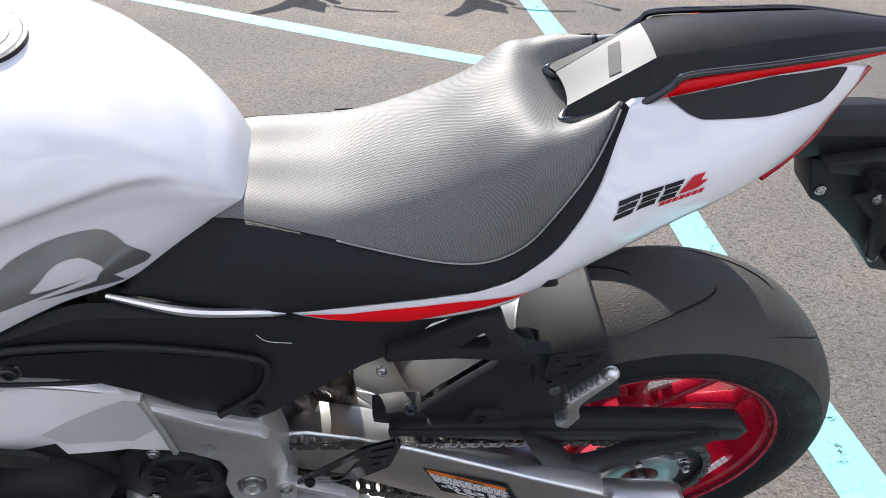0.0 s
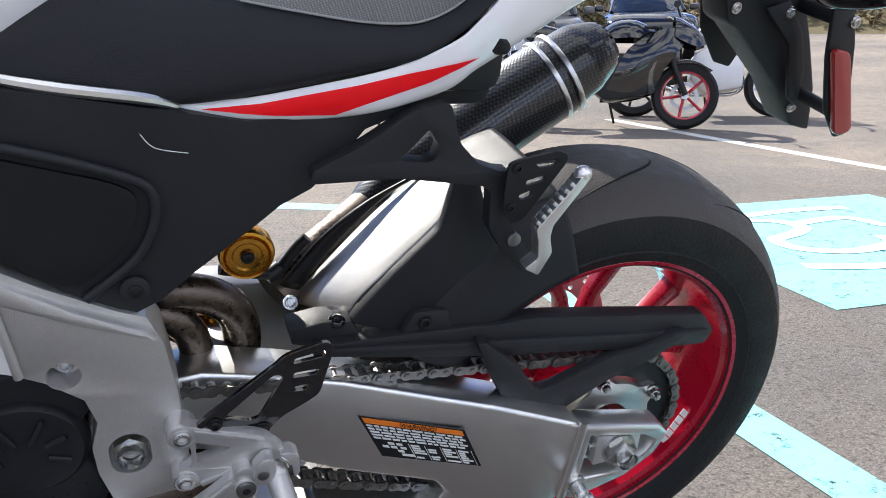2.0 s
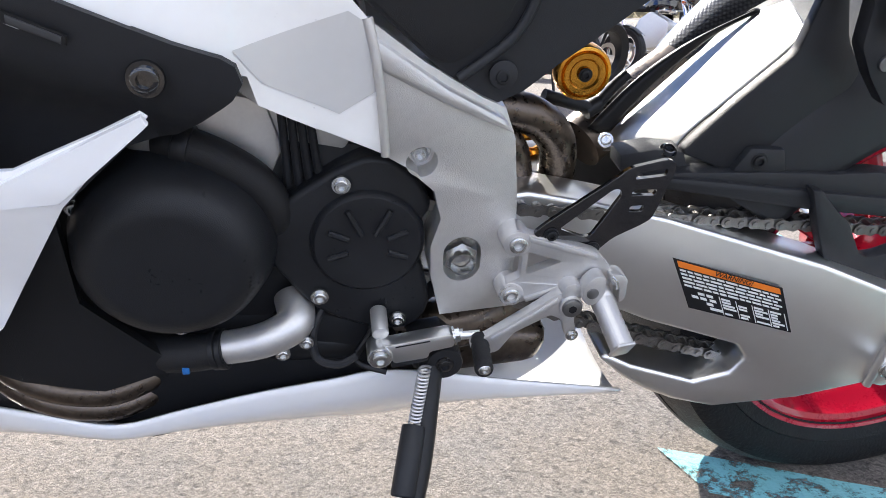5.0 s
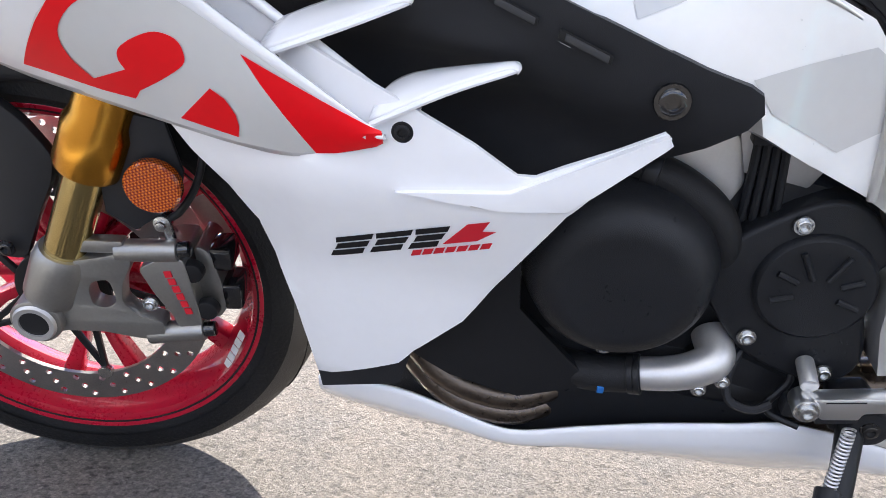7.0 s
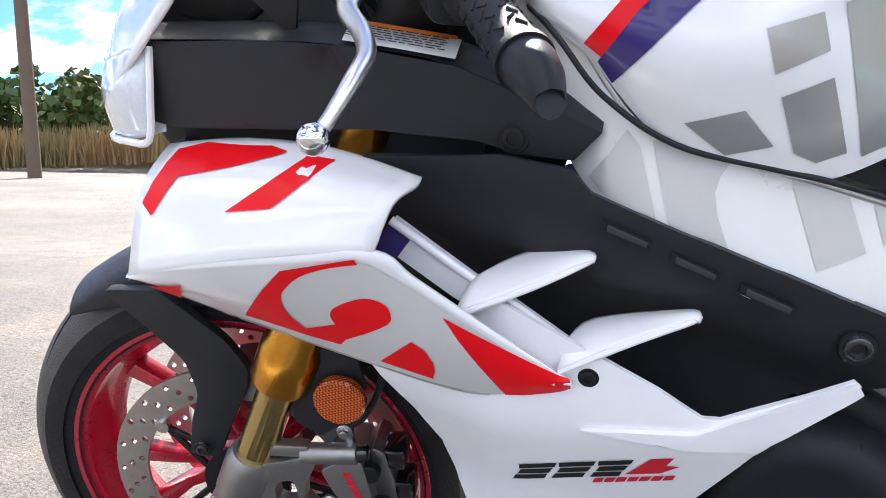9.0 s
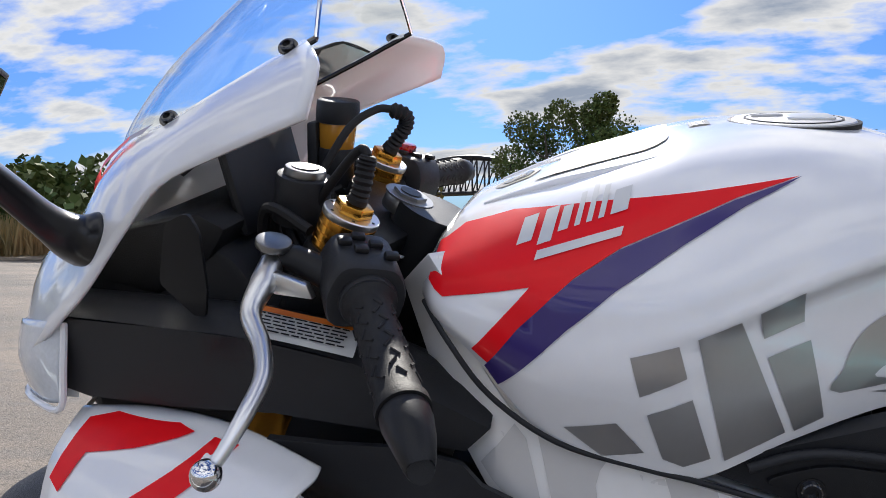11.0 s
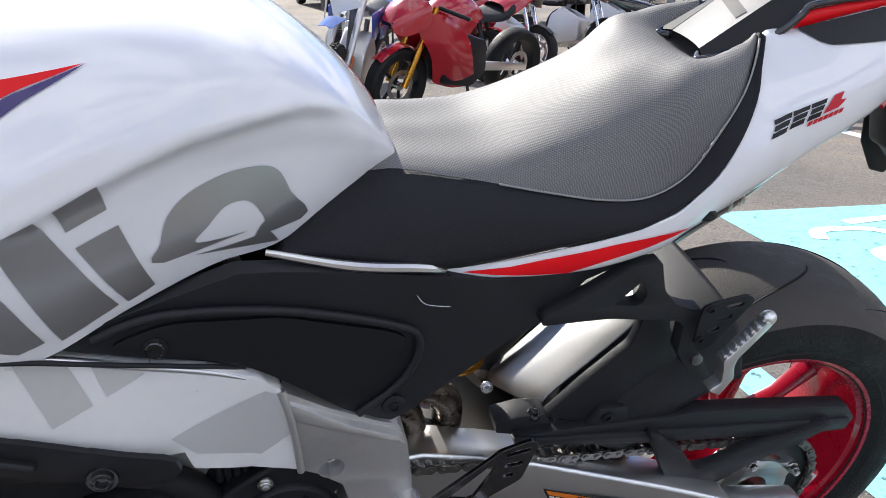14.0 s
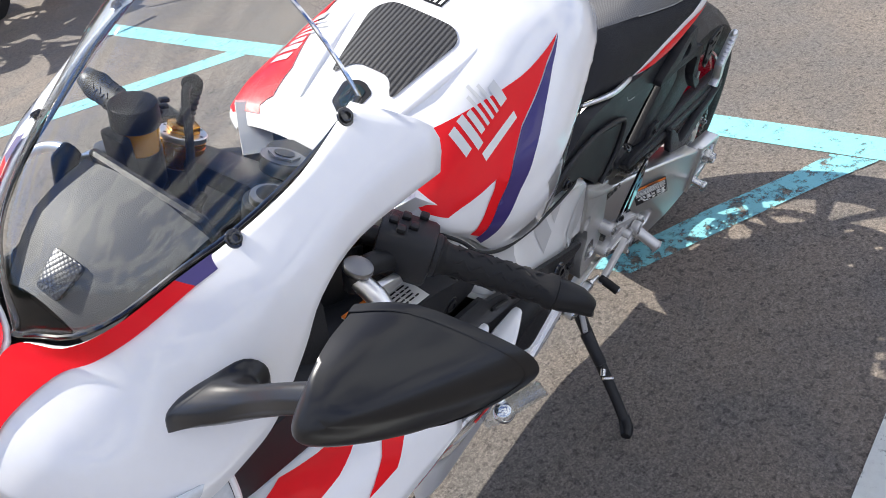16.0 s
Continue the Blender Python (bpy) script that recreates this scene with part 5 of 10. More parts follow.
bpart("frame_weld", tube([(-0.668, -0.163, 0.668), (-0.661, -0.166, 0.640), (-0.655, -0.166, 0.600), (-0.650, -0.164, 0.550)], [0.005, 0.004, 0.004, 0.004], 6, 10), cast, "welded seam", cs)
bpart("casting_top_fold", slab([(-0.664, 0.655), (-0.60, 0.612), (-0.548, 0.585), (-0.536, 0.57), (-0.60, 0.597), (-0.655, 0.625)], -0.168, -0.14, 0.007, 2), cast, "", cs)
lip_line = [(-1.053, 0.869), (-1.022, 0.824), (-0.993, 0.792), (-0.935, 0.773), (-0.876, 0.756), (-0.806, 0.734), (-0.734, 0.710), (-0.700, 0.694)]
bpart("spar_edge", tube([(x, fyz(x, z) + 0.001, z) for x, z in lip_line], [0.0022, 0.0036, 0.0042, 0.0042, 0.0040, 0.0038, 0.0030, 0.0015], 5, 12), alu, "polished upper edge", frame_ob)
fr2 = bpart("right_spar", panel(spar, lambda x, z: -fy(x, z), 0.04, 0.05, -1), spar_mat, "", frame_ob)
bpart("right_casting", slab(casting, 0.10, 0.155, 0.005), cast, "", cs)
bpart("steering_head", rod((-1.165, 0, 0.80), (-1.11, 0, 0.925), 0.045, 0.042, 28), blackm)

# ---- side cover below the tank and seat ----
cy = lerp_y((-0.92, -0.185), (-0.78, -0.172), (-0.66, -0.158), (-0.55, -0.148), (-0.30, -0.135))
cover = [(-0.866, 0.763), (-0.784, 0.786), (-0.700, 0.810), (-0.668, 0.806), (-0.60, 0.795), (-0.526, 0.779), (-0.45, 0.765), (-0.386, 0.766), (-0.30, 0.787), (-0.29, 0.775), (-0.35, 0.752), (-0.375, 0.722), (-0.397, 0.699), (-0.425, 0.685), (-0.449, 0.666), (-0.501, 0.627), (-0.53, 0.603), (-0.556, 0.591), (-0.575, 0.600), (-0.598, 0.617), (-0.64, 0.655), (-0.69, 0.698), (-0.734, 0.718), (-0.806, 0.742)]
sc = bpart("side_cover", panel(cover, cy, 0.02, 0.03), blackp, "matt black side cover with a moulded panel", angle=45)
inner = rounded([(-0.815, 0.754), (-0.765, 0.771), (-0.664, 0.758), (-0.557, 0.720), (-0.539, 0.706), (-0.553, 0.660), (-0.600, 0.624), (-0.66, 0.678), (-0.71, 0.716), (-0.78, 0.744)], 0.02, 4)
bpart("moulded_panel", panel(inner, lambda x, z: cy(x, z) - 0.0045, 0.01, 0.03), blackm, "smooth moulded panel", sc, angle=45)
bpart("panel_ridge", tube([(-0.822, cy(-0.822, 0) - 0.004, 0.765), (-0.765, cy(-0.765, 0) - 0.005, 0.781), (-0.664, cy(-0.664, 0) - 0.006, 0.767), (-0.560, cy(-0.56, 0) - 0.006, 0.731), (-0.529, cy(-0.53, 0) - 0.006, 0.706), (-0.543, cy(-0.54, 0) - 0.006, 0.656), (-0.590, cy(-0.59, 0) - 0.005, 0.617)], 0.0045, 6, 10), blackp, "", sc)
bpart("cover_bolt", bolt((-0.774, -0.176, 0.748), (0, -1, 0.1), 0.008, 0.006), blackg, "", sc)
bpart("bolt_recess", rod((-0.551, -0.1545, 0.620), (-0.551, -0.149, 0.6195), 0.0125, 0.0120, 28, 0.001), blackp, "", sc)
bpart("cover_bolt", bolt((-0.551, -0.1535, 0.618), (0, -1, 0.1), 0.0065, 0.003), blackm, "", sc)
bpart("scuff", tube([(-0.535, -0.1505, 0.760), (-0.525, -0.1505, 0.748), (-0.50, -0.1495, 0.742)], 0.0004, 4, 5), inkw, "fine pale scratch", sc)
bpart("right_cover", panel(cover, lambda x, z: -cy(x, z), 0.02, 0.06, -1), blackp, "", sc)
bpart("bright_strip", tube([(-0.675, -0.136, 0.812), (-0.60, -0.148, 0.799), (-0.53, -0.142, 0.786), (-0.505, -0.136, 0.777)], [0.003, 0.005, 0.005, 0.003], 5, 8), alu, "bare metal strip below the seat")
bpart("subframe_core", box(-0.45, 0, 0.772, 0.50, 0.16, 0.055, 0.02), blackp)

# ---- passenger peg hanger ----
hang = [(-0.40, 0.722), (-0.356, 0.744), (-0.307, 0.776), (-0.278, 0.780), (-0.265, 0.742), (-0.244, 0.720), (-0.222, 0.712), (-0.211, 0.712), (-0.204, 0.656), (-0.178, 0.621), (-0.168, 0.603), (-0.181, 0.595), (-0.207, 0.624), (-0.225, 0.651), (-0.228, 0.691), (-0.238, 0.698), (-0.323, 0.711), (-0.40, 0.710)]
ph = bpart("peg_hanger", slab(rounded(hang, 0.004, 3), -0.156, -0.138, 0.004, 2, [rounded([(-0.323, 0.728), (-0.296, 0.757), (-0.285, 0.740), (-0.288, 0.728), (-0.295, 0.725)], 0.003, 2)]), blackp, "black passenger peg hanger with a triangular opening")
bpart("peg_plate", slab(rounded([(-0.220, 0.724), (-0.212, 0.728), (-0.169, 0.736), (-0.159, 0.731), (-0.159, 0.724), (-0.196, 0.666), (-0.207, 0.661), (-0.219, 0.674), (-0.221, 0.707)], 0.003, 2), -0.169, -0.165, 0.0012, 1, [rounded([(-0.193, 0.724), (-0.171, 0.7275), (-0.171, 0.7215), (-0.187, 0.719)], 0.002, 2), rounded([(-0.200, 0.7065), (-0.181, 0.7115), (-0.181, 0.7055), (-0.199, 0.7015)], 0.002, 2), rounded([(-0.206, 0.6915), (-0.193, 0.6965), (-0.192, 0.690), (-0.202, 0.6865)], 0.002, 2)]), blackm, "black slotted heel plate", ph)
for bx, bz in ((-0.211, 0.721), (-0.213, 0.680)):
    bpart("plate_bolt", bolt((bx, -0.169, bz), (0, -1, 0), 0.0045, 0.003), blackm, "", ph)
peg_out = [(-0.203, 0.628), (-0.190, 0.638), (-0.193, 0.657), (-0.197, 0.670), (-0.163, 0.715), (-0.160, 0.722), (-0.151, 0.719), (-0.154, 0.713), (-0.180, 0.673), (-0.181, 0.661), (-0.176, 0.643), (-0.187, 0.619)]
pg = bpart("passenger_peg", slab(rounded(peg_out, 0.003, 3), -0.199, -0.183, 0.0030, 3), alu, "bright folded passenger foot peg with a toothed edge")
tip_ = bmesh.new()
bmesh.ops.create_uvsphere(tip_, u_segments=20, v_segments=14, radius=0.0085, matrix=Matrix.Translation((-0.154, -0.191, 0.721)))
bpart("peg_tip", tip_, alu, "", pg, angle=180)
for k in range(7):
    u = k / 6
    bpart("peg_tooth", box(0, 0, 0, 0.0042, 0.010, 0.0050, 0.001), alu, "", pg, m=Matrix.Translation((-0.1955 + 0.0285 * u, -0.193, 0.676 + 0.0375 * u)) @ pose(0, 0, 0, 0, -53, 0))
bpart("peg_pin", rod((-0.197, -0.1595, 0.637), (-0.197, -0.150, 0.637), 0.0075, 0.0070, 20, 0.001), dullst, "", pg)

# ---- engine ----
eng = bpart("crankcase", slab([(-0.955, 0.30), (-0.97, 0.44), (-0.91, 0.545), (-0.80, 0.56), (-0.70, 0.545), (-0.62, 0.53), (-0.585, 0.46), (-0.585, 0.36), (-0.64, 0.32), (-0.75, 0.29)], -0.115, 0.13, 0.01), enginec, "black painted engine crankcase")
ch = bpart("cylinder_head", slab([(-0.86, 0.55), (-0.84, 0.66), (-0.70, 0.66), (-0.66, 0.56)], -0.095, 0.12, 0.01), castd, "raw cast cylinder head", eng)
bpart("head_boss", tube([(-0.70, -0.10, 0.57), (-0.68, -0.115, 0.60), (-0.70, -0.11, 0.64)], 0.012), castd, "", eng)
bpart("head_side", slab(rounded([(-0.862, 0.510), (-0.835, 0.575), (-0.80, 0.592), (-0.752, 0.580), (-0.738, 0.535), (-0.752, 0.505), (-0.80, 0.520)], 0.008), -0.118, -0.08, 0.004, 2), castd, "raw cast side of the cylinder head", eng)
bpart("head_flank", slab(rounded([(-0.742, 0.500), (-0.752, 0.575), (-0.735, 0.640), (-0.690, 0.640), (-0.668, 0.560), (-0.690, 0.520)], 0.008), -0.114, -0.08, 0.006, 2), castd, "", eng)
bpart("head_rib", slab([(-0.80, 0.59), (-0.78, 0.635), (-0.75, 0.61), (-0.765, 0.575)], -0.108, -0.09, 0.006), castd, "", eng)
EX = Matrix.Translation((-0.838, 0, 0.452)) @ Matrix.Diagonal((1.03, 1, 1, 1))
bpart("clutch_cover", lathe([(0.092, -0.09), (0.090, -0.135), (0.086, -0.150), (0.079, -0.172), (0.070, -0.184), (0.055, -0.189), (0.050, -0.1885), (0.0, -0.1925)], 64, False, EX), enginec, "round black clutch cover", eng)
tim = smooth_line([(-0.765, 0.452), (-0.742, 0.485), (-0.715, 0.508), (-0.668, 0.535), (-0.632, 0.527), (-0.603, 0.487), (-0.616, 0.452), (-0.598, 0.372), (-0.63, 0.340), (-0.70, 0.362), (-0.738, 0.402)], 4)
bpart("sprocket_cover", slab(tim, -0.138, -0.08, 0.006, 3), enginec, "black side cover with raised ribs", eng)
gen = bpart("small_cover", lathe([(0.056, -0.13), (0.054, -0.142), (0.050, -0.146), (0.030, -0.148), (0.028, -0.1475), (0.0, -0.149)], 48, False, Matrix.Translation((-0.662, 0, 0.449))), enginec, "", eng)
for a in (62, 118, 22, 158, -20, 200):
    c, s_ = math.cos(radians(a)), math.sin(radians(a))
    r0, r1 = (0.014, 0.043) if 40 < a < 140 else (0.020, 0.040)
    bpart("raised_rib", tube([(-0.662 + r0 * c, -0.149, 0.449 + r0 * s_), (-0.662 + r1 * c, -0.1485, 0.449 + r1 * s_)], 0.0030, 2, 8), enginec, "", gen)
for bx, bz, by in ((-0.841, 0.512, -0.172), (-0.687, 0.510, -0.140), (-0.708, 0.387, -0.140), (-0.630, 0.356, -0.140), (-0.840, 0.364, -0.150), (-0.918, 0.490, -0.140), (-0.935, 0.432, -0.140), (-0.745, 0.345, -0.142)):
    bpart("engine_cover_bolt", join(rod((bx, -0.10, bz), (bx, by + 0.002, bz), 0.0115, 0.0105, 16, 0.001), bmesh.new()), enginec, "", eng)
    bpart("cover_bolt", bolt((bx, by, bz), (0, -1, 0), 0.0065, 0.006), steel, "", eng)
hs = bpart("coolant_hose", tube([(-0.842, -0.12, 0.542), (-0.822, -0.128, 0.543), (-0.79, -0.132, 0.530), (-0.762, -0.132, 0.508), (-0.748, -0.128, 0.478), (-0.75, -0.115, 0.45)], 0.018, 8, 20), gripr, "grey rubber coolant hose", eng)
bpart("hose_clamp", rod((-0.829, -0.126, 0.5435), (-0.815, -0.129, 0.541), 0.0205, None, 24, 0.002), blackm, "", hs)
bpart("hose_neck", tube([(-0.868, -0.10, 0.522), (-0.852, -0.115, 0.536), (-0.835, -0.122, 0.543)], 0.017, 4, 16), castd, "", hs)
wp = bpart("water_pump", tube([(-0.81, -0.150, 0.335), (-0.775, -0.154, 0.343), (-0.750, -0.152, 0.351), (-0.732, -0.142, 0.360), (-0.735, -0.115, 0.370)], [0.0165, 0.0172, 0.018, 0.019, 0.019], 6, 18), castd, "cast aluminium water pump elbow", eng)
bpart("pump_hose", tube([(-0.90, -0.12, 0.318), (-0.85, -0.145, 0.326), (-0.80, -0.152, 0.337)], 0.0185, 5, 18), gripr, "", wp)
for u in (0.0, 0.03):
    bpart("pump_clamp", rod((-0.812 + u * 0.2, -0.151, 0.3345), (-0.806 + u * 0.2, -0.152, 0.336), 0.0205, None, 24, 0.001), blackm, "", wp)
bpart("blue_tab", box(-0.838, -0.166, 0.322, 0.007, 0.003, 0.008, 0.001), bluep, "", wp)
for px_, py_, pz_ in ((-0.745, -0.160, 0.333), (-0.722, -0.150, 0.338)):
    bpart("pump_bolt", bolt((px_, py_, pz_), (0, -1, 0), 0.0055, 0.005), steel, "", wp)
for k in range(4):
    bpart("wiring", tube([(-0.752 + 0.007 * k, -0.12, 0.64), (-0.742 + 0.008 * k, -0.128 - 0.002 * k, 0.60), (-0.738 + 0.008 * k, -0.128, 0.57), (-0.735 + 0.01 * k, -0.118, 0.50)], 0.004, 5, 8), blackp, "black wiring")
bpart("wiring_clip", box(-0.728, -0.13, 0.583, 0.035, 0.016, 0.010, 0.002), blackp)
bpart("lower_engine", join(tube([(-0.80, -0.10, 0.31), (-0.70, -0.10, 0.30), (-0.62, -0.09, 0.30)], 0.022, 5, 14), tube([(-0.66, -0.125, 0.372), (-0.655, -0.135, 0.34), (-0.672, -0.14, 0.305), (-0.64, -0.15, 0.295)], 0.004, 5, 8)), blackm)

# ---- rider's peg, heel guard, shift lever ----
web_y = lambda x, z: float(np.interp(x, [-0.53, -0.44], [-0.172, -0.188]))
web = [(-0.536, 0.470), (-0.534, 0.458), (-0.526, 0.450), (-0.518, 0.451), (-0.517, 0.426), (-0.530, 0.418), (-0.536, 0.408), (-0.533, 0.398), (-0.525, 0.393), (-0.516, 0.396), (-0.480, 0.412), (-0.462, 0.419), (-0.454, 0.420), (-0.443, 0.409), (-0.431, 0.422), (-0.431, 0.440), (-0.438, 0.448), (-0.448, 0.459), (-0.468, 0.464), (-0.516, 0.475), (-0.527, 0.479)]
rsx = bpart("footpeg_bracket", slab(rounded(web, 0.004, 3), web_y, lambda x, z: web_y(x, z) + 0.012, 0.0028, 2, [rounded([(-0.513, 0.455), (-0.480, 0.447), (-0.492, 0.440), (-0.513, 0.429)], 0.003, 2)]), castd, "cast aluminium foot peg bracket with a triangular opening")
for bx, bz, y0, y1, r_ in ((-0.525, 0.464, -0.176, -0.150, 0.0135), (-0.524, 0.406, -0.176, -0.150, 0.0125), (-0.470, 0.420, -0.196, -0.165, 0.0105)):
    bpart("bracket_boss", rod((bx, y0, bz), (bx, y1, bz), r_, r_ + 0.001, 28, 0.0015), castd, "", rsx)
bpart("bracket_rib", join(slab([(-0.514, 0.473), (-0.468, 0.4625), (-0.449, 0.457), (-0.449, 0.453), (-0.470, 0.457), (-0.514, 0.467)], lambda x, z: web_y(x, z) - 0.0035, lambda x, z: web_y(x, z) + 0.004, 0.0012), slab([(-0.512, 0.404), (-0.470, 0.424), (-0.452, 0.430), (-0.452, 0.426), (-0.470, 0.419), (-0.510, 0.399)], lambda x, z: web_y(x, z) - 0.0035, lambda x, z: web_y(x, z) + 0.004, 0.0012)), castd, "", rsx)
for bz in (0.464, 0.406):
    bpart("bracket_bolt", bolt((-0.5245, -0.174, bz), (0, -1, 0), 0.0085, 0.006), steel, "", rsx)
hg = [(-0.513, 0.475), (-0.499, 0.487), (-0.435, 0.530), (-0.426, 0.538), (-0.388, 0.545), (-0.380, 0.542), (-0.377, 0.534), (-0.391, 0.482), (-0.404, 0.475), (-0.429, 0.464), (-0.449, 0.445), (-0.477, 0.459)]
hgy = lambda x, z: float(np.interp(x, [-0.52, -0.45, -0.36], [-0.178, -0.170, -0.160]))
bpart("heel_guard", slab(rounded(hg, 0.006, 3), hgy, lambda x, z: hgy(x, z) + 0.005, 0.0012, 1, [rounded([(-0.486, 0.479), (-0.438, 0.517), (-0.431, 0.517), (-0.428, 0.511), (-0.452, 0.469), (-0.460, 0.468)], 0.003, 3), rounded([(-0.418, 0.526), (-0.386, 0.528), (-0.386, 0.535), (-0.416, 0.532)], 0.002, 2), rounded([(-0.419, 0.509), (-0.394, 0.508), (-0.392, 0.514), (-0.417, 0.515)], 0.002, 2), rounded([(-0.418, 0.492), (-0.404, 0.491), (-0.402, 0.498), (-0.417, 0.498)], 0.002, 2)]), blackg, "black heel guard with slots", rsx)
for bx, bz in ((-0.494, 0.474), (-0.449, 0.455)):
    bpart("guard_screw", bolt((bx, hgy(bx, bz) - 0.001, bz), (0, -1, 0), 0.005, 0.004), blackm, "", rsx)
p0, p1 = Vector((-0.440, -0.190, 0.413)), Vector((-0.429, -0.240, 0.386))
peg_q = Matrix.Translation(p0) @ (p1 - p0).to_track_quat("Z", "X").to_matrix().to_4x4()
plen = (p1 - p0).length
kn = bmesh.new()
rings = []
for i in range(17):
    h = plen * (0.10 + 0.90 * i / 16)
    rings.append([kn.verts.new(((0.0106 + 0.0011 * ((i + j) % 2)) * math.cos(2 * math.pi * j / 30), (0.0106 + 0.0011 * ((i + j) % 2)) * math.sin(2 * math.pi * j / 30), h)) for j in range(30)])
for a, b in zip(rings, rings[1:]):
    for j in range(30):
        kn.faces.new((a[j], a[(j + 1) % 30], b[(j + 1) % 30], b[j]))
kn.faces.new(rings[-1])
kn.faces.new(rings[0][::-1])
fp = bpart("foot_peg", kn, castd, "knurled aluminium foot peg", angle=8, m=peg_q)
bpart("peg_lip", slab(rounded([(-0.0125, -0.0115), (0.0125, -0.0115), (0.0118, 0.009), (-0.0118, 0.009)], 0.003, 3), -0.0015, 0.0015, 0.0006), castd, "", fp, m=peg_q @ Matrix.Translation((0, 0, plen)) @ pose(0, 0, 0, 90, 0, 0))
bpart("peg_neck", join(rod(p0 - (p1 - p0) * 0.12, p0 + (p1 - p0) * 0.12, 0.0125, 0.0118, 28, 0.002)), castd, "", fp)
bpart("peg_eye", slab(rounded([(-0.463, 0.432), (-0.452, 0.444), (-0.442, 0.442), (-0.440, 0.424), (-0.447, 0.411), (-0.455, 0.409), (-0.463, 0.417)], 0.006, 3), -0.203, -0.186, 0.002), castd, "", fp)
bpart("peg_pin", rod((-0.4535, -0.2045, 0.4245), (-0.4535, -0.200, 0.4245), 0.006, 0.0055, 20, 0.0008), dullst, "", fp)
bpart("peg_clevis", slab(rounded([(-0.437, 0.441), (-0.424, 0.440), (-0.417, 0.434), (-0.416, 0.412), (-0.422, 0.405), (-0.424, 0.424), (-0.434, 0.430)], 0.003, 2), -0.196, -0.178, 0.0015), castd, "", fp)
bpart("peg_spring", tube([(-0.436, -0.199, 0.440), (-0.430, -0.200, 0.434), (-0.428, -0.199, 0.426)], 0.0016, 4, 8), steel, "", fp)
lever_out = [(-0.565, 0.358), (-0.560, 0.366), (-0.549, 0.370), (-0.501, 0.405), (-0.485, 0.418), (-0.476, 0.420), (-0.464, 0.412), (-0.463, 0.400), (-0.463, 0.386), (-0.458, 0.370), (-0.461, 0.363), (-0.468, 0.365), (-0.476, 0.388), (-0.488, 0.394), (-0.522, 0.374), (-0.536, 0.352), (-0.550, 0.348)]
sl = bpart("shift_lever", join(slab(rounded(lever_out, 0.003, 3), -0.194, -0.183, 0.0028, 2), rod((-0.470, -0.199, 0.406), (-0.470, -0.178, 0.406), 0.0115, 0.0115, 28, 0.0015)), castd, "cast aluminium shift lever with a rubber tip")
bpart("lever_rib", slab([(-0.545, 0.369), (-0.500, 0.4015), (-0.484, 0.415), (-0.482, 0.411), (-0.499, 0.397), (-0.543, 0.364)], -0.1965, -0.193, 0.001), castd, "", sl)
bpart("pivot_bolt", join(rod((-0.470, -0.2025, 0.406), (-0.470, -0.198, 0.406), 0.0095, 0.010, 24, 0.0008)), dullst, "", sl)
bpart("pivot_socket", rod((-0.470, -0.2032, 0.406), (-0.470, -0.2022, 0.406), 0.0042, None, 6), blackm, "", sl)
bpart("shift_rubber", tube([Vector((-0.554, -0.183, 0.363)).lerp(Vector((-0.556, -0.226, 0.354)), k / 14) for k in range(15)], [0.0074] + [0.0084, 0.0092] * 6 + [0.0092, 0.0078], 1, 20), gripr, "ribbed rubber tip", sl)
bpart("lever_bolt", bolt((-0.556, -0.226, 0.356), (0, -1, -0.2), 0.0045, 0.003), steel, "", sl)
bpart("lever_bolt", bolt((-0.463, -0.195, 0.369), (0, -1, 0), 0.0045, 0.003), steel, "", sl)
qs = bpart("shift_rod", join(slab(rounded([(-0.658, 0.352), (-0.637, 0.3545), (-0.609, 0.360), (-0.582, 0.3645), (-0.577, 0.361), (-0.577, 0.349), (-0.601, 0.3435), (-0.6025, 0.336), (-0.636, 0.3305), (-0.643, 0.341), (-0.655, 0.341)], 0.0025, 2), -0.181, -0.163, 0.002), rod((-0.580, -0.173, 0.3565), (-0.552, -0.178, 0.362), 0.0042), rod((-0.651, -0.184, 0.341), (-0.651, -0.160, 0.341), 0.0125, 0.0125, 28, 0.001)), alu, "machined aluminium shift rod with a sensor block")
bpart("rod_nut", hexnut((-0.578, -0.173, 0.357), (1, 0, 0.22), 0.0072, 0.007, 0.3), steel, "", qs)
bpart("sensor_base", slab([(-0.640, 0.3325), (-0.603, 0.3385), (-0.601, 0.330), (-0.638, 0.322)], -0.178, -0.158, 0.002), blackp, "", qs)
bpart("block_seam", slab([(-0.636, 0.3525), (-0.602, 0.3585), (-0.602, 0.3573), (-0.636, 0.3513)], -0.1818, -0.1806, 0), blackm, "", qs)
bpart("rod_bolt", bolt((-0.651, -0.184, 0.341), (0, -1, 0), 0.008, 0.005), steel, "", qs)
bpart("rod_knob", rod((-0.650, -0.170, 0.360), (-0.650, -0.140, 0.368), 0.0085, 0.0085, 20, 0.001), castd, "", qs)

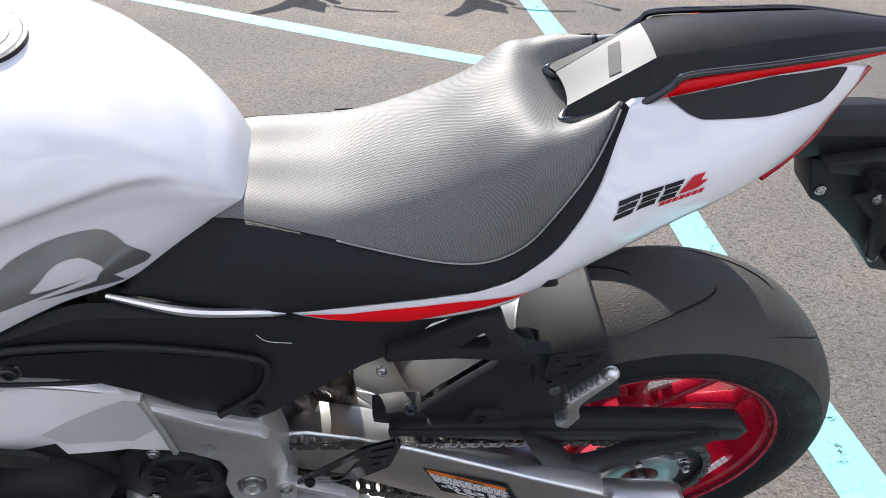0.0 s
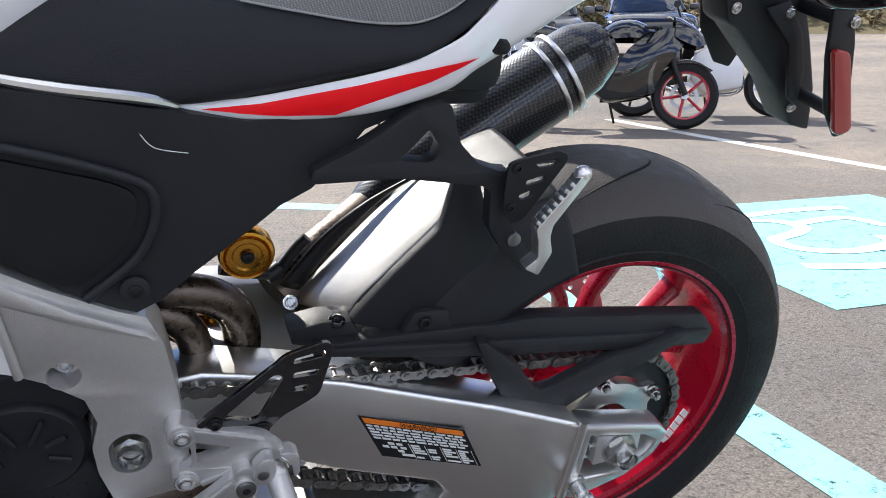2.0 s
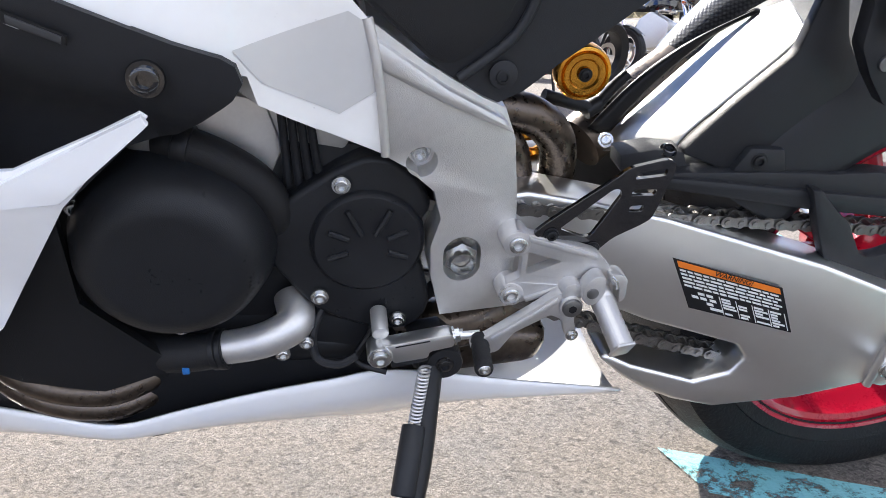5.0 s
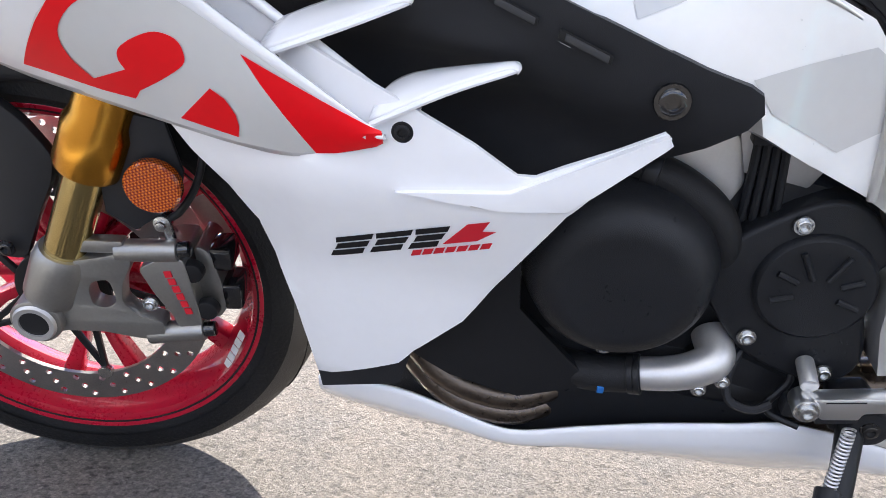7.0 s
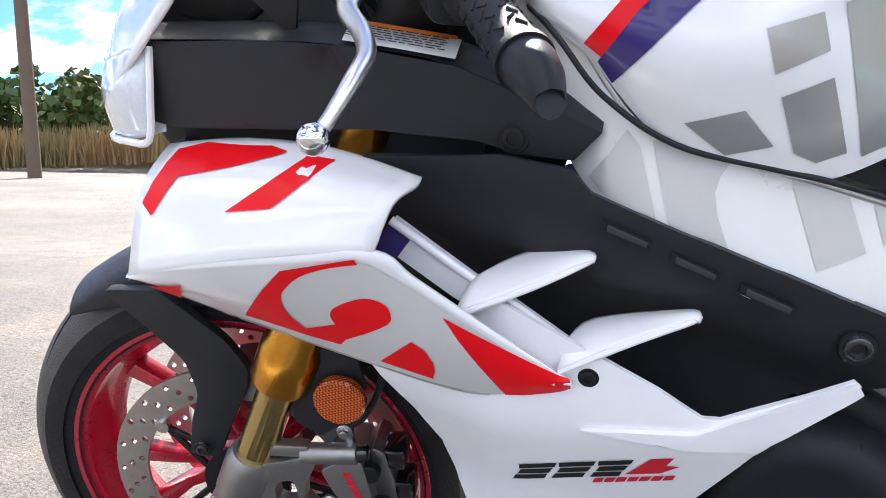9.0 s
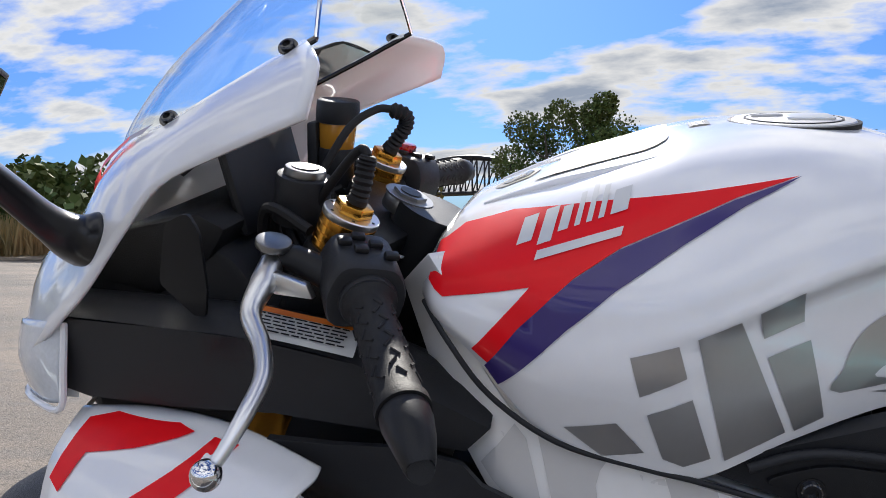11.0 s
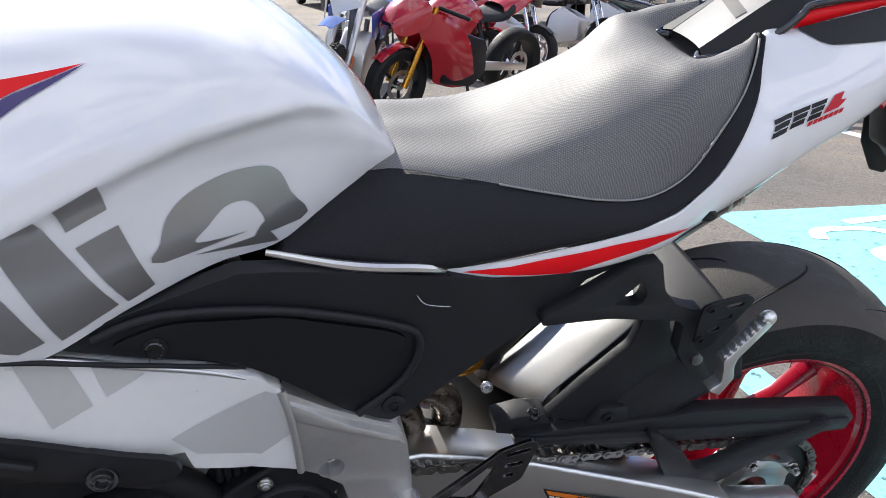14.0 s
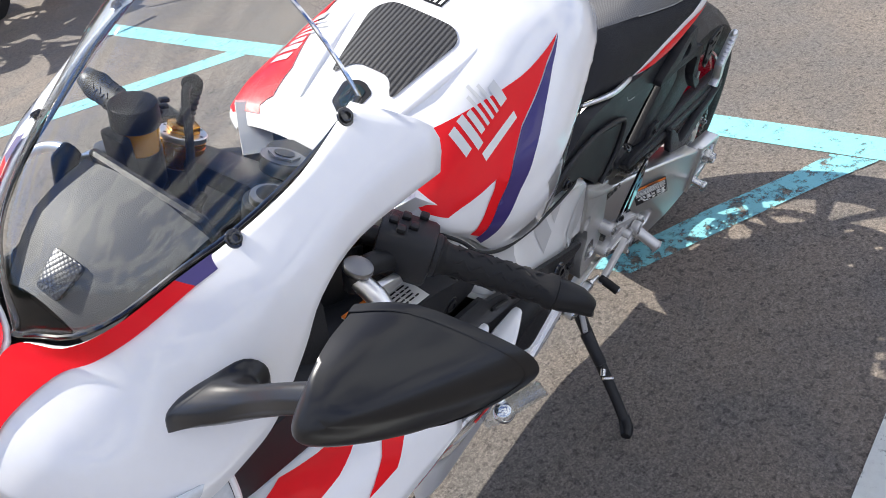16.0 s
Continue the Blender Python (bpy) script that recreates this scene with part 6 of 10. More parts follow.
# ---- belly pan ----
bt = [(-1.137, 0.130, 0.265), (-1.05, 0.131, 0.262), (-0.985, 0.132, 0.243), (-0.922, 0.133, 0.226), (-0.85, 0.133, 0.243), (-0.779, 0.133, 0.260), (-0.70, 0.133, 0.274), (-0.628, 0.132, 0.283), (-0.49, 0.120, 0.248), (-0.349, 0.105, 0.212)]
pan_rows = []
for x, y, z in bt:
    lo_z = float(np.interp(x, [-1.137, -1.05, -0.96, -0.75, -0.56, -0.349], [0.218, 0.186, 0.172, 0.168, 0.173, 0.200]))
    yb = y - float(np.interp(x, [-1.137, -0.95, -0.5, -0.349], [0.03, 0.055, 0.055, 0.010]))
    pan_rows.append([(x, -y, z), (x, -y + 0.004, 0.6 * z + 0.4 * lo_z), (x, -yb, lo_z), (x, -yb * 0.6, lo_z - 0.01), (x, 0, lo_z - 0.014), (x, yb * 0.6, lo_z - 0.01), (x, yb, lo_z), (x, y - 0.004, 0.6 * z + 0.4 * lo_z), (x, y, z)])
pan = bpart("belly_pan", flipto(skin(pan_rows, 4, 3), (0, 0, -1)), white, "pearl white belly pan open at the back", angle=50)
pan.modifiers.new("shell", "SOLIDIFY").thickness = -0.004
bpart("sump", slab([(-1.10, 0.275), (-1.06, 0.34), (-0.93, 0.36), (-0.70, 0.35), (-0.62, 0.32), (-0.64, 0.25), (-0.92, 0.205), (-1.05, 0.225)], -0.118, 0.118, 0.012), enginec, "black lower engine and sump", eng)
for k, (yy, zz) in enumerate(((-0.123, 0.285), (-0.120, 0.262))):
    bpart("header_pipe", tube([(-1.06, yy + 0.02, zz + 0.06), (-1.00, yy, zz), (-0.93, yy - 0.002, zz - 0.020), (-0.88, yy + 0.02, zz - 0.016), (-0.82, yy + 0.06, zz - 0.01)], 0.016, 6, 16), exhm, "heat-stained header pipe", eng)
bpart("pan_red_dash", decal([[(-0.785, 0.214), (-0.735, 0.231), (-0.722, 0.231), (-0.765, 0.214)]], pan, L, 0.0012), inkr, "", pan)
bpart("pan_hook", tube([(-0.892, -0.1245, 0.202), (-0.875, -0.126, 0.208), (-0.87, -0.126, 0.203), (-0.89, -0.1245, 0.197)], 0.0007, 3, 5), inkb, "", pan)
bpart("exhaust_can", slab([(-0.80, 0.235), (-0.60, 0.225), (-0.45, 0.24), (-0.44, 0.29), (-0.60, 0.30), (-0.80, 0.29)], -0.09, 0.10, 0.02, 3), exhm)
bpart("heat_foil", slab([(-0.50, 0.30), (-0.42, 0.262), (-0.40, 0.262), (-0.45, 0.33), (-0.50, 0.345)], 0.06, 0.065, 0.001), alu)

# ---- side stand ----
ss = bpart("side_stand", join(tube([(-0.592, -0.140, 0.322), (-0.600, -0.180, 0.280), (-0.614, -0.232, 0.222), (-0.642, -0.300, 0.168), (-0.664, -0.345, 0.132)], [0.014, 0.0125, 0.012, 0.011, 0.011], 5, 14), tube([(-0.655, -0.335, 0.137), (-0.672, -0.352, 0.130), (-0.688, -0.358, 0.128)], [0.012, 0.014, 0.010], 4, 12), slab([(-0.620, 0.338), (-0.585, 0.345), (-0.566, 0.325), (-0.580, 0.290), (-0.612, 0.295)], -0.150, -0.120, 0.004)), blackm, "black side stand, folded out")
coil = [(-0.604 - 0.012 * k / 160 + 0.0058 * math.cos(k * 0.63), -0.174 - 0.028 * k / 160 + 0.0050 * math.sin(k * 0.63) * 0.8, 0.318 - 0.050 * k / 160) for k in range(161)]
bpart("stand_spring", tube(coil, 0.0014, 1, 6), castd, "bright coil spring", ss)
bpart("spring_sleeve", rod((-0.616, -0.202, 0.266), (-0.632, -0.255, 0.222), 0.0125, None, 16, 0.002), blackp, "", ss)
bpart("stand_tang", join(rod((-0.645, -0.270, 0.200), (-0.630, -0.285, 0.197), 0.004), rod((-0.632, -0.262, 0.212), (-0.642, -0.268, 0.204), 0.006)), steel, "", ss)
bpart("stand_switch", join(box(-0.636, -0.145, 0.318, 0.05, 0.02, 0.022, 0.005), tube([(-0.672, -0.15, 0.318), (-0.69, -0.155, 0.312), (-0.712, -0.15, 0.318), (-0.715, -0.14, 0.345), (-0.70, -0.12, 0.37)], 0.0045, 5, 8), rod((-0.582, -0.166, 0.314), (-0.582, -0.13, 0.314), 0.019, None, 28, 0.002)), blackp, "", ss)
bpart("stand_bolt", bolt((-0.582, -0.166, 0.314), (0, -1, 0), 0.007, 0.004), blackg, "", ss)
# ================= front of the motorcycle =================
AX = Vector((0.415, 0, 0.910)).normalized()
TURN_M = Matrix.Translation((-1.57, 0, 0)) @ Matrix.Rotation(radians(9), 4, AX) @ Matrix.Translation((1.57, 0, 0))
STEER = TURN_M @ Matrix.Translation((-0.042, 0, -0.006))
LOWER = TURN_M @ Matrix.Translation((-0.034, -0.021, 0.010))   # wheel, fork legs and calipers
OPP = TURN_M @ MIRROR @ TURN_M.inverted()        # from the left bar end to the right one

# ---- front wheel ----
FW = LOWER @ Matrix.Translation((-1.436, 0, 0.300))
fwheel = wheel("front_wheel", "front tyre on a red wheel, turned to the left", FW, 0.304, 0.124, 0.236, 5, 0.26, 0.045, 0.0, 0.9)
for s in (-1, 1):
    d = disc("front_disc", 0.130, 0.171, s * 0.062, FW, fwheel, "large drilled brake disc", 26)
    arms = []
    for i in range(10):
        a = 2 * math.pi * i / 10 + 0.2
        b = a + (0.32 if i % 2 else -0.32)
        arms.append(slab([(0.05 * math.cos(a) - 0.005 * math.sin(a), 0.05 * math.sin(a) + 0.005 * math.cos(a)), (0.05 * math.cos(a) + 0.005 * math.sin(a), 0.05 * math.sin(a) - 0.005 * math.cos(a)), (0.126 * math.cos(b) + 0.0035 * math.sin(b), 0.126 * math.sin(b) - 0.0035 * math.cos(b)), (0.126 * math.cos(b) - 0.0035 * math.sin(b), 0.126 * math.sin(b) + 0.0035 * math.cos(b))], s * 0.062 - 0.003, s * 0.062 + 0.003, 0.001, 1))
    dc = bpart("disc_carrier", slab(ring_pts(0, 0, 0.056, 32), s * 0.062 - 0.0035, s * 0.062 + 0.0035, 0.001, 1, [ring_pts(0, 0, 0.034, 24)]), blackm, "black disc carrier", fwheel, m=FW)
    for arm in arms:
        bpart("carrier_arm", arm, blackm, "", fwheel, m=FW)
    for i in range(10):
        b = 2 * math.pi * i / 10 + 0.2 + (0.32 if i % 2 else -0.32)
        if i % 2 == 0:
            bpart("disc_button", lathe([(0.003, 0.005), (0.0085, 0.005), (0.0095, 0.003), (0.0095, -0.003)], 16, False, FW @ Matrix.Translation((0.127 * math.cos(b), s * 0.064, 0.127 * math.sin(b))) @ Matrix.Diagonal((1, s, 1, 1))), steel, "", fwheel)

# ---- fork ----
def fork_pt(u, y, off=0.0):
    """A point of the fork leg: u metres up along it from the axle."""
    return Vector((-1.436 + off, y, 0.300)) + AX * u


for s in (-1, 1):
    y = s * 0.106
    leg = bpart("fork_leg", tube([fork_pt(0.208, y), fork_pt(0.213, y), fork_pt(0.258, y), fork_pt(0.270, y), fork_pt(0.38, y), fork_pt(0.600, y)], [0.0335, 0.0352, 0.0352, 0.0305, 0.0295, 0.029], 1, 32), gold, "gold anodised upside-down fork leg", m=LOWER)
    bpart("fork_tube", rod(fork_pt(0.03, y), fork_pt(0.22, y), 0.0225, None, 32), goldtube, "polished golden fork tube", leg, m=LOWER)
    foot = join(tube([fork_pt(0.030, y), fork_pt(0.036, y), fork_pt(0.082, y), fork_pt(0.098, y)], [0.026, 0.0315, 0.0315, 0.027], 3, 24),
                rod((-1.436, y - s * 0.03, 0.308), (-1.436, y + s * 0.028, 0.308), 0.029, 0.028, 28, 0.003))
    yo = y + s * 0.006
    web = slab(rounded([(-1.429, 0.376), (-1.358, 0.389), (-1.319, 0.398), (-1.322, 0.382), (-1.336, 0.356), (-1.340, 0.331), (-1.325, 0.313), (-1.299, 0.305), (-1.302, 0.281), (-1.329, 0.282), (-1.368, 0.290), (-1.412, 0.290), (-1.432, 0.279), (-1.458, 0.282), (-1.466, 0.300), (-1.454, 0.318), (-1.439, 0.341)], 0.006, 3), yo - 0.011, yo + 0.011, 0.004, 2, [rounded([(-1.374, 0.349), (-1.367, 0.359), (-1.350, 0.362), (-1.347, 0.350), (-1.346, 0.331), (-1.359, 0.323), (-1.373, 0.327)], 0.006, 3)])
    lugs = [rod((-1.338, yo, 0.393), (-1.272, yo, 0.396), 0.0125, 0.0125, 18, 0.002), rod((-1.322, yo, 0.281), (-1.258, yo, 0.289), 0.0125, 0.0125, 18, 0.002), box(-1.352, yo, 0.401, 0.05, 0.016, 0.016, 0.003)]
    bpart("fork_foot", join(foot, web, *lugs), forkm, "grey machined fork foot with caliper arms", leg, m=LOWER)
    for zz in (0.396, 0.289):
        bpart("lug_bolt", rod((-1.262 if zz < 0.35 else -1.276, yo, zz), (-1.246 if zz < 0.35 else -1.260, yo, zz + 0.002), 0.0092, 0.0085, 16, 0.001), blackg, "", leg, m=LOWER)
    bpart("axle_sleeve", lathe([(0.013, s * 0.012), (0.0165, s * 0.032), (0.022, s * 0.0325), (0.024, s * 0.029)], 28, False, Matrix.Translation((-1.436, y, 0.308)), False), castd, "", leg, m=LOWER)
    bpart("axle_core", lathe([(0.0, s * 0.014), (0.0165, s * 0.014), (0.0165, s * 0.03)], 24, False, Matrix.Translation((-1.436, y, 0.308))), blackm, "", leg, m=LOWER)
    # foot plate mark as a plain frame with a bar
    mk = LOWER @ Matrix.Translation(fork_pt(0.052, y)) @ pose(0, s * -0.0315, 0, 0, 0, 14 * s)
    bpart("foot_mark", join(box(0, 0, 0.0095, 0.034, 0.002, 0.0015, 0), box(0, 0, -0.0095, 0.034, 0.002, 0.0015, 0), box(-0.0165, 0, 0, 0.0015, 0.002, 0.019, 0), box(0.0165, 0, 0, 0.0015, 0.002, 0.019, 0), box(0, 0, 0, 0.026, 0.002, 0.010, 0)), alu, "light maker's mark as a plain framed bar", leg, m=mk)
    cal = bpart("brake_caliper", join(slab(rounded([(-1.318, 0.374), (-1.292, 0.388), (-1.268, 0.388), (-1.262, 0.345), (-1.258, 0.300), (-1.271, 0.288), (-1.286, 0.296), (-1.290, 0.312), (-1.306, 0.342)], 0.006, 3), s * 0.046, s * 0.118, 0.006, 3), slab(rounded([(-1.262, 0.392), (-1.246, 0.384), (-1.238, 0.345), (-1.234, 0.310), (-1.246, 0.292), (-1.262, 0.300)], 0.008, 3), s * 0.04, s * 0.096, 0.006, 2)), forkm, "grey radial brake caliper", m=LOWER)
    for cx_, cz_ in ((-1.262, 0.368), (-1.252, 0.318)):
        bpart("caliper_piston", rod((cx_, s * 0.105, cz_), (cx_, s * 0.117, cz_), 0.0135, 0.0120, 24, 0.002), blackm, "", cal, m=LOWER)
    for j in range(6):
        za, xa = 0.372 - 0.0098 * j, -1.2905 + 0.0030 * j
        bpart("caliper_mark", slab([(xa, za), (xa + 0.0075, za + 0.001), (xa + 0.0090, za - 0.0065), (xa + 0.0015, za - 0.0075)], s * 0.1175, s * 0.1195, 0), inkr, "red maker's mark as plain blocks" if j == 0 else "", cal, m=LOWER)
    bpart("caliper_back", join(box(-1.236, s * 0.076, 0.372, 0.026, 0.04, 0.03, 0.006), box(-1.230, s * 0.076, 0.322, 0.026, 0.04, 0.036, 0.006)), blackg, "", cal, m=LOWER)
    bpart("caliper_stud", bolt((-1.315, s * 0.110, 0.322), (0, s, 0), 0.0065, 0.006), steel, "", cal, m=LOWER)
    bpart("bleed_nipple", join(rod((-1.280, s * 0.104, 0.395), (-1.281, s * 0.108, 0.425), 0.006), rod((-1.282, s * 0.10, 0.432), (-1.282, s * 0.120, 0.432), 0.0095, 0.0095, 18, 0.002), rod((-1.282, s * 0.12, 0.432), (-1.282, s * 0.126, 0.432), 0.006, 0.006, 6, 0.001)), steel, "", cal, m=LOWER)
    bpart("brake_hose", tube([(-1.282, s * 0.110, 0.432), (-1.262, s * 0.11, 0.445), (-1.238, s * 0.105, 0.49), (-1.225, s * 0.08, 0.58), (-1.21, s * 0.05, 0.66)], 0.0042, 6, 10), blackm, "black brake hose", cal, m=LOWER)
rf = bpart("side_reflector", lathe([(0.0, -0.008), (0.026, -0.008), (0.0285, -0.005), (0.0285, 0.004), (0.02, 0.008)], 40, False, LOWER @ Matrix.Translation((-1.279, -0.128, 0.482))), orange, "round orange reflector")
bpart("reflector_bracket", slab([(-1.335, 0.56), (-1.262, 0.545), (-1.252, 0.49), (-1.262, 0.455), (-1.311, 0.421), (-1.339, 0.442)], -0.116, -0.110, 0.002), blackp, "", rf, m=LOWER)

# ---- front mudguard ----
fg = []
for k in range(9):
    a = radians(124 - 74 * k / 8)
    r = 0.316
    c = Vector((-1.436 + r * math.cos(a), 0, 0.300 + r * math.sin(a)))
    n = Vector((math.cos(a), 0, math.sin(a)))
    dp = (0.02, 0.035, 0.05, 0.055, 0.055, 0.05, 0.045, 0.04, 0.03)[k]
    fg.append([tuple(c - n * dp + Vector((0, -0.070, 0))), tuple(c - n * 0.012 + Vector((0, -0.066, 0))), tuple(c + Vector((0, -0.035, 0))), tuple(c + n * 0.004), tuple(c + Vector((0, 0.035, 0))), tuple(c - n * 0.012 + Vector((0, 0.066, 0))), tuple(c - n * dp + Vector((0, 0.070, 0)))])
mg = bpart("front_mudguard", flipto(skin(fg, 4, 4), (0, 0, 1)), blackp, "matt black front mudguard", angle=60, m=LOWER)
mg.modifiers.new("shell", "SOLIDIFY").thickness = 0.003
for s in (-1, 1):
    bpart("mudguard_arm", slab(rounded([(-1.545, 0.590), (-1.480, 0.590), (-1.415, 0.528), (-1.393, 0.490), (-1.400, 0.462), (-1.431, 0.405), (-1.452, 0.361), (-1.488, 0.365), (-1.476, 0.415), (-1.460, 0.455), (-1.468, 0.500), (-1.505, 0.545)], 0.010, 3), s * 0.072 - 0.003, s * 0.072 + 0.003 + s * 0.02, 0.002), blackp, "", mg, m=LOWER)
    bpart("arm_bolt", bolt((-1.466, s * 0.096, 0.380), (0, s, 0), 0.007, 0.005), blackg, "", mg, m=LOWER)

# ---- clamps, bars ----
cl = bpart("top_clamp", join(slab(rounded([(-0.035, -0.125), (0.010, -0.14), (0.035, -0.06), (0.050, 0.0), (0.035, 0.06), (0.010, 0.14), (-0.035, 0.125), (-0.03, 0.05), (-0.03, -0.05)], 0.02, 3), -0.011, 0.011, 0.003)), blackm, "dark machined top clamp", m=STEER @ Matrix.Translation(fork_pt(0.685, 0, 0.018)) @ pose(0, 0, 0, 0, 24.5, 0) @ pose(0, 0, 0, -90, 0, 0))
bpart("stem_nut", join(rod(fork_pt(0.69, 0, 0.046), fork_pt(0.706, 0, 0.046), 0.025, 0.024, 40, 0.002), rod(fork_pt(0.706, 0, 0.046), fork_pt(0.712, 0, 0.046), 0.018, 0.018, 6)), dullst, "round aluminium stem nut", cl, m=STEER)
bpart("nut_bore", rod(fork_pt(0.7122, 0, 0.046), fork_pt(0.7130, 0, 0.046), 0.0115, None, 24), blackm, "", cl, m=STEER)
bpart("nut_flange", tube([fork_pt(u, 0, 0.046) for u in (0.7065, 0.7085, 0.7085)], [0.0262, 0.0262, 0.0195], 1, 40), dullst, "", cl, m=STEER)
bpart("clamp_print", join(*[slab(slant(-0.01 + 0.014 * (k % 4), -0.052 + 0.014 * (k // 4), 0.010, 0.006, 0.3), -0.0125, -0.0115, 0) for k in range(8)]), inkw, "pale lettering as bars", cl, m=STEER @ Matrix.Translation(fork_pt(0.685, 0, 0.018)) @ pose(0, 0, 0, 0, 24.5, 0) @ pose(0, 0, 0, -90, 0, 0) @ Matrix.Diagonal((1, -1, 1, 1)))
for s in (-1, 1):
    y = s * 0.106
    cap_u = [0.688, 0.694, 0.6945, 0.696, 0.6965, 0.702, 0.7025, 0.704, 0.7045, 0.710, 0.7105, 0.7115, 0.712, 0.717]
    cap_r = [0.0262, 0.0262, 0.0254, 0.0254, 0.0262, 0.0262, 0.0254, 0.0254, 0.0262, 0.0262, 0.0254, 0.0254, 0.0262, 0.0262]
    fc = bpart("fork_cap", tube([fork_pt(u, y) for u in cap_u], cap_r, 1, 44), gold, "gold fork cap with a silver rim", m=STEER)
    bpart("bar_clamp", tube([fork_pt(u, y) for u in (0.585, 0.588, 0.668, 0.688)], [0.031, 0.033, 0.033, 0.029], 1, 32), blackm, "", fc, m=STEER)
    bpart("cap_rim", tube([fork_pt(u, y) for u in (0.717, 0.7185, 0.7235, 0.7245, 0.7245)], [0.0255, 0.0266, 0.0266, 0.0256, 0.015], 1, 44), alu, "", fc, m=STEER)
    for k in range(6):
        a_ = 2 * math.pi * k / 6 + 0.3
        n1_ = AX.cross(Vector((0, 1, 0))).normalized()
        c = fork_pt(0.7235, y) + (n1_ * math.cos(a_) + Vector((0, 1, 0)) * math.sin(a_)) * 0.0222
        bpart("rim_dot", rod(c, c + AX * 0.0014, 0.0016, None, 8), blackm, "", fc, m=STEER)
    bpart("cap_hex", rod(fork_pt(0.7245, y), fork_pt(0.734, y), 0.0185, 0.0178, 6, 0.001), gold, "", fc, m=STEER)
    b0 = fork_pt(0.734, y)
    if s < 0:
        line_ = catmull([b0, b0 + AX * 0.012, b0 + AX * 0.034 + Vector((-0.004, 0.004, 0)), b0 + AX * 0.046 + Vector((-0.006, 0.006, 0))], 7)
        tail_ = [b0 + AX * 0.044 + Vector((-0.006, 0.006, 0)), b0 + AX * 0.050 + Vector((-0.016, 0.014, 0)), b0 + AX * 0.020 + Vector((-0.030, 0.030, 0)), b0 + AX * -0.03 + Vector((-0.045, 0.04, 0))]
    else:
        line_ = catmull([b0, b0 + AX * 0.014 + Vector((0.004, 0, 0)), b0 + AX * 0.032 + Vector((0.008, 0, 0)), b0 + AX * 0.046 + Vector((0.002, -0.004, 0)), b0 + AX * 0.054 + Vector((-0.016, -0.010, 0))], 7)
        tail_ = [b0 + AX * 0.054 + Vector((-0.014, -0.010, 0)), b0 + AX * 0.056 + Vector((-0.032, -0.020, 0)), b0 + AX * 0.038 + Vector((-0.052, -0.045, 0)), b0 + AX * -0.02 + Vector((-0.062, -0.070, 0))]
    radii = [0.0085, 0.0098, 0.0098, 0.0092] + [0.0076 if k % 2 else 0.0094 for k in range(len(line_) - 6)] + [0.0075, 0.0060]
    bpart("damper_boot", tube(line_, radii, 1, 18), gripr, "ribbed rubber boot", fc, m=STEER)
    bpart("damper_cable", tube(tail_, 0.0045, 8, 10), gripr, "thin black cable", fc, m=STEER)
rv = bpart("fluid_reservoir", rod((-1.249, 0.093, 0.972), (-1.245, 0.093, 1.006), 0.020, 0.022, 28, 0.002), amber, "amber brake fluid reservoir with a black cap")
bpart("reservoir_cap", rod((-1.2455, 0.093, 1.002), (-1.243, 0.093, 1.028), 0.0255, 0.0245, 28, 0.003), blackp, "", rv)
bpart("reservoir_bracket", join(rod((-1.253, 0.093, 0.929), (-1.249, 0.093, 0.974), 0.021, 0.0215, 24, 0.002), slab([(-1.281, 0.934), (-1.267, 0.934), (-1.265, 1.004), (-1.277, 1.004)], 0.075, 0.112, 0.003)), blackp, "", rv)
bpart("reservoir_hose", tube([(-1.251, 0.093, 0.94), (-1.26, 0.10, 0.92), (-1.27, 0.12, 0.90)], 0.006, 5, 8), blackp, "", rv)


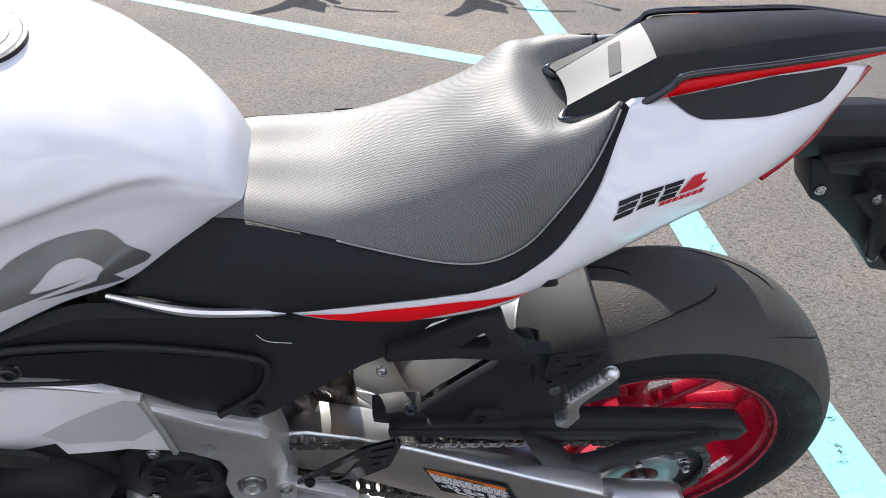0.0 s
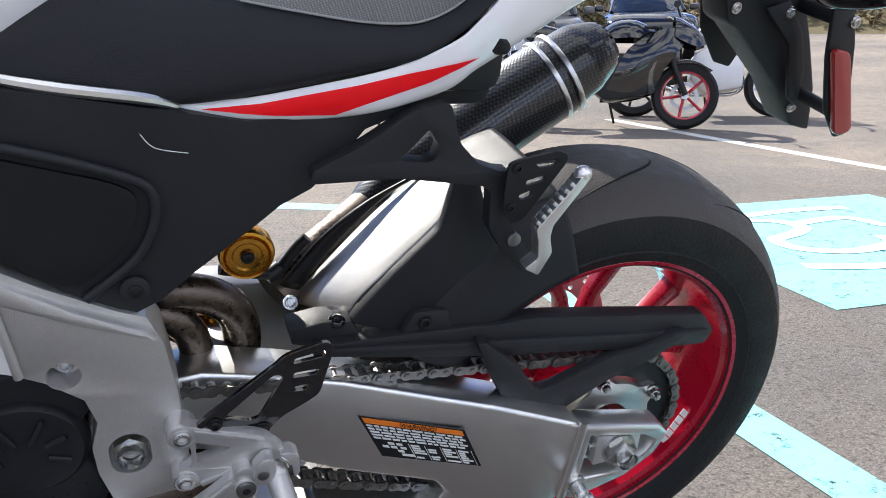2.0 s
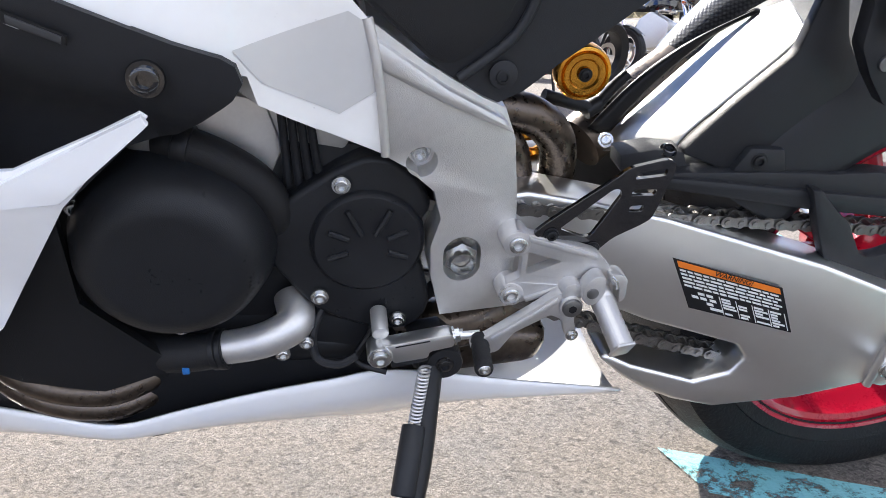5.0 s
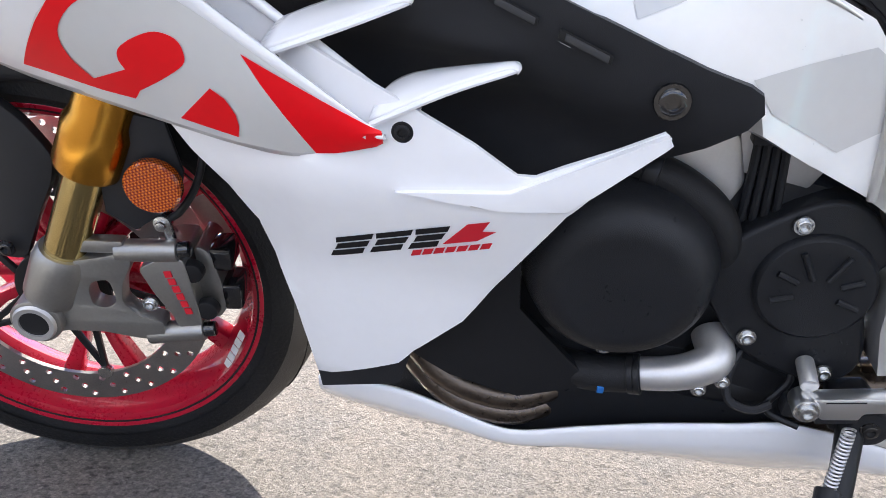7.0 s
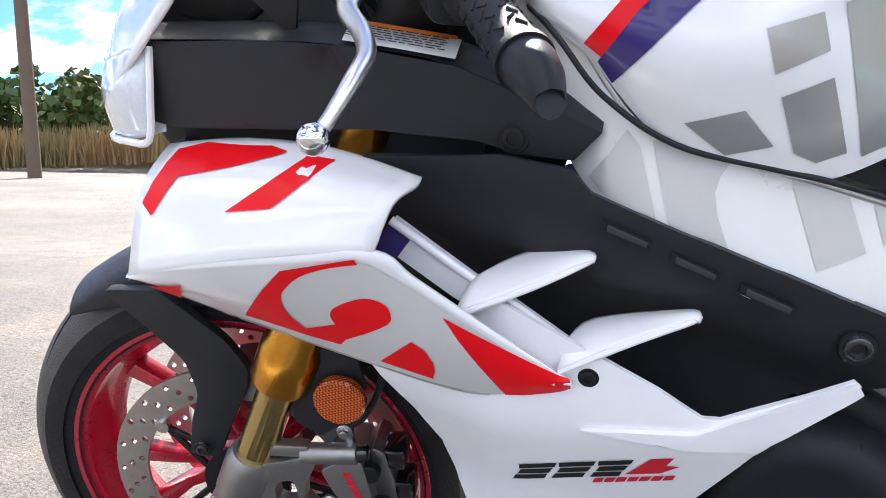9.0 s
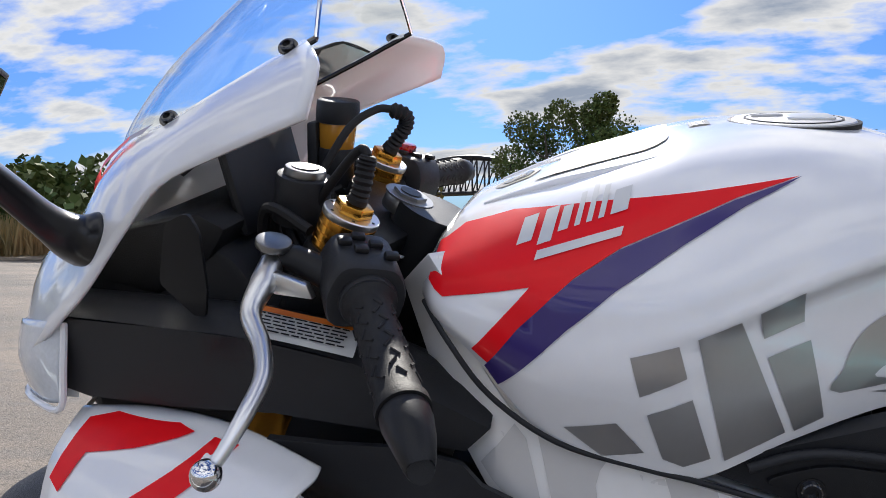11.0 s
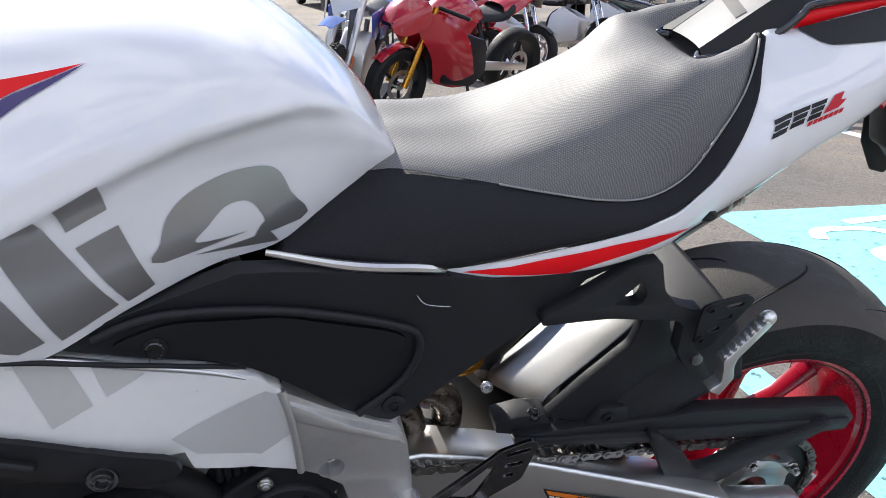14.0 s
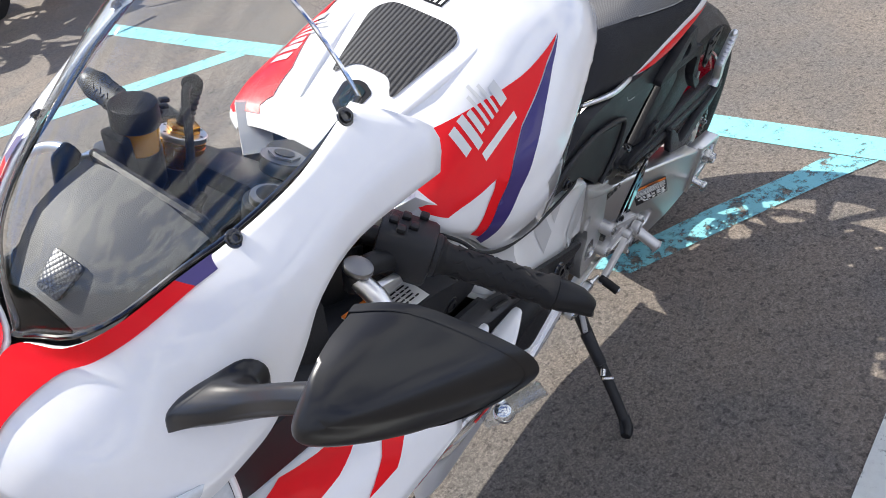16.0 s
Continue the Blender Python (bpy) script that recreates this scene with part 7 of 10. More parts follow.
def grip_end(m, right):
    """One bar end with its grip, weight and switches; m carries the left one to its place."""
    a, b, e = Vector((-1.122, -0.198, 0.894)), Vector((-1.062, -0.314, 0.861)), Vector((-1.043, -0.350, 0.8445))
    d = (b - a).normalized()
    bar = bpart("clip_on_bar", rod(a - d * 0.10, a + d * 0.02, 0.0115), blackm, "black clip-on handlebar", m=m)
    gp = bpart("grip", tube([a, a + d * 0.006, a + d * 0.010, a + d * 0.016, a + d * 0.07, b - d * 0.012, b - d * 0.008, b], [0.0225, 0.0225, 0.0185, 0.0170, 0.0172, 0.0172, 0.0195, 0.0195], 1, 28), gripr, "black ribbed rubber grip", bar, m=m)
    up = Vector((0.0, 0.35, 0.94))
    u = (up - d * up.dot(d)).normalized()
    v = d.cross(u)
    for row in range(9):
        for k in range(14):
            ang = 2 * math.pi * k / 14 + (0.22 if row % 2 else 0)
            n = math.cos(ang) * u + math.sin(ang) * v
            tng = d.cross(n)
            c = a + d * (0.026 + 0.0105 * row) + n * 0.0171
            sl_ = (d * 0.9 + tng * (0.7 if row % 2 else -0.7)).normalized()
            bpart("grip_rib", rod(c - sl_ * 0.0042, c + sl_ * 0.0042, 0.0013, None, 5), gripr, "", gp, m=m) if (row * 14 + k) % 2 == 0 else None
    bpart("bar_weight", tube([b + d * 0.001, b + d * 0.010, b + d * 0.028, e, e + d * 0.003], [0.0175, 0.0178, 0.0150, 0.0105, 0.0085], 2, 28), blackm, "black bar end weight", bar, m=m)
    sw_c = a - d * 0.030
    q = Matrix.Translation(sw_c) @ Matrix(((v.x, d.x, u.x, 0), (v.y, d.y, u.y, 0), (v.z, d.z, u.z, 0), (0, 0, 0, 1)))
    house = bpart("switch_housing", slab(rounded([(-0.030, -0.026), (0.028, -0.030), (0.036, 0.0), (0.026, 0.030), (-0.022, 0.030), (-0.034, 0.006)], 0.012, 3), -0.034, 0.028, 0.006, 2), blackp, "black handlebar switch housing", bar, m=m @ q)
    bpart("collar", rod(a - d * 0.004, a + d * 0.004, 0.0245, 0.0235, 28, 0.002), blackp, "", bar, m=m)
    for k, (bx, by) in enumerate(((0.005, -0.022), (0.018, -0.012), (-0.008, -0.010), (0.006, 0.0), (-0.018, 0.008))):
        bpart("switch_button", box(bx, by, 0.0315, 0.012, 0.010, 0.006, 0.0022), blackm, "", house, m=m @ q)
    bpart("switch_mark", join(box(0.031, -0.006, 0.012, 0.001, 0.007, 0.003, 0), box(0.032, -0.006, 0.006, 0.001, 0.004, 0.003, 0), *[box(0.031, -0.016 + 0.007 * k, -0.014, 0.001, 0.003, 0.002, 0) for k in range(3)]), inkw, "", house, m=m @ q)
    if right:
        bpart("kill_switch", box(0.012, -0.005, 0.036, 0.022, 0.026, 0.012, 0.004), redgl, "red stop switch", house, m=m @ q)
    pv = Vector((-1.214, -0.168, 0.918))
    pc = bpart("lever_perch", join(tube([sw_c + Vector((-0.02, 0, 0)), pv + Vector((0.02, 0, 0.0)), pv], [0.014, 0.012, 0.010], 4, 14), rod(pv + Vector((0, 0, -0.014)), pv + Vector((0, 0, 0.016)), 0.0115, None, 20, 0.002)), blackm, "black lever perch", bar, m=m)
    bpart("adjuster_wheel", join(rod(Vector((-1.2125, -0.172, 0.929)), Vector((-1.2105, -0.173, 0.936)), 0.0155, 0.0155, 36, 0.002), rod(pv, Vector((-1.2125, -0.172, 0.930)), 0.006)), dullst, "knurled cable adjuster", bar, m=m)
    lv = [(-1.214, -0.170, 0.918), (-1.212, -0.195, 0.906), (-1.213, -0.222, 0.888), (-1.193, -0.248, 0.873), (-1.179, -0.278, 0.861), (-1.179, -0.307, 0.848), (-1.187, -0.330, 0.829), (-1.193, -0.339, 0.820)]
    lever = bpart("lever", tube(lv, [0.010, 0.0115, 0.0085, 0.0075, 0.007, 0.0065, 0.0052, 0.005], 6, 14), alu, "polished aluminium hand lever with a ball end", m=m)
    ball = bmesh.new()
    bmesh.ops.create_uvsphere(ball, u_segments=24, v_segments=16, radius=0.0112, matrix=Matrix.Translation((-1.1945, -0.342, 0.8175)))
    bpart("lever_ball", ball, chrome, "", lever, angle=180, m=m)
    bpart("lever_tongue", slab([(-1.205, 0.915), (-1.175, 0.905), (-1.17, 0.892), (-1.205, 0.895)], -0.196, -0.186, 0.002), alu, "", lever, m=m)


grip_end(Matrix.Identity(4), False)
grip_end(OPP, True)
ib = bpart("ignition_barrel", rod((-1.232, -0.068, 0.925), (-1.222, -0.070, 0.972), 0.027, 0.027, 36, 0.003), blackp)
bpart("lock_ring", rod((-1.2222, -0.070, 0.971), (-1.2205, -0.070, 0.979), 0.0205, 0.0195, 32, 0.001), dullst, "turned steel lock ring", ib)
bpart("key_slot", rod((-1.2206, -0.070, 0.9785), (-1.2203, -0.070, 0.9802), 0.0135, None, 28), blackm, "", ib)
hr = bpart("head_ring", join(rod((-1.150, 0.0, 0.878), (-1.146, 0.0, 0.889), 0.036, 0.034, 40, 0.002), rod((-1.146, 0.0, 0.888), (-1.135, 0.0, 0.915), 0.016, 0.016, 28, 0.001)), dullst, "turned steel steering head ring")
for k in range(5):
    bpart("cockpit_cable", tube([(-1.20 - 0.01 * k, -0.12 + 0.05 * k, 0.93), (-1.25 - 0.008 * k, -0.10 + 0.04 * k, 0.945 - 0.01 * k), (-1.26, -0.08 + 0.03 * k, 0.88), (-1.22, -0.05 + 0.02 * k, 0.80)], 0.0055, 6, 8), gripr, "black cable")

# opaque lens: the brightness of clear glass is put into its pale colour
pearly = mat("pale_lamp_lens", (0.66, 0.70, 0.74), 0.10, 0.1, 1.0, 0.10, 30)
lampr = mat("silvered_lamp_bowl", (0.88, 0.90, 0.92), 0.22, 0.0, 0.6, 0.03, 20)
# ---- nose, screen ----
SC = [(-1.463, 0, 0.947, 0.012, 0.944), (-1.447, 0, 0.990, 0.052, 0.957), (-1.417, 0, 1.030, 0.088, 0.983), (-1.367, 0, 1.080, 0.113, 1.013), (-1.318, 0, 1.118, 0.130, 1.032), (-1.250, 0, 1.165, 0.146, 1.064), (-1.180, 0, 1.198, 0.150, 1.098)]


def screen_row(x, _, zc, ye, ze):
    r = []
    for k in range(-6, 7):
        u = k / 6
        yy = ye * math.sin(u * math.pi / 2) if abs(u) < 1 else ye * u
        zz = ze + (zc - ze) * (1 - (abs(yy) / ye) ** 2.4)
        r.append((x + 0.010 * (abs(yy) / ye) ** 2, yy, zz))
    return r


rows = [screen_row(*q) for q in SC]
ws = bpart("windscreen", flipto(skin(rows, 5, 2), (-0.5, 0, 1)), screen, "clear double-bubble windscreen", angle=80)
ws.visible_shadow = False
bpart("screen_edge", tube(rows[-1], 0.0022, 2, 8), chrome, "", ws)
bpart("screen_rim", tube([r[0] for r in rows[::-1]] + [rows[0][6]] + [r[-1] for r in rows], 0.0028, 3, 8), blackg, "black screen rubber", ws)
for s in (-1, 1):
    ue = [(-1.560, 0.0, 0.850), (-1.515, 0.0, 0.905), (-1.470, 0.004, 0.941), (-1.449, 0.056, 0.956), (-1.418, 0.093, 0.982), (-1.368, 0.118, 1.012), (-1.319, 0.135, 1.031), (-1.250, 0.151, 1.063), (-1.180, 0.148, 1.098)]
    me_ = [(-1.545, 0.070, 0.835), (-1.508, 0.095, 0.882), (-1.458, 0.115, 0.915), (-1.425, 0.136, 0.936), (-1.390, 0.160, 0.958), (-1.340, 0.176, 0.997), (-1.297, 0.185, 1.017), (-1.225, 0.192, 1.050), (-1.147, 0.212, 1.082)]
    le = [(-1.520, 0.130, 0.780), (-1.490, 0.165, 0.805), (-1.440, 0.192, 0.838), (-1.402, 0.206, 0.868), (-1.368, 0.214, 0.898), (-1.325, 0.213, 0.950), (-1.292, 0.207, 0.987), (-1.236, 0.203, 1.012), (-1.154, 0.227, 1.043)]
    rw = [[(a[0], s * a[1], a[2]), (b[0], s * b[1], b[2]), (c[0], s * c[1], c[2])] for a, b, c in zip(ue, me_, le)]
    nz = bpart("upper_fairing", flipto(skin(rw, 4, 4), (0, s, 0.6)), white, "pearl white upper fairing beside the screen", angle=60)
    nz.modifiers.new("shell", "SOLIDIFY").thickness = 0.004
    for bx, by, bz in ((-1.193, 0.154, 1.092), (-1.317, 0.138, 1.033)):
        bpart("screen_bolt", bolt((bx, s * by, bz), (0, s * 0.7, 0.7), 0.006, 0.004), blackg, "", nz)
    cross_ = [catmull([(a[0], s * a[1], a[2]), (b[0], s * b[1], b[2]), (c[0], s * c[1], c[2])], 12) for a, b, c in zip(ue, me_, le)]
    lift_ = Vector((-0.0012, s * 0.0022, 0.0030))
    strip = flipto(skin([[tuple(cross_[i][round(g * j / 4)] + lift_) for j in range(5)] for i, g in ((0, 5), (1, 5), (2, 6), (3, 5), (4, 4), (5, 4))], 5, 2), (0, s, 0.6))
    bpart("red_band", strip, redd, "red band round the screen foot", nz)
    strip = flipto(skin([[tuple(cross_[5][j] + lift_) for j in range(5)], [tuple(cross_[5][j].lerp(cross_[6][j], 0.66 - 0.06 * j) + lift_) for j in range(5)]], 5, 2), (0, s, 0.6))
    bpart("purple_band", strip, purple, "", nz)
    # light unit and cheek
    hl = bpart("headlight", flipto(skin([[(-1.525, s * 0.085, 0.815), (-1.500, s * 0.145, 0.838), (-1.450, s * 0.180, 0.852), (-1.418, s * 0.190, 0.854)], [(-1.530, s * 0.085, 0.795), (-1.505, s * 0.152, 0.805), (-1.455, s * 0.188, 0.812), (-1.420, s * 0.198, 0.815)], [(-1.525, s * 0.085, 0.765), (-1.500, s * 0.150, 0.768), (-1.455, s * 0.186, 0.772), (-1.424, s * 0.196, 0.778)]], 4, 4), (-1, s, 0)), pearly, "headlight unit, opaque and coloured pale like a bright clear lens", angle=80)
    hl.modifiers.new("shell", "SOLIDIFY").thickness = 0.002
    bpart("lamp_bowl", flipto(skin([[(-1.510, s * 0.085, 0.815), (-1.484, s * 0.140, 0.838), (-1.440, s * 0.172, 0.852), (-1.412, s * 0.181, 0.854)], [(-1.492, s * 0.085, 0.795), (-1.470, s * 0.135, 0.805), (-1.436, s * 0.170, 0.812), (-1.410, s * 0.184, 0.815)], [(-1.510, s * 0.085, 0.767), (-1.484, s * 0.140, 0.770), (-1.442, s * 0.174, 0.774), (-1.414, s * 0.187, 0.780)]], 4, 4), (-1, s, 0)), lampr, "", hl)
    bpart("lamp_frame", tube([(-1.528, s * 0.08, 0.765), (-1.500, s * 0.152, 0.766), (-1.455, s * 0.188, 0.770), (-1.424, s * 0.200, 0.775), (-1.416, s * 0.198, 0.815), (-1.414, s * 0.190, 0.856)], 0.0035, 4, 8), white, "", hl)
    # cockpit side panel
    cp = [(-1.425, 0.862), (-1.404, 0.860), (-1.30, 0.862), (-1.225, 0.857), (-1.136, 0.841), (-1.08, 0.817), (-1.024, 0.790), (-1.045, 0.768), (-1.085, 0.772), (-1.124, 0.783), (-1.21, 0.790), (-1.305, 0.788), (-1.40, 0.785), (-1.425, 0.79)]
    cyf = lambda x, z: s * float(np.interp(x, [-1.43, -1.3, -1.15, -1.02], [0.188, 0.203, 0.203, 0.198]))
    ck = bpart("cockpit_panel", panel(cp, cyf, 0.006, 0.03, -s), blackp, "matt black cockpit side panel", angle=45)
    bpart("cockpit_shelf", flipto(skin([[(x, s * y0, z0), (x, s * (y0 * 0.75), z0 + 0.010), (x, s * 0.07, z0 - 0.03)] for x, y0, z0 in ((-1.425, 0.188, 0.862), (-1.30, 0.203, 0.862), (-1.225, 0.203, 0.857), (-1.136, 0.203, 0.841), (-1.024, 0.198, 0.790))], 4, 3), (0, 0, 1)), blackp, "", ck)
    bpart("panel_bolt", bolt((-1.092, s * 0.201, 0.785), (0, s, 0), 0.009, 0.003), blackm, "", ck)
bpart("inner_label", decal([[(-1.255, 1.015), (-1.195, 1.038), (-1.193, 1.050), (-1.253, 1.027)]], nz, (0, 1, 0), 0.0012, 0.01), stkw, "pale caution label inside the fairing", nz)
bpart("label_print", decal([[(-1.250 + 0.001 * k, 1.0195 + 0.003 * k), (-1.200 - 0.004 * (k % 2), 1.0387 + 0.003 * k), (-1.200 - 0.004 * (k % 2), 1.0399 + 0.003 * k), (-1.250 + 0.001 * k, 1.0207 + 0.003 * k)] for k in range(3)], nz, (0, 1, 0), 0.0020, 0.01), inkb, "", nz)
for s in (-1, 1):
    bpart("fork_shroud", panel([(-1.42, 0.70), (-1.14, 0.70), (-1.12, 0.80), (-1.42, 0.80)], lambda x, z: s * 0.150, 0.004, 0.06, -s), blackp, "black inner shroud")
sk = bpart("caution_sticker", flipto(skin([[(-1.228, -0.203, 0.8585), (-1.234, -0.165, 0.8690)], [(-1.182, -0.203, 0.8515), (-1.186, -0.165, 0.862)], [(-1.136, -0.203, 0.8435), (-1.140, -0.165, 0.853)]], 2, 2), (0, 0, 1)), stkw, "white caution sticker with an orange top")
for v in sk.data.vertices:
    v.co.z += 0.003
tx = bmesh.new()
for r in range(6):
    u = 0.02
    while u < 0.9:
        w = rnd.uniform(0.05, 0.14)
        p0, p1 = Vector((-1.229, -0.2005, 0.8625)), Vector((-1.139, -0.2005, 0.8478))
        dd = Vector((-0.006, 0.038, 0.0102))
        e0, e1 = 0.10 + 0.115 * r, 0.15 + 0.115 * r
        q = [p0.lerp(p1, u) + dd * e0, p0.lerp(p1, min(u + w, 0.97)) + dd * e0, p0.lerp(p1, min(u + w, 0.97)) + dd * e1, p0.lerp(p1, u) + dd * e1]
        tx.faces.new([tx.verts.new(c + Vector((0, 0, 0.0022))) for c in q])
        u += w + 0.02
bpart("sticker_print", flipto(tx, (0, 0, 1)), inkb, "", sk)
bm_ = bmesh.new()
p0, p1, dd = Vector((-1.2285, -0.2025, 0.8640)), Vector((-1.137, -0.2025, 0.8488)), Vector((-0.006, 0.038, 0.0102))
bm_.faces.new([bm_.verts.new(c) for c in (p0 + dd * 0.80, p1 + dd * 0.80, p1 + dd * 0.99, p0 + dd * 0.99)])
bpart("sticker_band", flipto(bm_, (0, 0, 1)), inko, "", sk)
# dash and dark inner structure
hoodm = mat("dull_grey_hood", (0.085, 0.085, 0.086), 0.62, 0.0, 0.0, 0.08, 20, 0.3, 900)
dash = bpart("instrument_display", box(0, 0, 0, 0.012, 0.165, 0.105, 0.006), blackp, "dark flat instrument display", m=Matrix.Translation((-1.295, 0, 0.962)) @ pose(0, 0, 0, 0, -12, 0))
bpart("display_hood", flipto(skin([[(-1.432, y * 0.72, 0.962 - 2.6 * y * y) for y in (-0.09, -0.04, 0, 0.04, 0.09)], [(-1.375, y * 0.95, 1.000 - 2.2 * y * y) for y in (-0.09, -0.04, 0, 0.04, 0.09)], [(-1.310, y * 1.0, 1.012 - 1.6 * y * y) for y in (-0.09, -0.04, 0, 0.04, 0.09)]], 3, 3), (0, 0, 1)), hoodm, "grey display hood", dash)
bpart("hood_vent", slab(rounded([(-0.022, -0.016), (0.016, -0.021), (0.016, 0.021), (-0.022, 0.016)], 0.006), -0.002, 0.002, 0.001), carbon, "", dash, m=Matrix.Translation((-1.408, -0.005, 0.981)) @ pose(0, 0, 0, 90, 0, 0) @ pose(0, 0, 0, 0, 0, 33))
bpart("cockpit_core", slab([(-1.50, 0.80), (-1.46, 0.88), (-1.33, 0.93), (-1.28, 0.90), (-1.20, 0.80), (-1.20, 0.70), (-1.42, 0.68)], -0.12, 0.12, 0.01), blackp)
bpart("cockpit_back", slab([(-1.43, 0.875), (-1.40, 0.925), (-1.31, 0.945), (-1.28, 0.930), (-1.30, 0.90), (-1.36, 0.86)], -0.125, 0.125, 0.008), gripr)

# ---- mirrors ----
for s, q in ((-1, Matrix.Identity(4)), (1, MIRROR)):
    rim_ = [Vector(c) for c in ((-1.338, -0.292, 1.080), (-1.318, -0.330, 1.088), (-1.296, -0.385, 1.072), (-1.284, -0.408, 1.052), (-1.290, -0.406, 1.030), (-1.330, -0.372, 1.000), (-1.378, -0.318, 0.996), (-1.382, -0.292, 1.020))]
    apex = Vector((-1.408, -0.326, 1.046))
    mid_ = Vector(sum((c for c in rim_), Vector())) / len(rim_)
    ringl = []
    for t_, f_ in ((0.0, 0.93), (0.0, 1.0), (0.10, 1.0), (0.105, 0.975), (0.40, 0.96), (0.70, 0.84), (0.90, 0.58), (0.98, 0.26), (1.0, 0.008)):
        ring_ = [((mid_ + (c - mid_) * f_) * (1 - t_) + (apex + (c - mid_) * f_ * 0.55) * t_) for c in rim_]
        ringl.append([tuple(c) for c in ring_ + [ring_[0]]])
    mr = bpart("mirror", skin(ringl, 4, 4), blacks, "black rear-view mirror on a stalk", angle=60, m=q.copy())
    gm = bmesh.new()
    gm.faces.new([gm.verts.new(mid_ + (c - mid_) * 0.93) for c in rim_])
    bpart("mirror_glass", gm, chrome, "", mr, m=q.copy())
    # broad foot on the fairing, running into a round arm
    foot = [Vector(c) for c in ((-1.433, -0.152, 0.902), (-1.427, -0.148, 0.918), (-1.411, -0.154, 0.933), (-1.391, -0.167, 0.946), (-1.365, -0.182, 0.956), (-1.354, -0.196, 0.943), (-1.366, -0.200, 0.915), (-1.397, -0.182, 0.907), (-1.418, -0.163, 0.904))]
    fc_ = sum(foot, Vector()) / len(foot)
    nrm_ = Vector((-0.35, -0.78, 0.52)).normalized()
    arm_rows = [foot, [c + nrm_ * 0.004 for c in foot]]
    arm_dir = Vector((0.06, -0.72, 0.69)).normalized()
    ax1 = Vector((0.55, 0.45, 0.70))
    ax1 = (ax1 - arm_dir * ax1.dot(arm_dir)).normalized()
    ax2 = arm_dir.cross(ax1)
    for c, w1, w2, keep in ((Vector((-1.396, -0.200, 0.944)), 0.021, 0.016, 0.45), (Vector((-1.391, -0.226, 0.963)), 0.0175, 0.0135, 0.0), (Vector((-1.385, -0.272, 1.002)), 0.0155, 0.0125, 0.0), (Vector((-1.376, -0.325, 1.040)), 0.0150, 0.0120, 0.0)):
        ring_ = []
        for f in foot:
            dv = f - fc_
            a = math.atan2(dv.dot(ax2) * 1.8, dv.dot(ax1))
            o = c + ax1 * w1 * math.cos(a) + ax2 * w2 * math.sin(a)
            ring_.append(o.lerp(f + nrm_ * 0.014, keep))
        arm_rows.append(ring_)
    bpart("mirror_stalk", skin([[tuple(c) for c in r + [r[0]]] for r in arm_rows], 4, 4), blacks, "", mr, angle=50, m=q.copy())
    bpart("mirror_signal", tube([(-1.318, -0.392, 1.004), (-1.285, -0.416, 1.030), (-1.300, -0.40, 1.015)], 0.006, 4, 8), lens, "", mr, m=q.copy())
    bpart("mirror_fin", panel(rounded([(-1.316, 0.896), (-1.304, 0.950), (-1.282, 0.960), (-1.273, 0.944), (-1.271, 0.892), (-1.277, 0.860)], 0.006, 3), lambda x, z: -0.185, 0.004, 0.03), blackm, "", mr, m=q.copy())

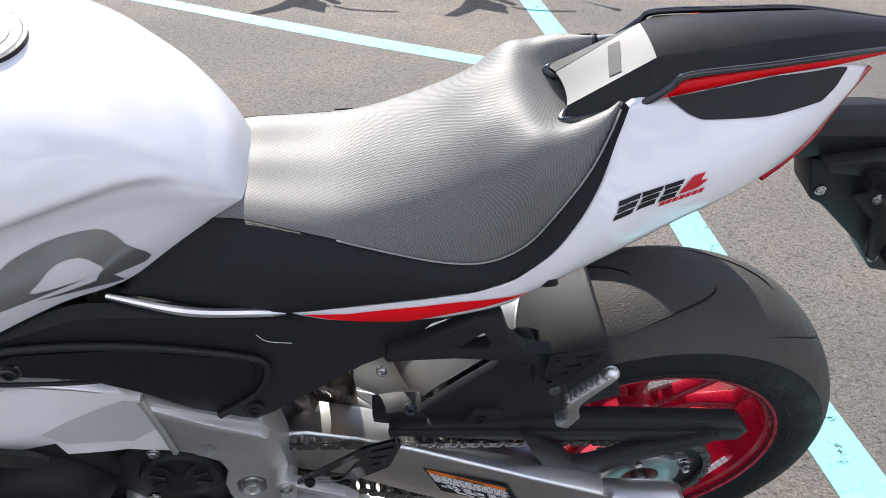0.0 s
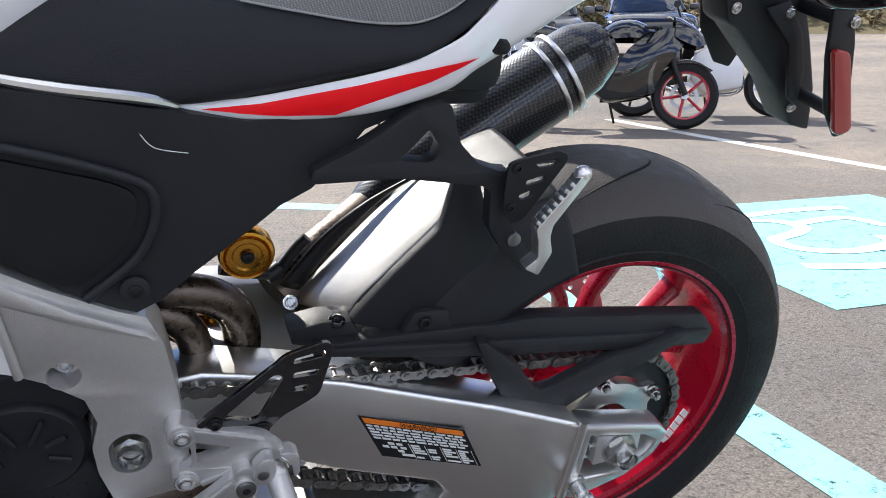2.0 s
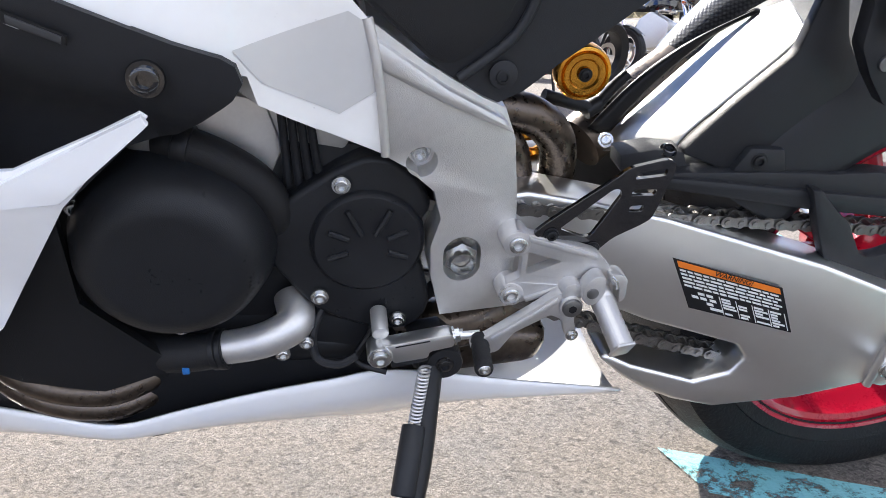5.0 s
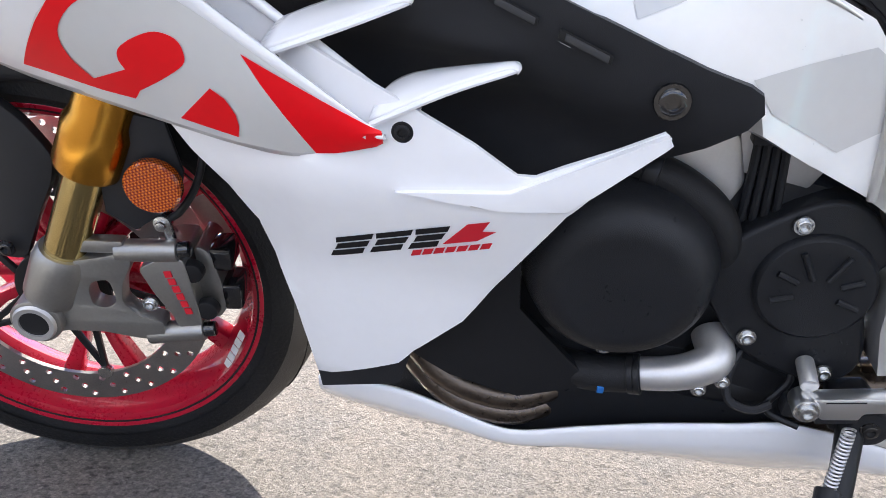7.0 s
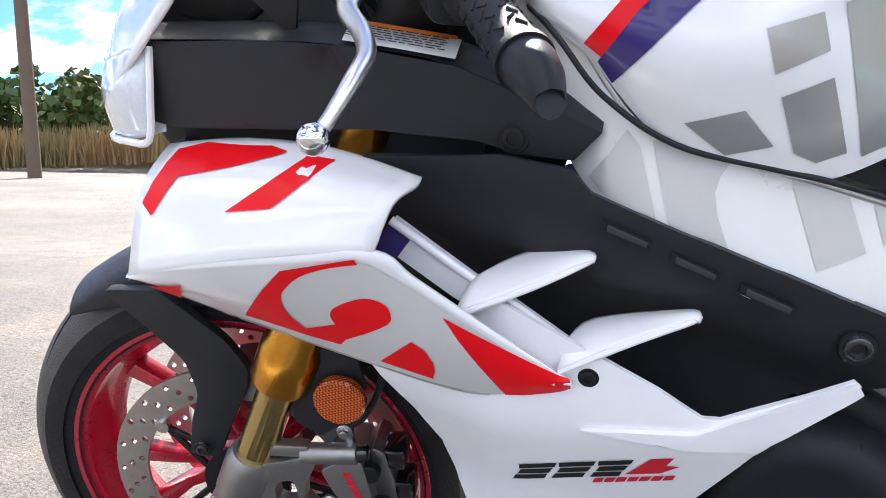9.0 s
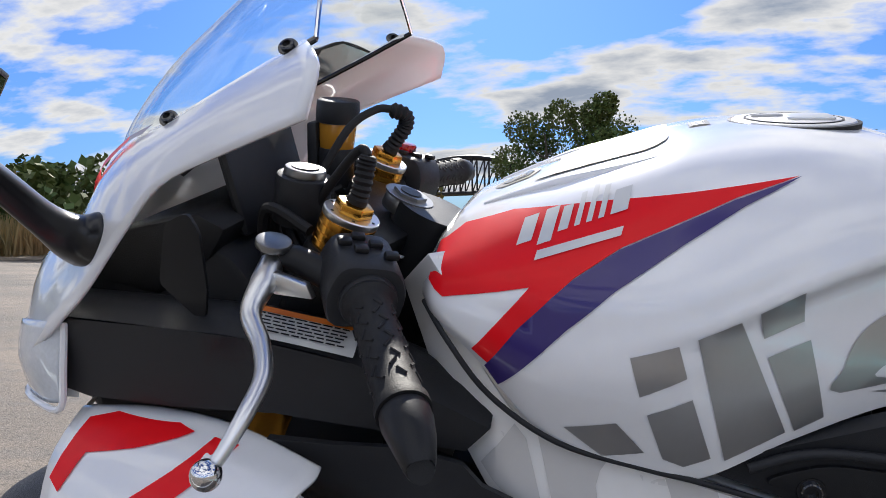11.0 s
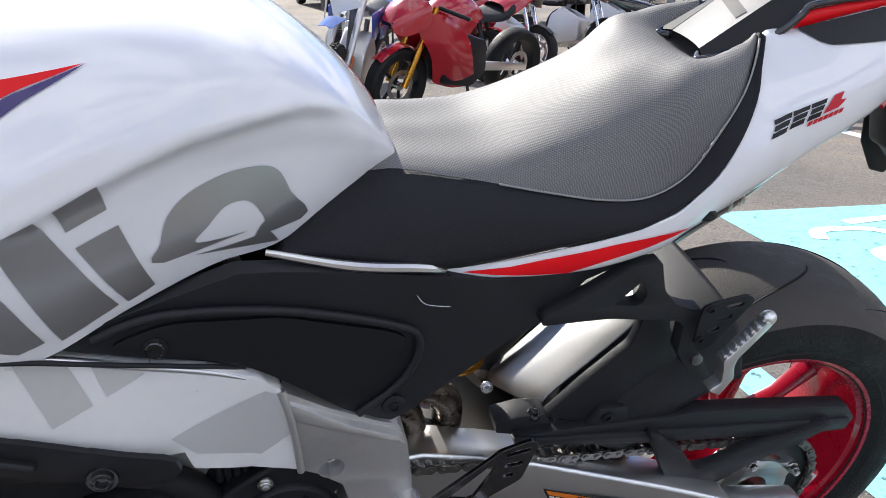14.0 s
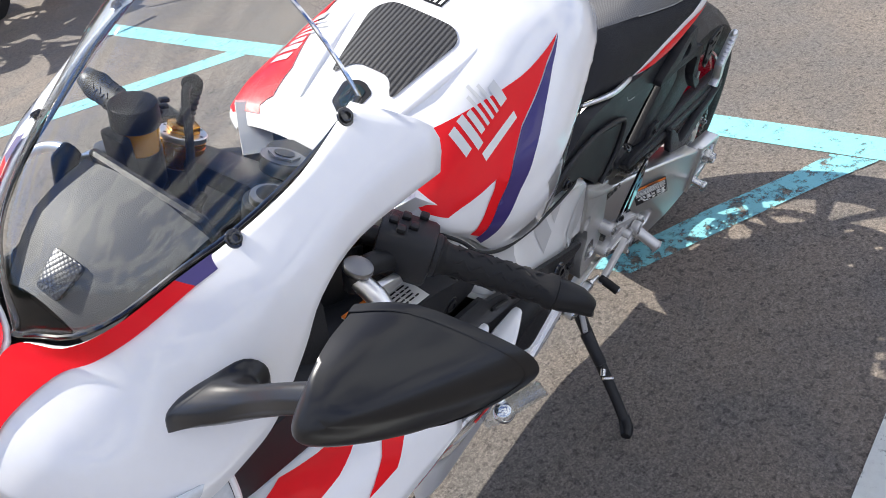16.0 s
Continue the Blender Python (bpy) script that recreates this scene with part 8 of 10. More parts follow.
# ---- side fairings ----
for s, q in ((-1, Matrix.Identity(4)), (1, MIRROR)):
    fyf = lambda x, z: -(0.243 - 0.36 * min(0.1, max(0.0, 0.55 - z)) - 0.15 * max(0.0, 0.45 - z) - 0.45 * max(0.0, -1.10 - x) - 0.06 * max(0.0, x + 0.95))
    low = [(-1.246, 0.563), (-1.222, 0.541), (-1.193, 0.516), (-1.167, 0.484), (-1.154, 0.433), (-1.141, 0.387), (-1.131, 0.344), (-1.123, 0.307), (-1.062, 0.331), (-1.036, 0.342), (-1.021, 0.361), (-0.974, 0.408), (-0.933, 0.478), (-0.895, 0.542), (-0.859, 0.583), (-0.833, 0.608), (-0.827, 0.613), (-0.832, 0.617), (-0.862, 0.602), (-0.901, 0.585), (-0.922, 0.575), (-0.936, 0.575), (-0.970, 0.597), (-1.016, 0.621), (-1.10, 0.664)]
    lf = bpart("lower_fairing", panel(low, fyf, 0.005, 0.02), white, "pearl white lower side fairing", angle=40, m=q.copy())
    bpart("fairing_crease", panel([(-1.03, 0.553), (-0.94, 0.562), (-0.83, 0.617), (-0.826, 0.610), (-0.895, 0.548), (-0.95, 0.545)], lambda x, z: fyf(x, z) - 0.004 - 0.05 * max(0, z - 0.553), 0.006, 0.02), white, "", lf, m=q.copy())
    if s < 0:
        blk, red = model_shapes(-1.093, 0.470, 0.150, 0.284)
        for piece in blk + red:
            bpart("model_mark", decal([piece], lf, L, 0.001), inkb if piece in blk else inkr, "piece of the model mark, a plain leaning shape", lf)
    # upper side panel: ridge, wing box
    top = [(-1.415, -0.190, 0.766), (-1.330, -0.198, 0.775), (-1.245, -0.214, 0.772), (-1.159, -0.245, 0.759)]
    ridge = [(-1.420, -0.268, 0.672), (-1.333, -0.283, 0.696), (-1.260, -0.286, 0.709), (-1.183, -0.286, 0.717)]
    rows = []
    for a, b in zip(top, ridge):
        a, b = Vector(a), Vector(b)
        m_ = a.lerp(b, 0.42) + Vector((0, -0.012, 0.012))
        rows.append([tuple(a + Vector((0, 0.015, 0.001))), tuple(a), tuple(m_), tuple(b)])
    wb = bpart("winglet_box", flipto(skin(rows, 4, 4), (0, -1, 0.6)), white, "pearl white winglet box with red stripes", angle=45, m=q.copy())
    wb.modifiers.new("shell", "SOLIDIFY").thickness = 0.004
    nr = [(-1.424, -0.140, 0.766), (-1.440, -0.180, 0.722), (-1.450, -0.205, 0.668), (-1.448, -0.195, 0.655)]
    bpart("nose_edge", flipto(skin([nr, [tuple(Vector(c)) for c in ((-1.415, -0.190, 0.766), (-1.421, -0.235, 0.726), (-1.420, -0.268, 0.672), (-1.423, -0.258, 0.667))]], 3, 3), (-1, -0.3, 0)), white, "", wb, m=q.copy())
    # lower face with the red graphic
    upr = [(-1.421, -0.267, 0.673), (-1.333, -0.283, 0.695), (-1.255, -0.286, 0.708), (-1.183, -0.286, 0.717), (-1.155, -0.279, 0.694), (-1.116, -0.271, 0.663), (-1.066, -0.258, 0.623), (-1.038, -0.251, 0.603)]
    lowr = [(-1.424, -0.260, 0.667), (-1.351, -0.223, 0.616), (-1.287, -0.224, 0.599), (-1.216, -0.230, 0.585), (-1.159, -0.235, 0.575), (-1.113, -0.239, 0.572), (-1.060, -0.244, 0.584), (-1.036, -0.247, 0.597)]
    rows = [[a, tuple(Vector(a).lerp(Vector(b), 0.5) + Vector((0, -0.005, 0))), b] for a, b in zip(upr, lowr)]
    sp = bpart("side_panel", flipto(skin(rows, 5, 5), (0, -1, -0.2)), white, "side panel with a bold red graphic on grey", angle=60, m=q.copy())
    sp.modifiers.new("shell", "SOLIDIFY").thickness = 0.004
    way = (0, 1, 0) if s < 0 else (0, -1, 0)
    bpart("grey_field", decal([[(-1.325, 0.634), (-1.285, 0.678), (-1.265, 0.694), (-1.205, 0.708), (-1.188, 0.706), (-1.155, 0.684), (-1.116, 0.655), (-1.050, 0.604), (-1.050, 0.596), (-1.079, 0.583), (-1.113, 0.577), (-1.159, 0.580), (-1.216, 0.590), (-1.287, 0.605)]], sp, way, 0.0014, 0.008), greyd, "", sp)
    bowl = [(q.x, q.y) for q in catmull([(-1.230, 0.618, 0), (-1.205, 0.632, 0), (-1.183, 0.647, 0), (-1.179, 0.658, 0), (-1.183, 0.668, 0), (-1.197, 0.672, 0), (-1.215, 0.666, 0), (-1.231, 0.656, 0), (-1.236, 0.646, 0), (-1.234, 0.637, 0)], 4)]
    inside = [(q.x, q.y) for q in catmull([(-1.268, 0.624, 0), (-1.276, 0.638, 0), (-1.278, 0.654, 0), (-1.271, 0.671, 0), (-1.251, 0.689, 0), (-1.225, 0.700, 0), (-1.197, 0.706, 0)], 4)]
    g1 = [(-1.199, 0.711), (-1.265, 0.695), (-1.289, 0.672), (-1.329, 0.629), (-1.266, 0.613), (-1.238, 0.609)] + bowl + inside
    g2 = [(-1.135, 0.661), (-1.04, 0.604), (-1.036, 0.598), (-1.044, 0.592), (-1.076, 0.582), (-1.092, 0.580), (-1.105, 0.605), (-1.124, 0.638)]
    g3 = [(-1.166, 0.630), (-1.156, 0.622), (-1.151, 0.609), (-1.151, 0.598), (-1.155, 0.586), (-1.203, 0.596)]
    g4 = [(-1.413, 0.661), (-1.369, 0.667), (-1.386, 0.644)]
    bpart("red_graphic", decal([g1, g2, g3, g4], sp, way, 0.0022, 0.008), redd, "bold red graphic in plain shapes", sp)
    bpart("red_stripe", decal([[(-1.410, 0.730), (-1.396, 0.766), (-1.368, 0.772), (-1.298, 0.774), (-1.279, 0.772), (-1.377, 0.752), (-1.397, 0.722)], [(-1.317, 0.734), (-1.258, 0.771), (-1.233, 0.769), (-1.274, 0.740)]], wb, way, 0.0016, 0.012), redd, "", wb)
    # slats behind the panel
    rail = bpart("vent_rail", panel([(-1.187, 0.722), (-1.119, 0.673), (-1.096, 0.660), (-1.043, 0.623), (-1.015, 0.613), (-1.030, 0.600), (-1.052, 0.610), (-1.132, 0.652), (-1.200, 0.700)], lambda x, z: -0.228, 0.012, 0.03), white, "white vent rail with two winglets", angle=40, m=q.copy())
    bpart("rail_lip", tube([(-1.188, -0.229, 0.722), (-1.119, -0.229, 0.674), (-1.096, -0.229, 0.661), (-1.043, -0.229, 0.624), (-1.015, -0.232, 0.613)], 0.0042, 4, 10), white, "", rail, m=q.copy())
    for lower, upper in (([(-1.129, -0.258, 0.656), (-1.074, -0.24, 0.675), (-1.035, -0.219, 0.689)], [(-1.118, -0.228, 0.674), (-1.081, -0.198, 0.685), (-1.035, -0.206, 0.693)]), ([(-1.048, -0.25, 0.609), (-0.994, -0.238, 0.634), (-0.953, -0.222, 0.647)], [(-1.043, -0.226, 0.623), (-1.023, -0.205, 0.633), (-0.953, -0.208, 0.648)])):
        vane = [[a, tuple(Vector(a).lerp(Vector(b), 0.5) + Vector((0, -0.002, 0.002))), b] for a, b in zip(lower, upper)]
        tip = tuple(Vector(lower[2]).lerp(Vector(upper[2]), 0.5) + Vector((0.008, 0, 0.001)))
        vane.append([tuple(Vector(lower[2]).lerp(Vector(tip), 0.85)), tip, tuple(Vector(upper[2]).lerp(Vector(tip), 0.85))])
        wv = bpart("winglet", flipto(skin(vane, 4, 4), (0, -1, 0.6)), white, "", rail, m=q.copy())
        wv.modifiers.new("shell", "SOLIDIFY").thickness = -0.0045
        bpart("winglet_edge", tube(lower + [tip], [0.0032, 0.0032, 0.003, 0.0028], 5, 8), white, "", rail, m=q.copy())
    bpart("purple_patch", panel([(-1.190, 0.718), (-1.173, 0.705), (-1.188, 0.685), (-1.206, 0.697)], lambda x, z: -0.2305, 0.003, 0.05), purple, "", rail, m=q.copy())
    bpart("vent_bolt", bolt((-1.025, -0.2425, 0.602), (0, -1, 0), 0.0062, 0.003), blackm, "", rail, m=q.copy())
    slotm = MATS.get("dull_slot_plastic") or mat("dull_slot_plastic", (0.035, 0.035, 0.037), 0.5, 0.0, 0, 0.05)
    # black inner fairing with slots
    inn = [(-1.215, 0.770), (-1.10, 0.775), (-1.045, 0.765), (-1.029, 0.747), (-0.975, 0.724), (-0.894, 0.693), (-0.809, 0.660), (-0.776, 0.650), (-0.766, 0.644), (-0.762, 0.630), (-0.770, 0.616), (-0.818, 0.575), (-0.86, 0.560), (-0.95, 0.47), (-1.00, 0.45), (-1.05, 0.56), (-1.14, 0.62), (-1.20, 0.68)]
    iyf = lambda x, z: float(np.interp(z - (0.70 - 0.33 * (x + 1.0)), [-0.20, -0.075, -0.03, 0.02, 0.1], [-0.155, -0.168, -0.205, -0.2155, -0.212]))
    ip = bpart("inner_fairing", panel(inn, iyf, 0.006, 0.02), blackp, "matt black inner fairing with three slots", angle=40, m=q.copy())
    for hole in ([(-1.020, 0.7265), (-0.983, 0.7105), (-0.984, 0.705), (-1.021, 0.720)], [(-0.968, 0.7035), (-0.932, 0.6875), (-0.933, 0.682), (-0.969, 0.697)], [(-0.916, 0.6815), (-0.876, 0.6645), (-0.877, 0.658), (-0.917, 0.675)]):
        mid_h = Vector(hole[0]).lerp(Vector(hole[2]), 0.5)
        bpart("slot", panel(hole, lambda x, z: -0.2180, 0.004, 0.05), grooved, "", ip, m=q.copy())
        bpart("slot_insert", panel([tuple(mid_h + (Vector(c) - mid_h) * 0.82 + Vector((0.001, -0.0006))) for c in hole], lambda x, z: -0.2195, 0.002, 0.05), slotm, "", ip, m=q.copy())
    bpart("fairing_bolt", bolt((-0.829, -0.214, 0.634), (0, -1, 0.1), 0.010, 0.006), blackg, "", ip, m=q.copy())
    # added black sheet that stands in for the shade deep in the duct
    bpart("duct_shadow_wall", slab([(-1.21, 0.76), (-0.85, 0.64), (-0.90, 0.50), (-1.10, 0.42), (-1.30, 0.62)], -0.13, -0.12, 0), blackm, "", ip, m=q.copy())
    # lower black engine shield and pan nose
    bpart("lower_shield", panel([(-1.03, 0.39), (-0.955, 0.47), (-0.93, 0.49), (-0.925, 0.40), (-0.86, 0.335), (-0.83, 0.325), (-0.918, 0.293), (-0.99, 0.31), (-1.05, 0.345)], lambda x, z: -0.158, 0.01, 0.03), blackm, "black engine shield", m=q.copy())
bpart("radiator", slab([(-1.11, 0.40), (-1.08, 0.70), (-1.05, 0.70), (-1.08, 0.40)], -0.14, 0.14, 0.004), blackm, "black radiator")
bpart("header_front", tube([(-0.98, -0.06, 0.50), (-1.04, -0.09, 0.44), (-1.03, -0.10, 0.36), (-0.96, -0.10, 0.30), (-0.88, -0.08, 0.285), (-0.80, -0.05, 0.28)], 0.024, 6, 16), exhm, "tinted front exhaust header")
bpart("pan_nose_trim", panel([(-1.126, 0.302), (-1.044, 0.322), (-1.026, 0.345), (-1.040, 0.296), (-1.122, 0.280)], lambda x, z: -0.166, 0.006, 0.03), blackp)
# ================= the car park =================
def ground_z(x, y):
    s = -0.042 * x - 0.05 * y
    return 0.55 * math.tanh(s / 0.55)


def sheet(name, material, xs, ys, off=0.0):
    bm = bmesh.new()
    g = [[bm.verts.new((x, y, ground_z(x, y) + off)) for y in ys] for x in xs]
    for a, b in zip(g, g[1:]):
        for i in range(len(a) - 1):
            bm.faces.new((a[i], b[i], b[i + 1], a[i + 1]))
    return bm


def asphalt(name, c0, c1, c2, speck):
    m = bpy.data.materials.new(name)
    m.use_nodes = True
    nt = m.node_tree
    p = nt.nodes["Principled BSDF"]
    p.inputs["Roughness"].default_value = 0.85
    tc = nt.nodes.new("ShaderNodeTexCoord")

    def noise_of(scale, detail=5.0):
        n = nt.nodes.new("ShaderNodeTexNoise")
        n.inputs["Scale"].default_value, n.inputs["Detail"].default_value = scale, detail
        nt.links.new(tc.outputs["Object"], n.inputs["Vector"])
        return n
    big, mid = noise_of(0.5), noise_of(5.0)
    r = nt.nodes.new("ShaderNodeValToRGB")
    r.color_ramp.elements[0].position, r.color_ramp.elements[1].position = 0.36, 0.66
    r.color_ramp.elements[0].color, r.color_ramp.elements[1].color = (*c0, 1), (*c1, 1)
    nt.links.new(big.outputs[0], r.inputs[0])
    v = nt.nodes.new("ShaderNodeTexVoronoi")              # stones of the aggregate
    v.inputs["Scale"].default_value = 190
    nt.links.new(tc.outputs["Object"], v.inputs["Vector"])
    fine = noise_of(230.0, 6.0)
    fine.inputs["Roughness"].default_value = 0.75
    fr = nt.nodes.new("ShaderNodeMapRange")
    fr.inputs[1].default_value, fr.inputs[2].default_value = 0.33, 0.66
    fr.inputs[3].default_value, fr.inputs[4].default_value = 1 - speck, 1 + speck
    nt.links.new(fine.outputs[0], fr.inputs[0])
    pits = noise_of(70.0, 4.0)                              # dark pits where stones are lost
    pr = nt.nodes.new("ShaderNodeMapRange")
    pr.inputs[1].default_value, pr.inputs[2].default_value, pr.inputs[3].default_value = 0.33, 0.45, 0.48
    nt.links.new(pits.outputs[0], pr.inputs[0])
    sep, vr = nt.nodes.new("ShaderNodeSeparateColor"), nt.nodes.new("ShaderNodeMapRange")
    vr.inputs[3].default_value, vr.inputs[4].default_value = 0.72, 1.28
    nt.links.new(v.outputs["Color"], sep.inputs[0])
    nt.links.new(sep.outputs[0], vr.inputs[0])
    m1, m2 = nt.nodes.new("ShaderNodeMath"), nt.nodes.new("ShaderNodeMath")
    m1.operation = m2.operation = "MULTIPLY"
    nt.links.new(fr.outputs[0], m1.inputs[0])
    nt.links.new(pr.outputs[0], m1.inputs[1])
    nt.links.new(m1.outputs[0], m2.inputs[0])
    nt.links.new(vr.outputs[0], m2.inputs[1])
    mx = nt.nodes.new("ShaderNodeMix")
    mx.data_type = "RGBA"
    mr = nt.nodes.new("ShaderNodeMapRange")
    mr.inputs[1].default_value, mr.inputs[2].default_value, mr.inputs[4].default_value = 0.45, 0.7, 0.8
    nt.links.new(mid.outputs[0], mr.inputs[0])
    nt.links.new(mr.outputs[0], mx.inputs[0])
    nt.links.new(r.outputs[0], mx.inputs[6])
    mx.inputs[7].default_value = (*c2, 1)
    hs = nt.nodes.new("ShaderNodeHueSaturation")
    nt.links.new(mx.outputs[2], hs.inputs["Color"])
    nt.links.new(m2.outputs[0], hs.inputs["Value"])
    nt.links.new(hs.outputs[0], p.inputs["Base Color"])
    b = nt.nodes.new("ShaderNodeBump")
    b.inputs["Strength"].default_value, b.inputs["Distance"].default_value = 0.8, 0.004
    nt.links.new(m2.outputs[0], b.inputs["Height"])
    nt.links.new(b.outputs[0], p.inputs["Normal"])
    return m


tarmac = asphalt("weathered_asphalt", (0.160, 0.147, 0.134), (0.300, 0.250, 0.205), (0.190, 0.176, 0.163), 0.50)
steps = [-900, -300, -120, -60, -35, -22, -14, -9, -6, -4, -2.5, -1.5, -0.8, 0, 0.8, 1.5, 2.5, 4, 6, 9, 14, 22, 35, 60, 120, 300, 900]
ground = part("ground", sheet("ground", None, steps, steps), tarmac)
tagged(ground, "weathered grey asphalt of a car park", "ground", kind="structure")


def paint_mat(name, color, lo=0.38, hi=0.44):
    """Worn road paint: chips let the asphalt show."""
    m = mat(name, color, 0.7, 0, 0, 0.10, 6, 0.8, 160)
    nt = m.node_tree
    p = nt.nodes["Principled BSDF"]
    tc = nt.nodes.new("ShaderNodeTexCoord")
    n, r = nt.nodes.new("ShaderNodeTexNoise"), nt.nodes.new("ShaderNodeValToRGB")
    n.inputs["Scale"].default_value, n.inputs["Detail"].default_value, n.inputs["Roughness"].default_value = 26, 10, 0.8
    r.color_ramp.elements[0].position, r.color_ramp.elements[1].position = lo, hi
    nt.links.new(tc.outputs["Object"], n.inputs["Vector"])
    nt.links.new(n.outputs[0], r.inputs[0])
    nt.links.new(r.outputs[0], p.inputs["Alpha"])
    return m


bluew = paint_mat("thin_worn_blue_paint", (0.22, 0.55, 0.60), 0.42, 0.50)
bluel = paint_mat("worn_light_blue_paint", (0.24, 0.62, 0.66))
whitel = paint_mat("worn_white_paint", (0.68, 0.70, 0.66))


def marking(name, outline, material, label, off=0.0025):
    bm = bmesh.new()
    bm.faces.new([bm.verts.new((x, y, 0)) for x, y in outline])
    for ax in (0, 1):
        lo, hi = min(q[ax] for q in outline), max(q[ax] for q in outline)
        n = Vector((1 - ax, ax, 0))
        for k in range(1, int((hi - lo) / 0.5) + 1):
            bmesh.ops.bisect_plane(bm, geom=list(bm.verts) + list(bm.edges) + list(bm.faces), plane_co=n * (lo + 0.5 * k), plane_no=n)
    for v in bm.verts:
        v.co.z = ground_z(v.co.x, v.co.y) + off
    flipto(bm, (0, 0, 1))
    ob = part(name, bm, material)
    return tagged(ob, label, "road marking", kind="structure")


marking("line_marking", [(0.70, 4.2), (0.84, 4.2), (0.80, 2.2), (0.66, 0.4), (0.63, -0.6), (0.64, -6.0), (0.50, -6.0), (0.51, -0.5), (0.53, 0.3), (0.66, 2.0)], bluel, "worn light blue parking line beside the wheel")
marking("cross_marking", [(0.66, 2.46), (-0.42, 3.10), (-1.90, 4.08), (-2.6, 4.6), (-2.55, 4.72), (-1.83, 4.20), (-0.35, 3.24), (0.68, 2.62)], bluel, "worn light blue cross line")
marking("hatch_marking", [(-0.22, -0.02), (-0.17, -0.045), (-0.01, -0.135), (0.13, -0.205), (0.38, -0.35), (0.505, -0.41), (0.505, -0.535), (0.35, -0.44), (0.05, -0.275), (-0.10, -0.195), (-0.20, -0.14)], bluew, "worn light blue hatch line", 0.0035)
marking("bay_marking", [(3.78, 2.2), (3.90, 2.2), (3.98, 6.0), (3.86, 6.0)], whitel, "worn pale bay line")
marking("far_marking", [(-0.95, 5.15), (-0.90, 5.27), (0.9, 6.4), (0.92, 6.25)], bluel, "worn pale blue line under the parked motorcycles")
marking("kerb_line", [(-4.0, -0.775), (0.3, -0.775), (0.3, -0.90), (-4.0, -0.90)], whitel, "worn white bay line beside the motorcycle")
marking("symbol_field", [(1.34, 0.64), (1.52, 2.12), (3.02, 2.02), (2.86, 0.55)], bluel, "light blue painted parking symbol field")
for pts in ([(1.72, 1.62), (1.82, 1.74), (2.05, 1.70), (2.10, 1.55), (1.98, 1.46), (1.82, 1.40), (1.80, 1.25), (1.95, 1.15), (2.2, 1.18), (2.28, 1.30)], [(2.02, 1.82), (2.30, 1.84), (2.62, 1.80)], [(2.10, 1.60), (2.42, 1.62), (2.48, 1.40), (2.72, 1.36)], [(1.62, 1.05), (1.78, 0.98), (2.0, 0.92)]):
    ln = catmull([(x, y, 0) for x, y in pts], 5)
    a_, b_ = [], []
    for i, p in enumerate(ln):
        t = (ln[min(i + 1, len(ln) - 1)] - ln[max(i - 1, 0)]).normalized()
        n = Vector((-t.y, t.x, 0)) * 0.035
        a_.append((p.x + n.x, p.y + n.y))
        b_.append((p.x - n.x, p.y - n.y))
    marking("symbol_line", a_ + b_[::-1], whitel, "cream line of the painted symbol", 0.005)
# ================= other vehicles =================
oth_red = mat("other_red_paint", (0.42, 0.008, 0.02), 0.25, 0, 1.0, 0.03)
oth_white = mat("other_white_paint", (0.75, 0.76, 0.78), 0.3, 0, 1.0, 0.03)
oth_blue = mat("other_blue_paint", (0.03, 0.10, 0.40), 0.3, 0, 1.0, 0.03)
oth_grey = mat("other_grey_paint", (0.11, 0.115, 0.12), 0.3, 0.4, 0.6, 0.05)
oth_orange = mat("other_orange_plastic", (0.65, 0.12, 0.015), 0.4, 0, 0, 0.05)


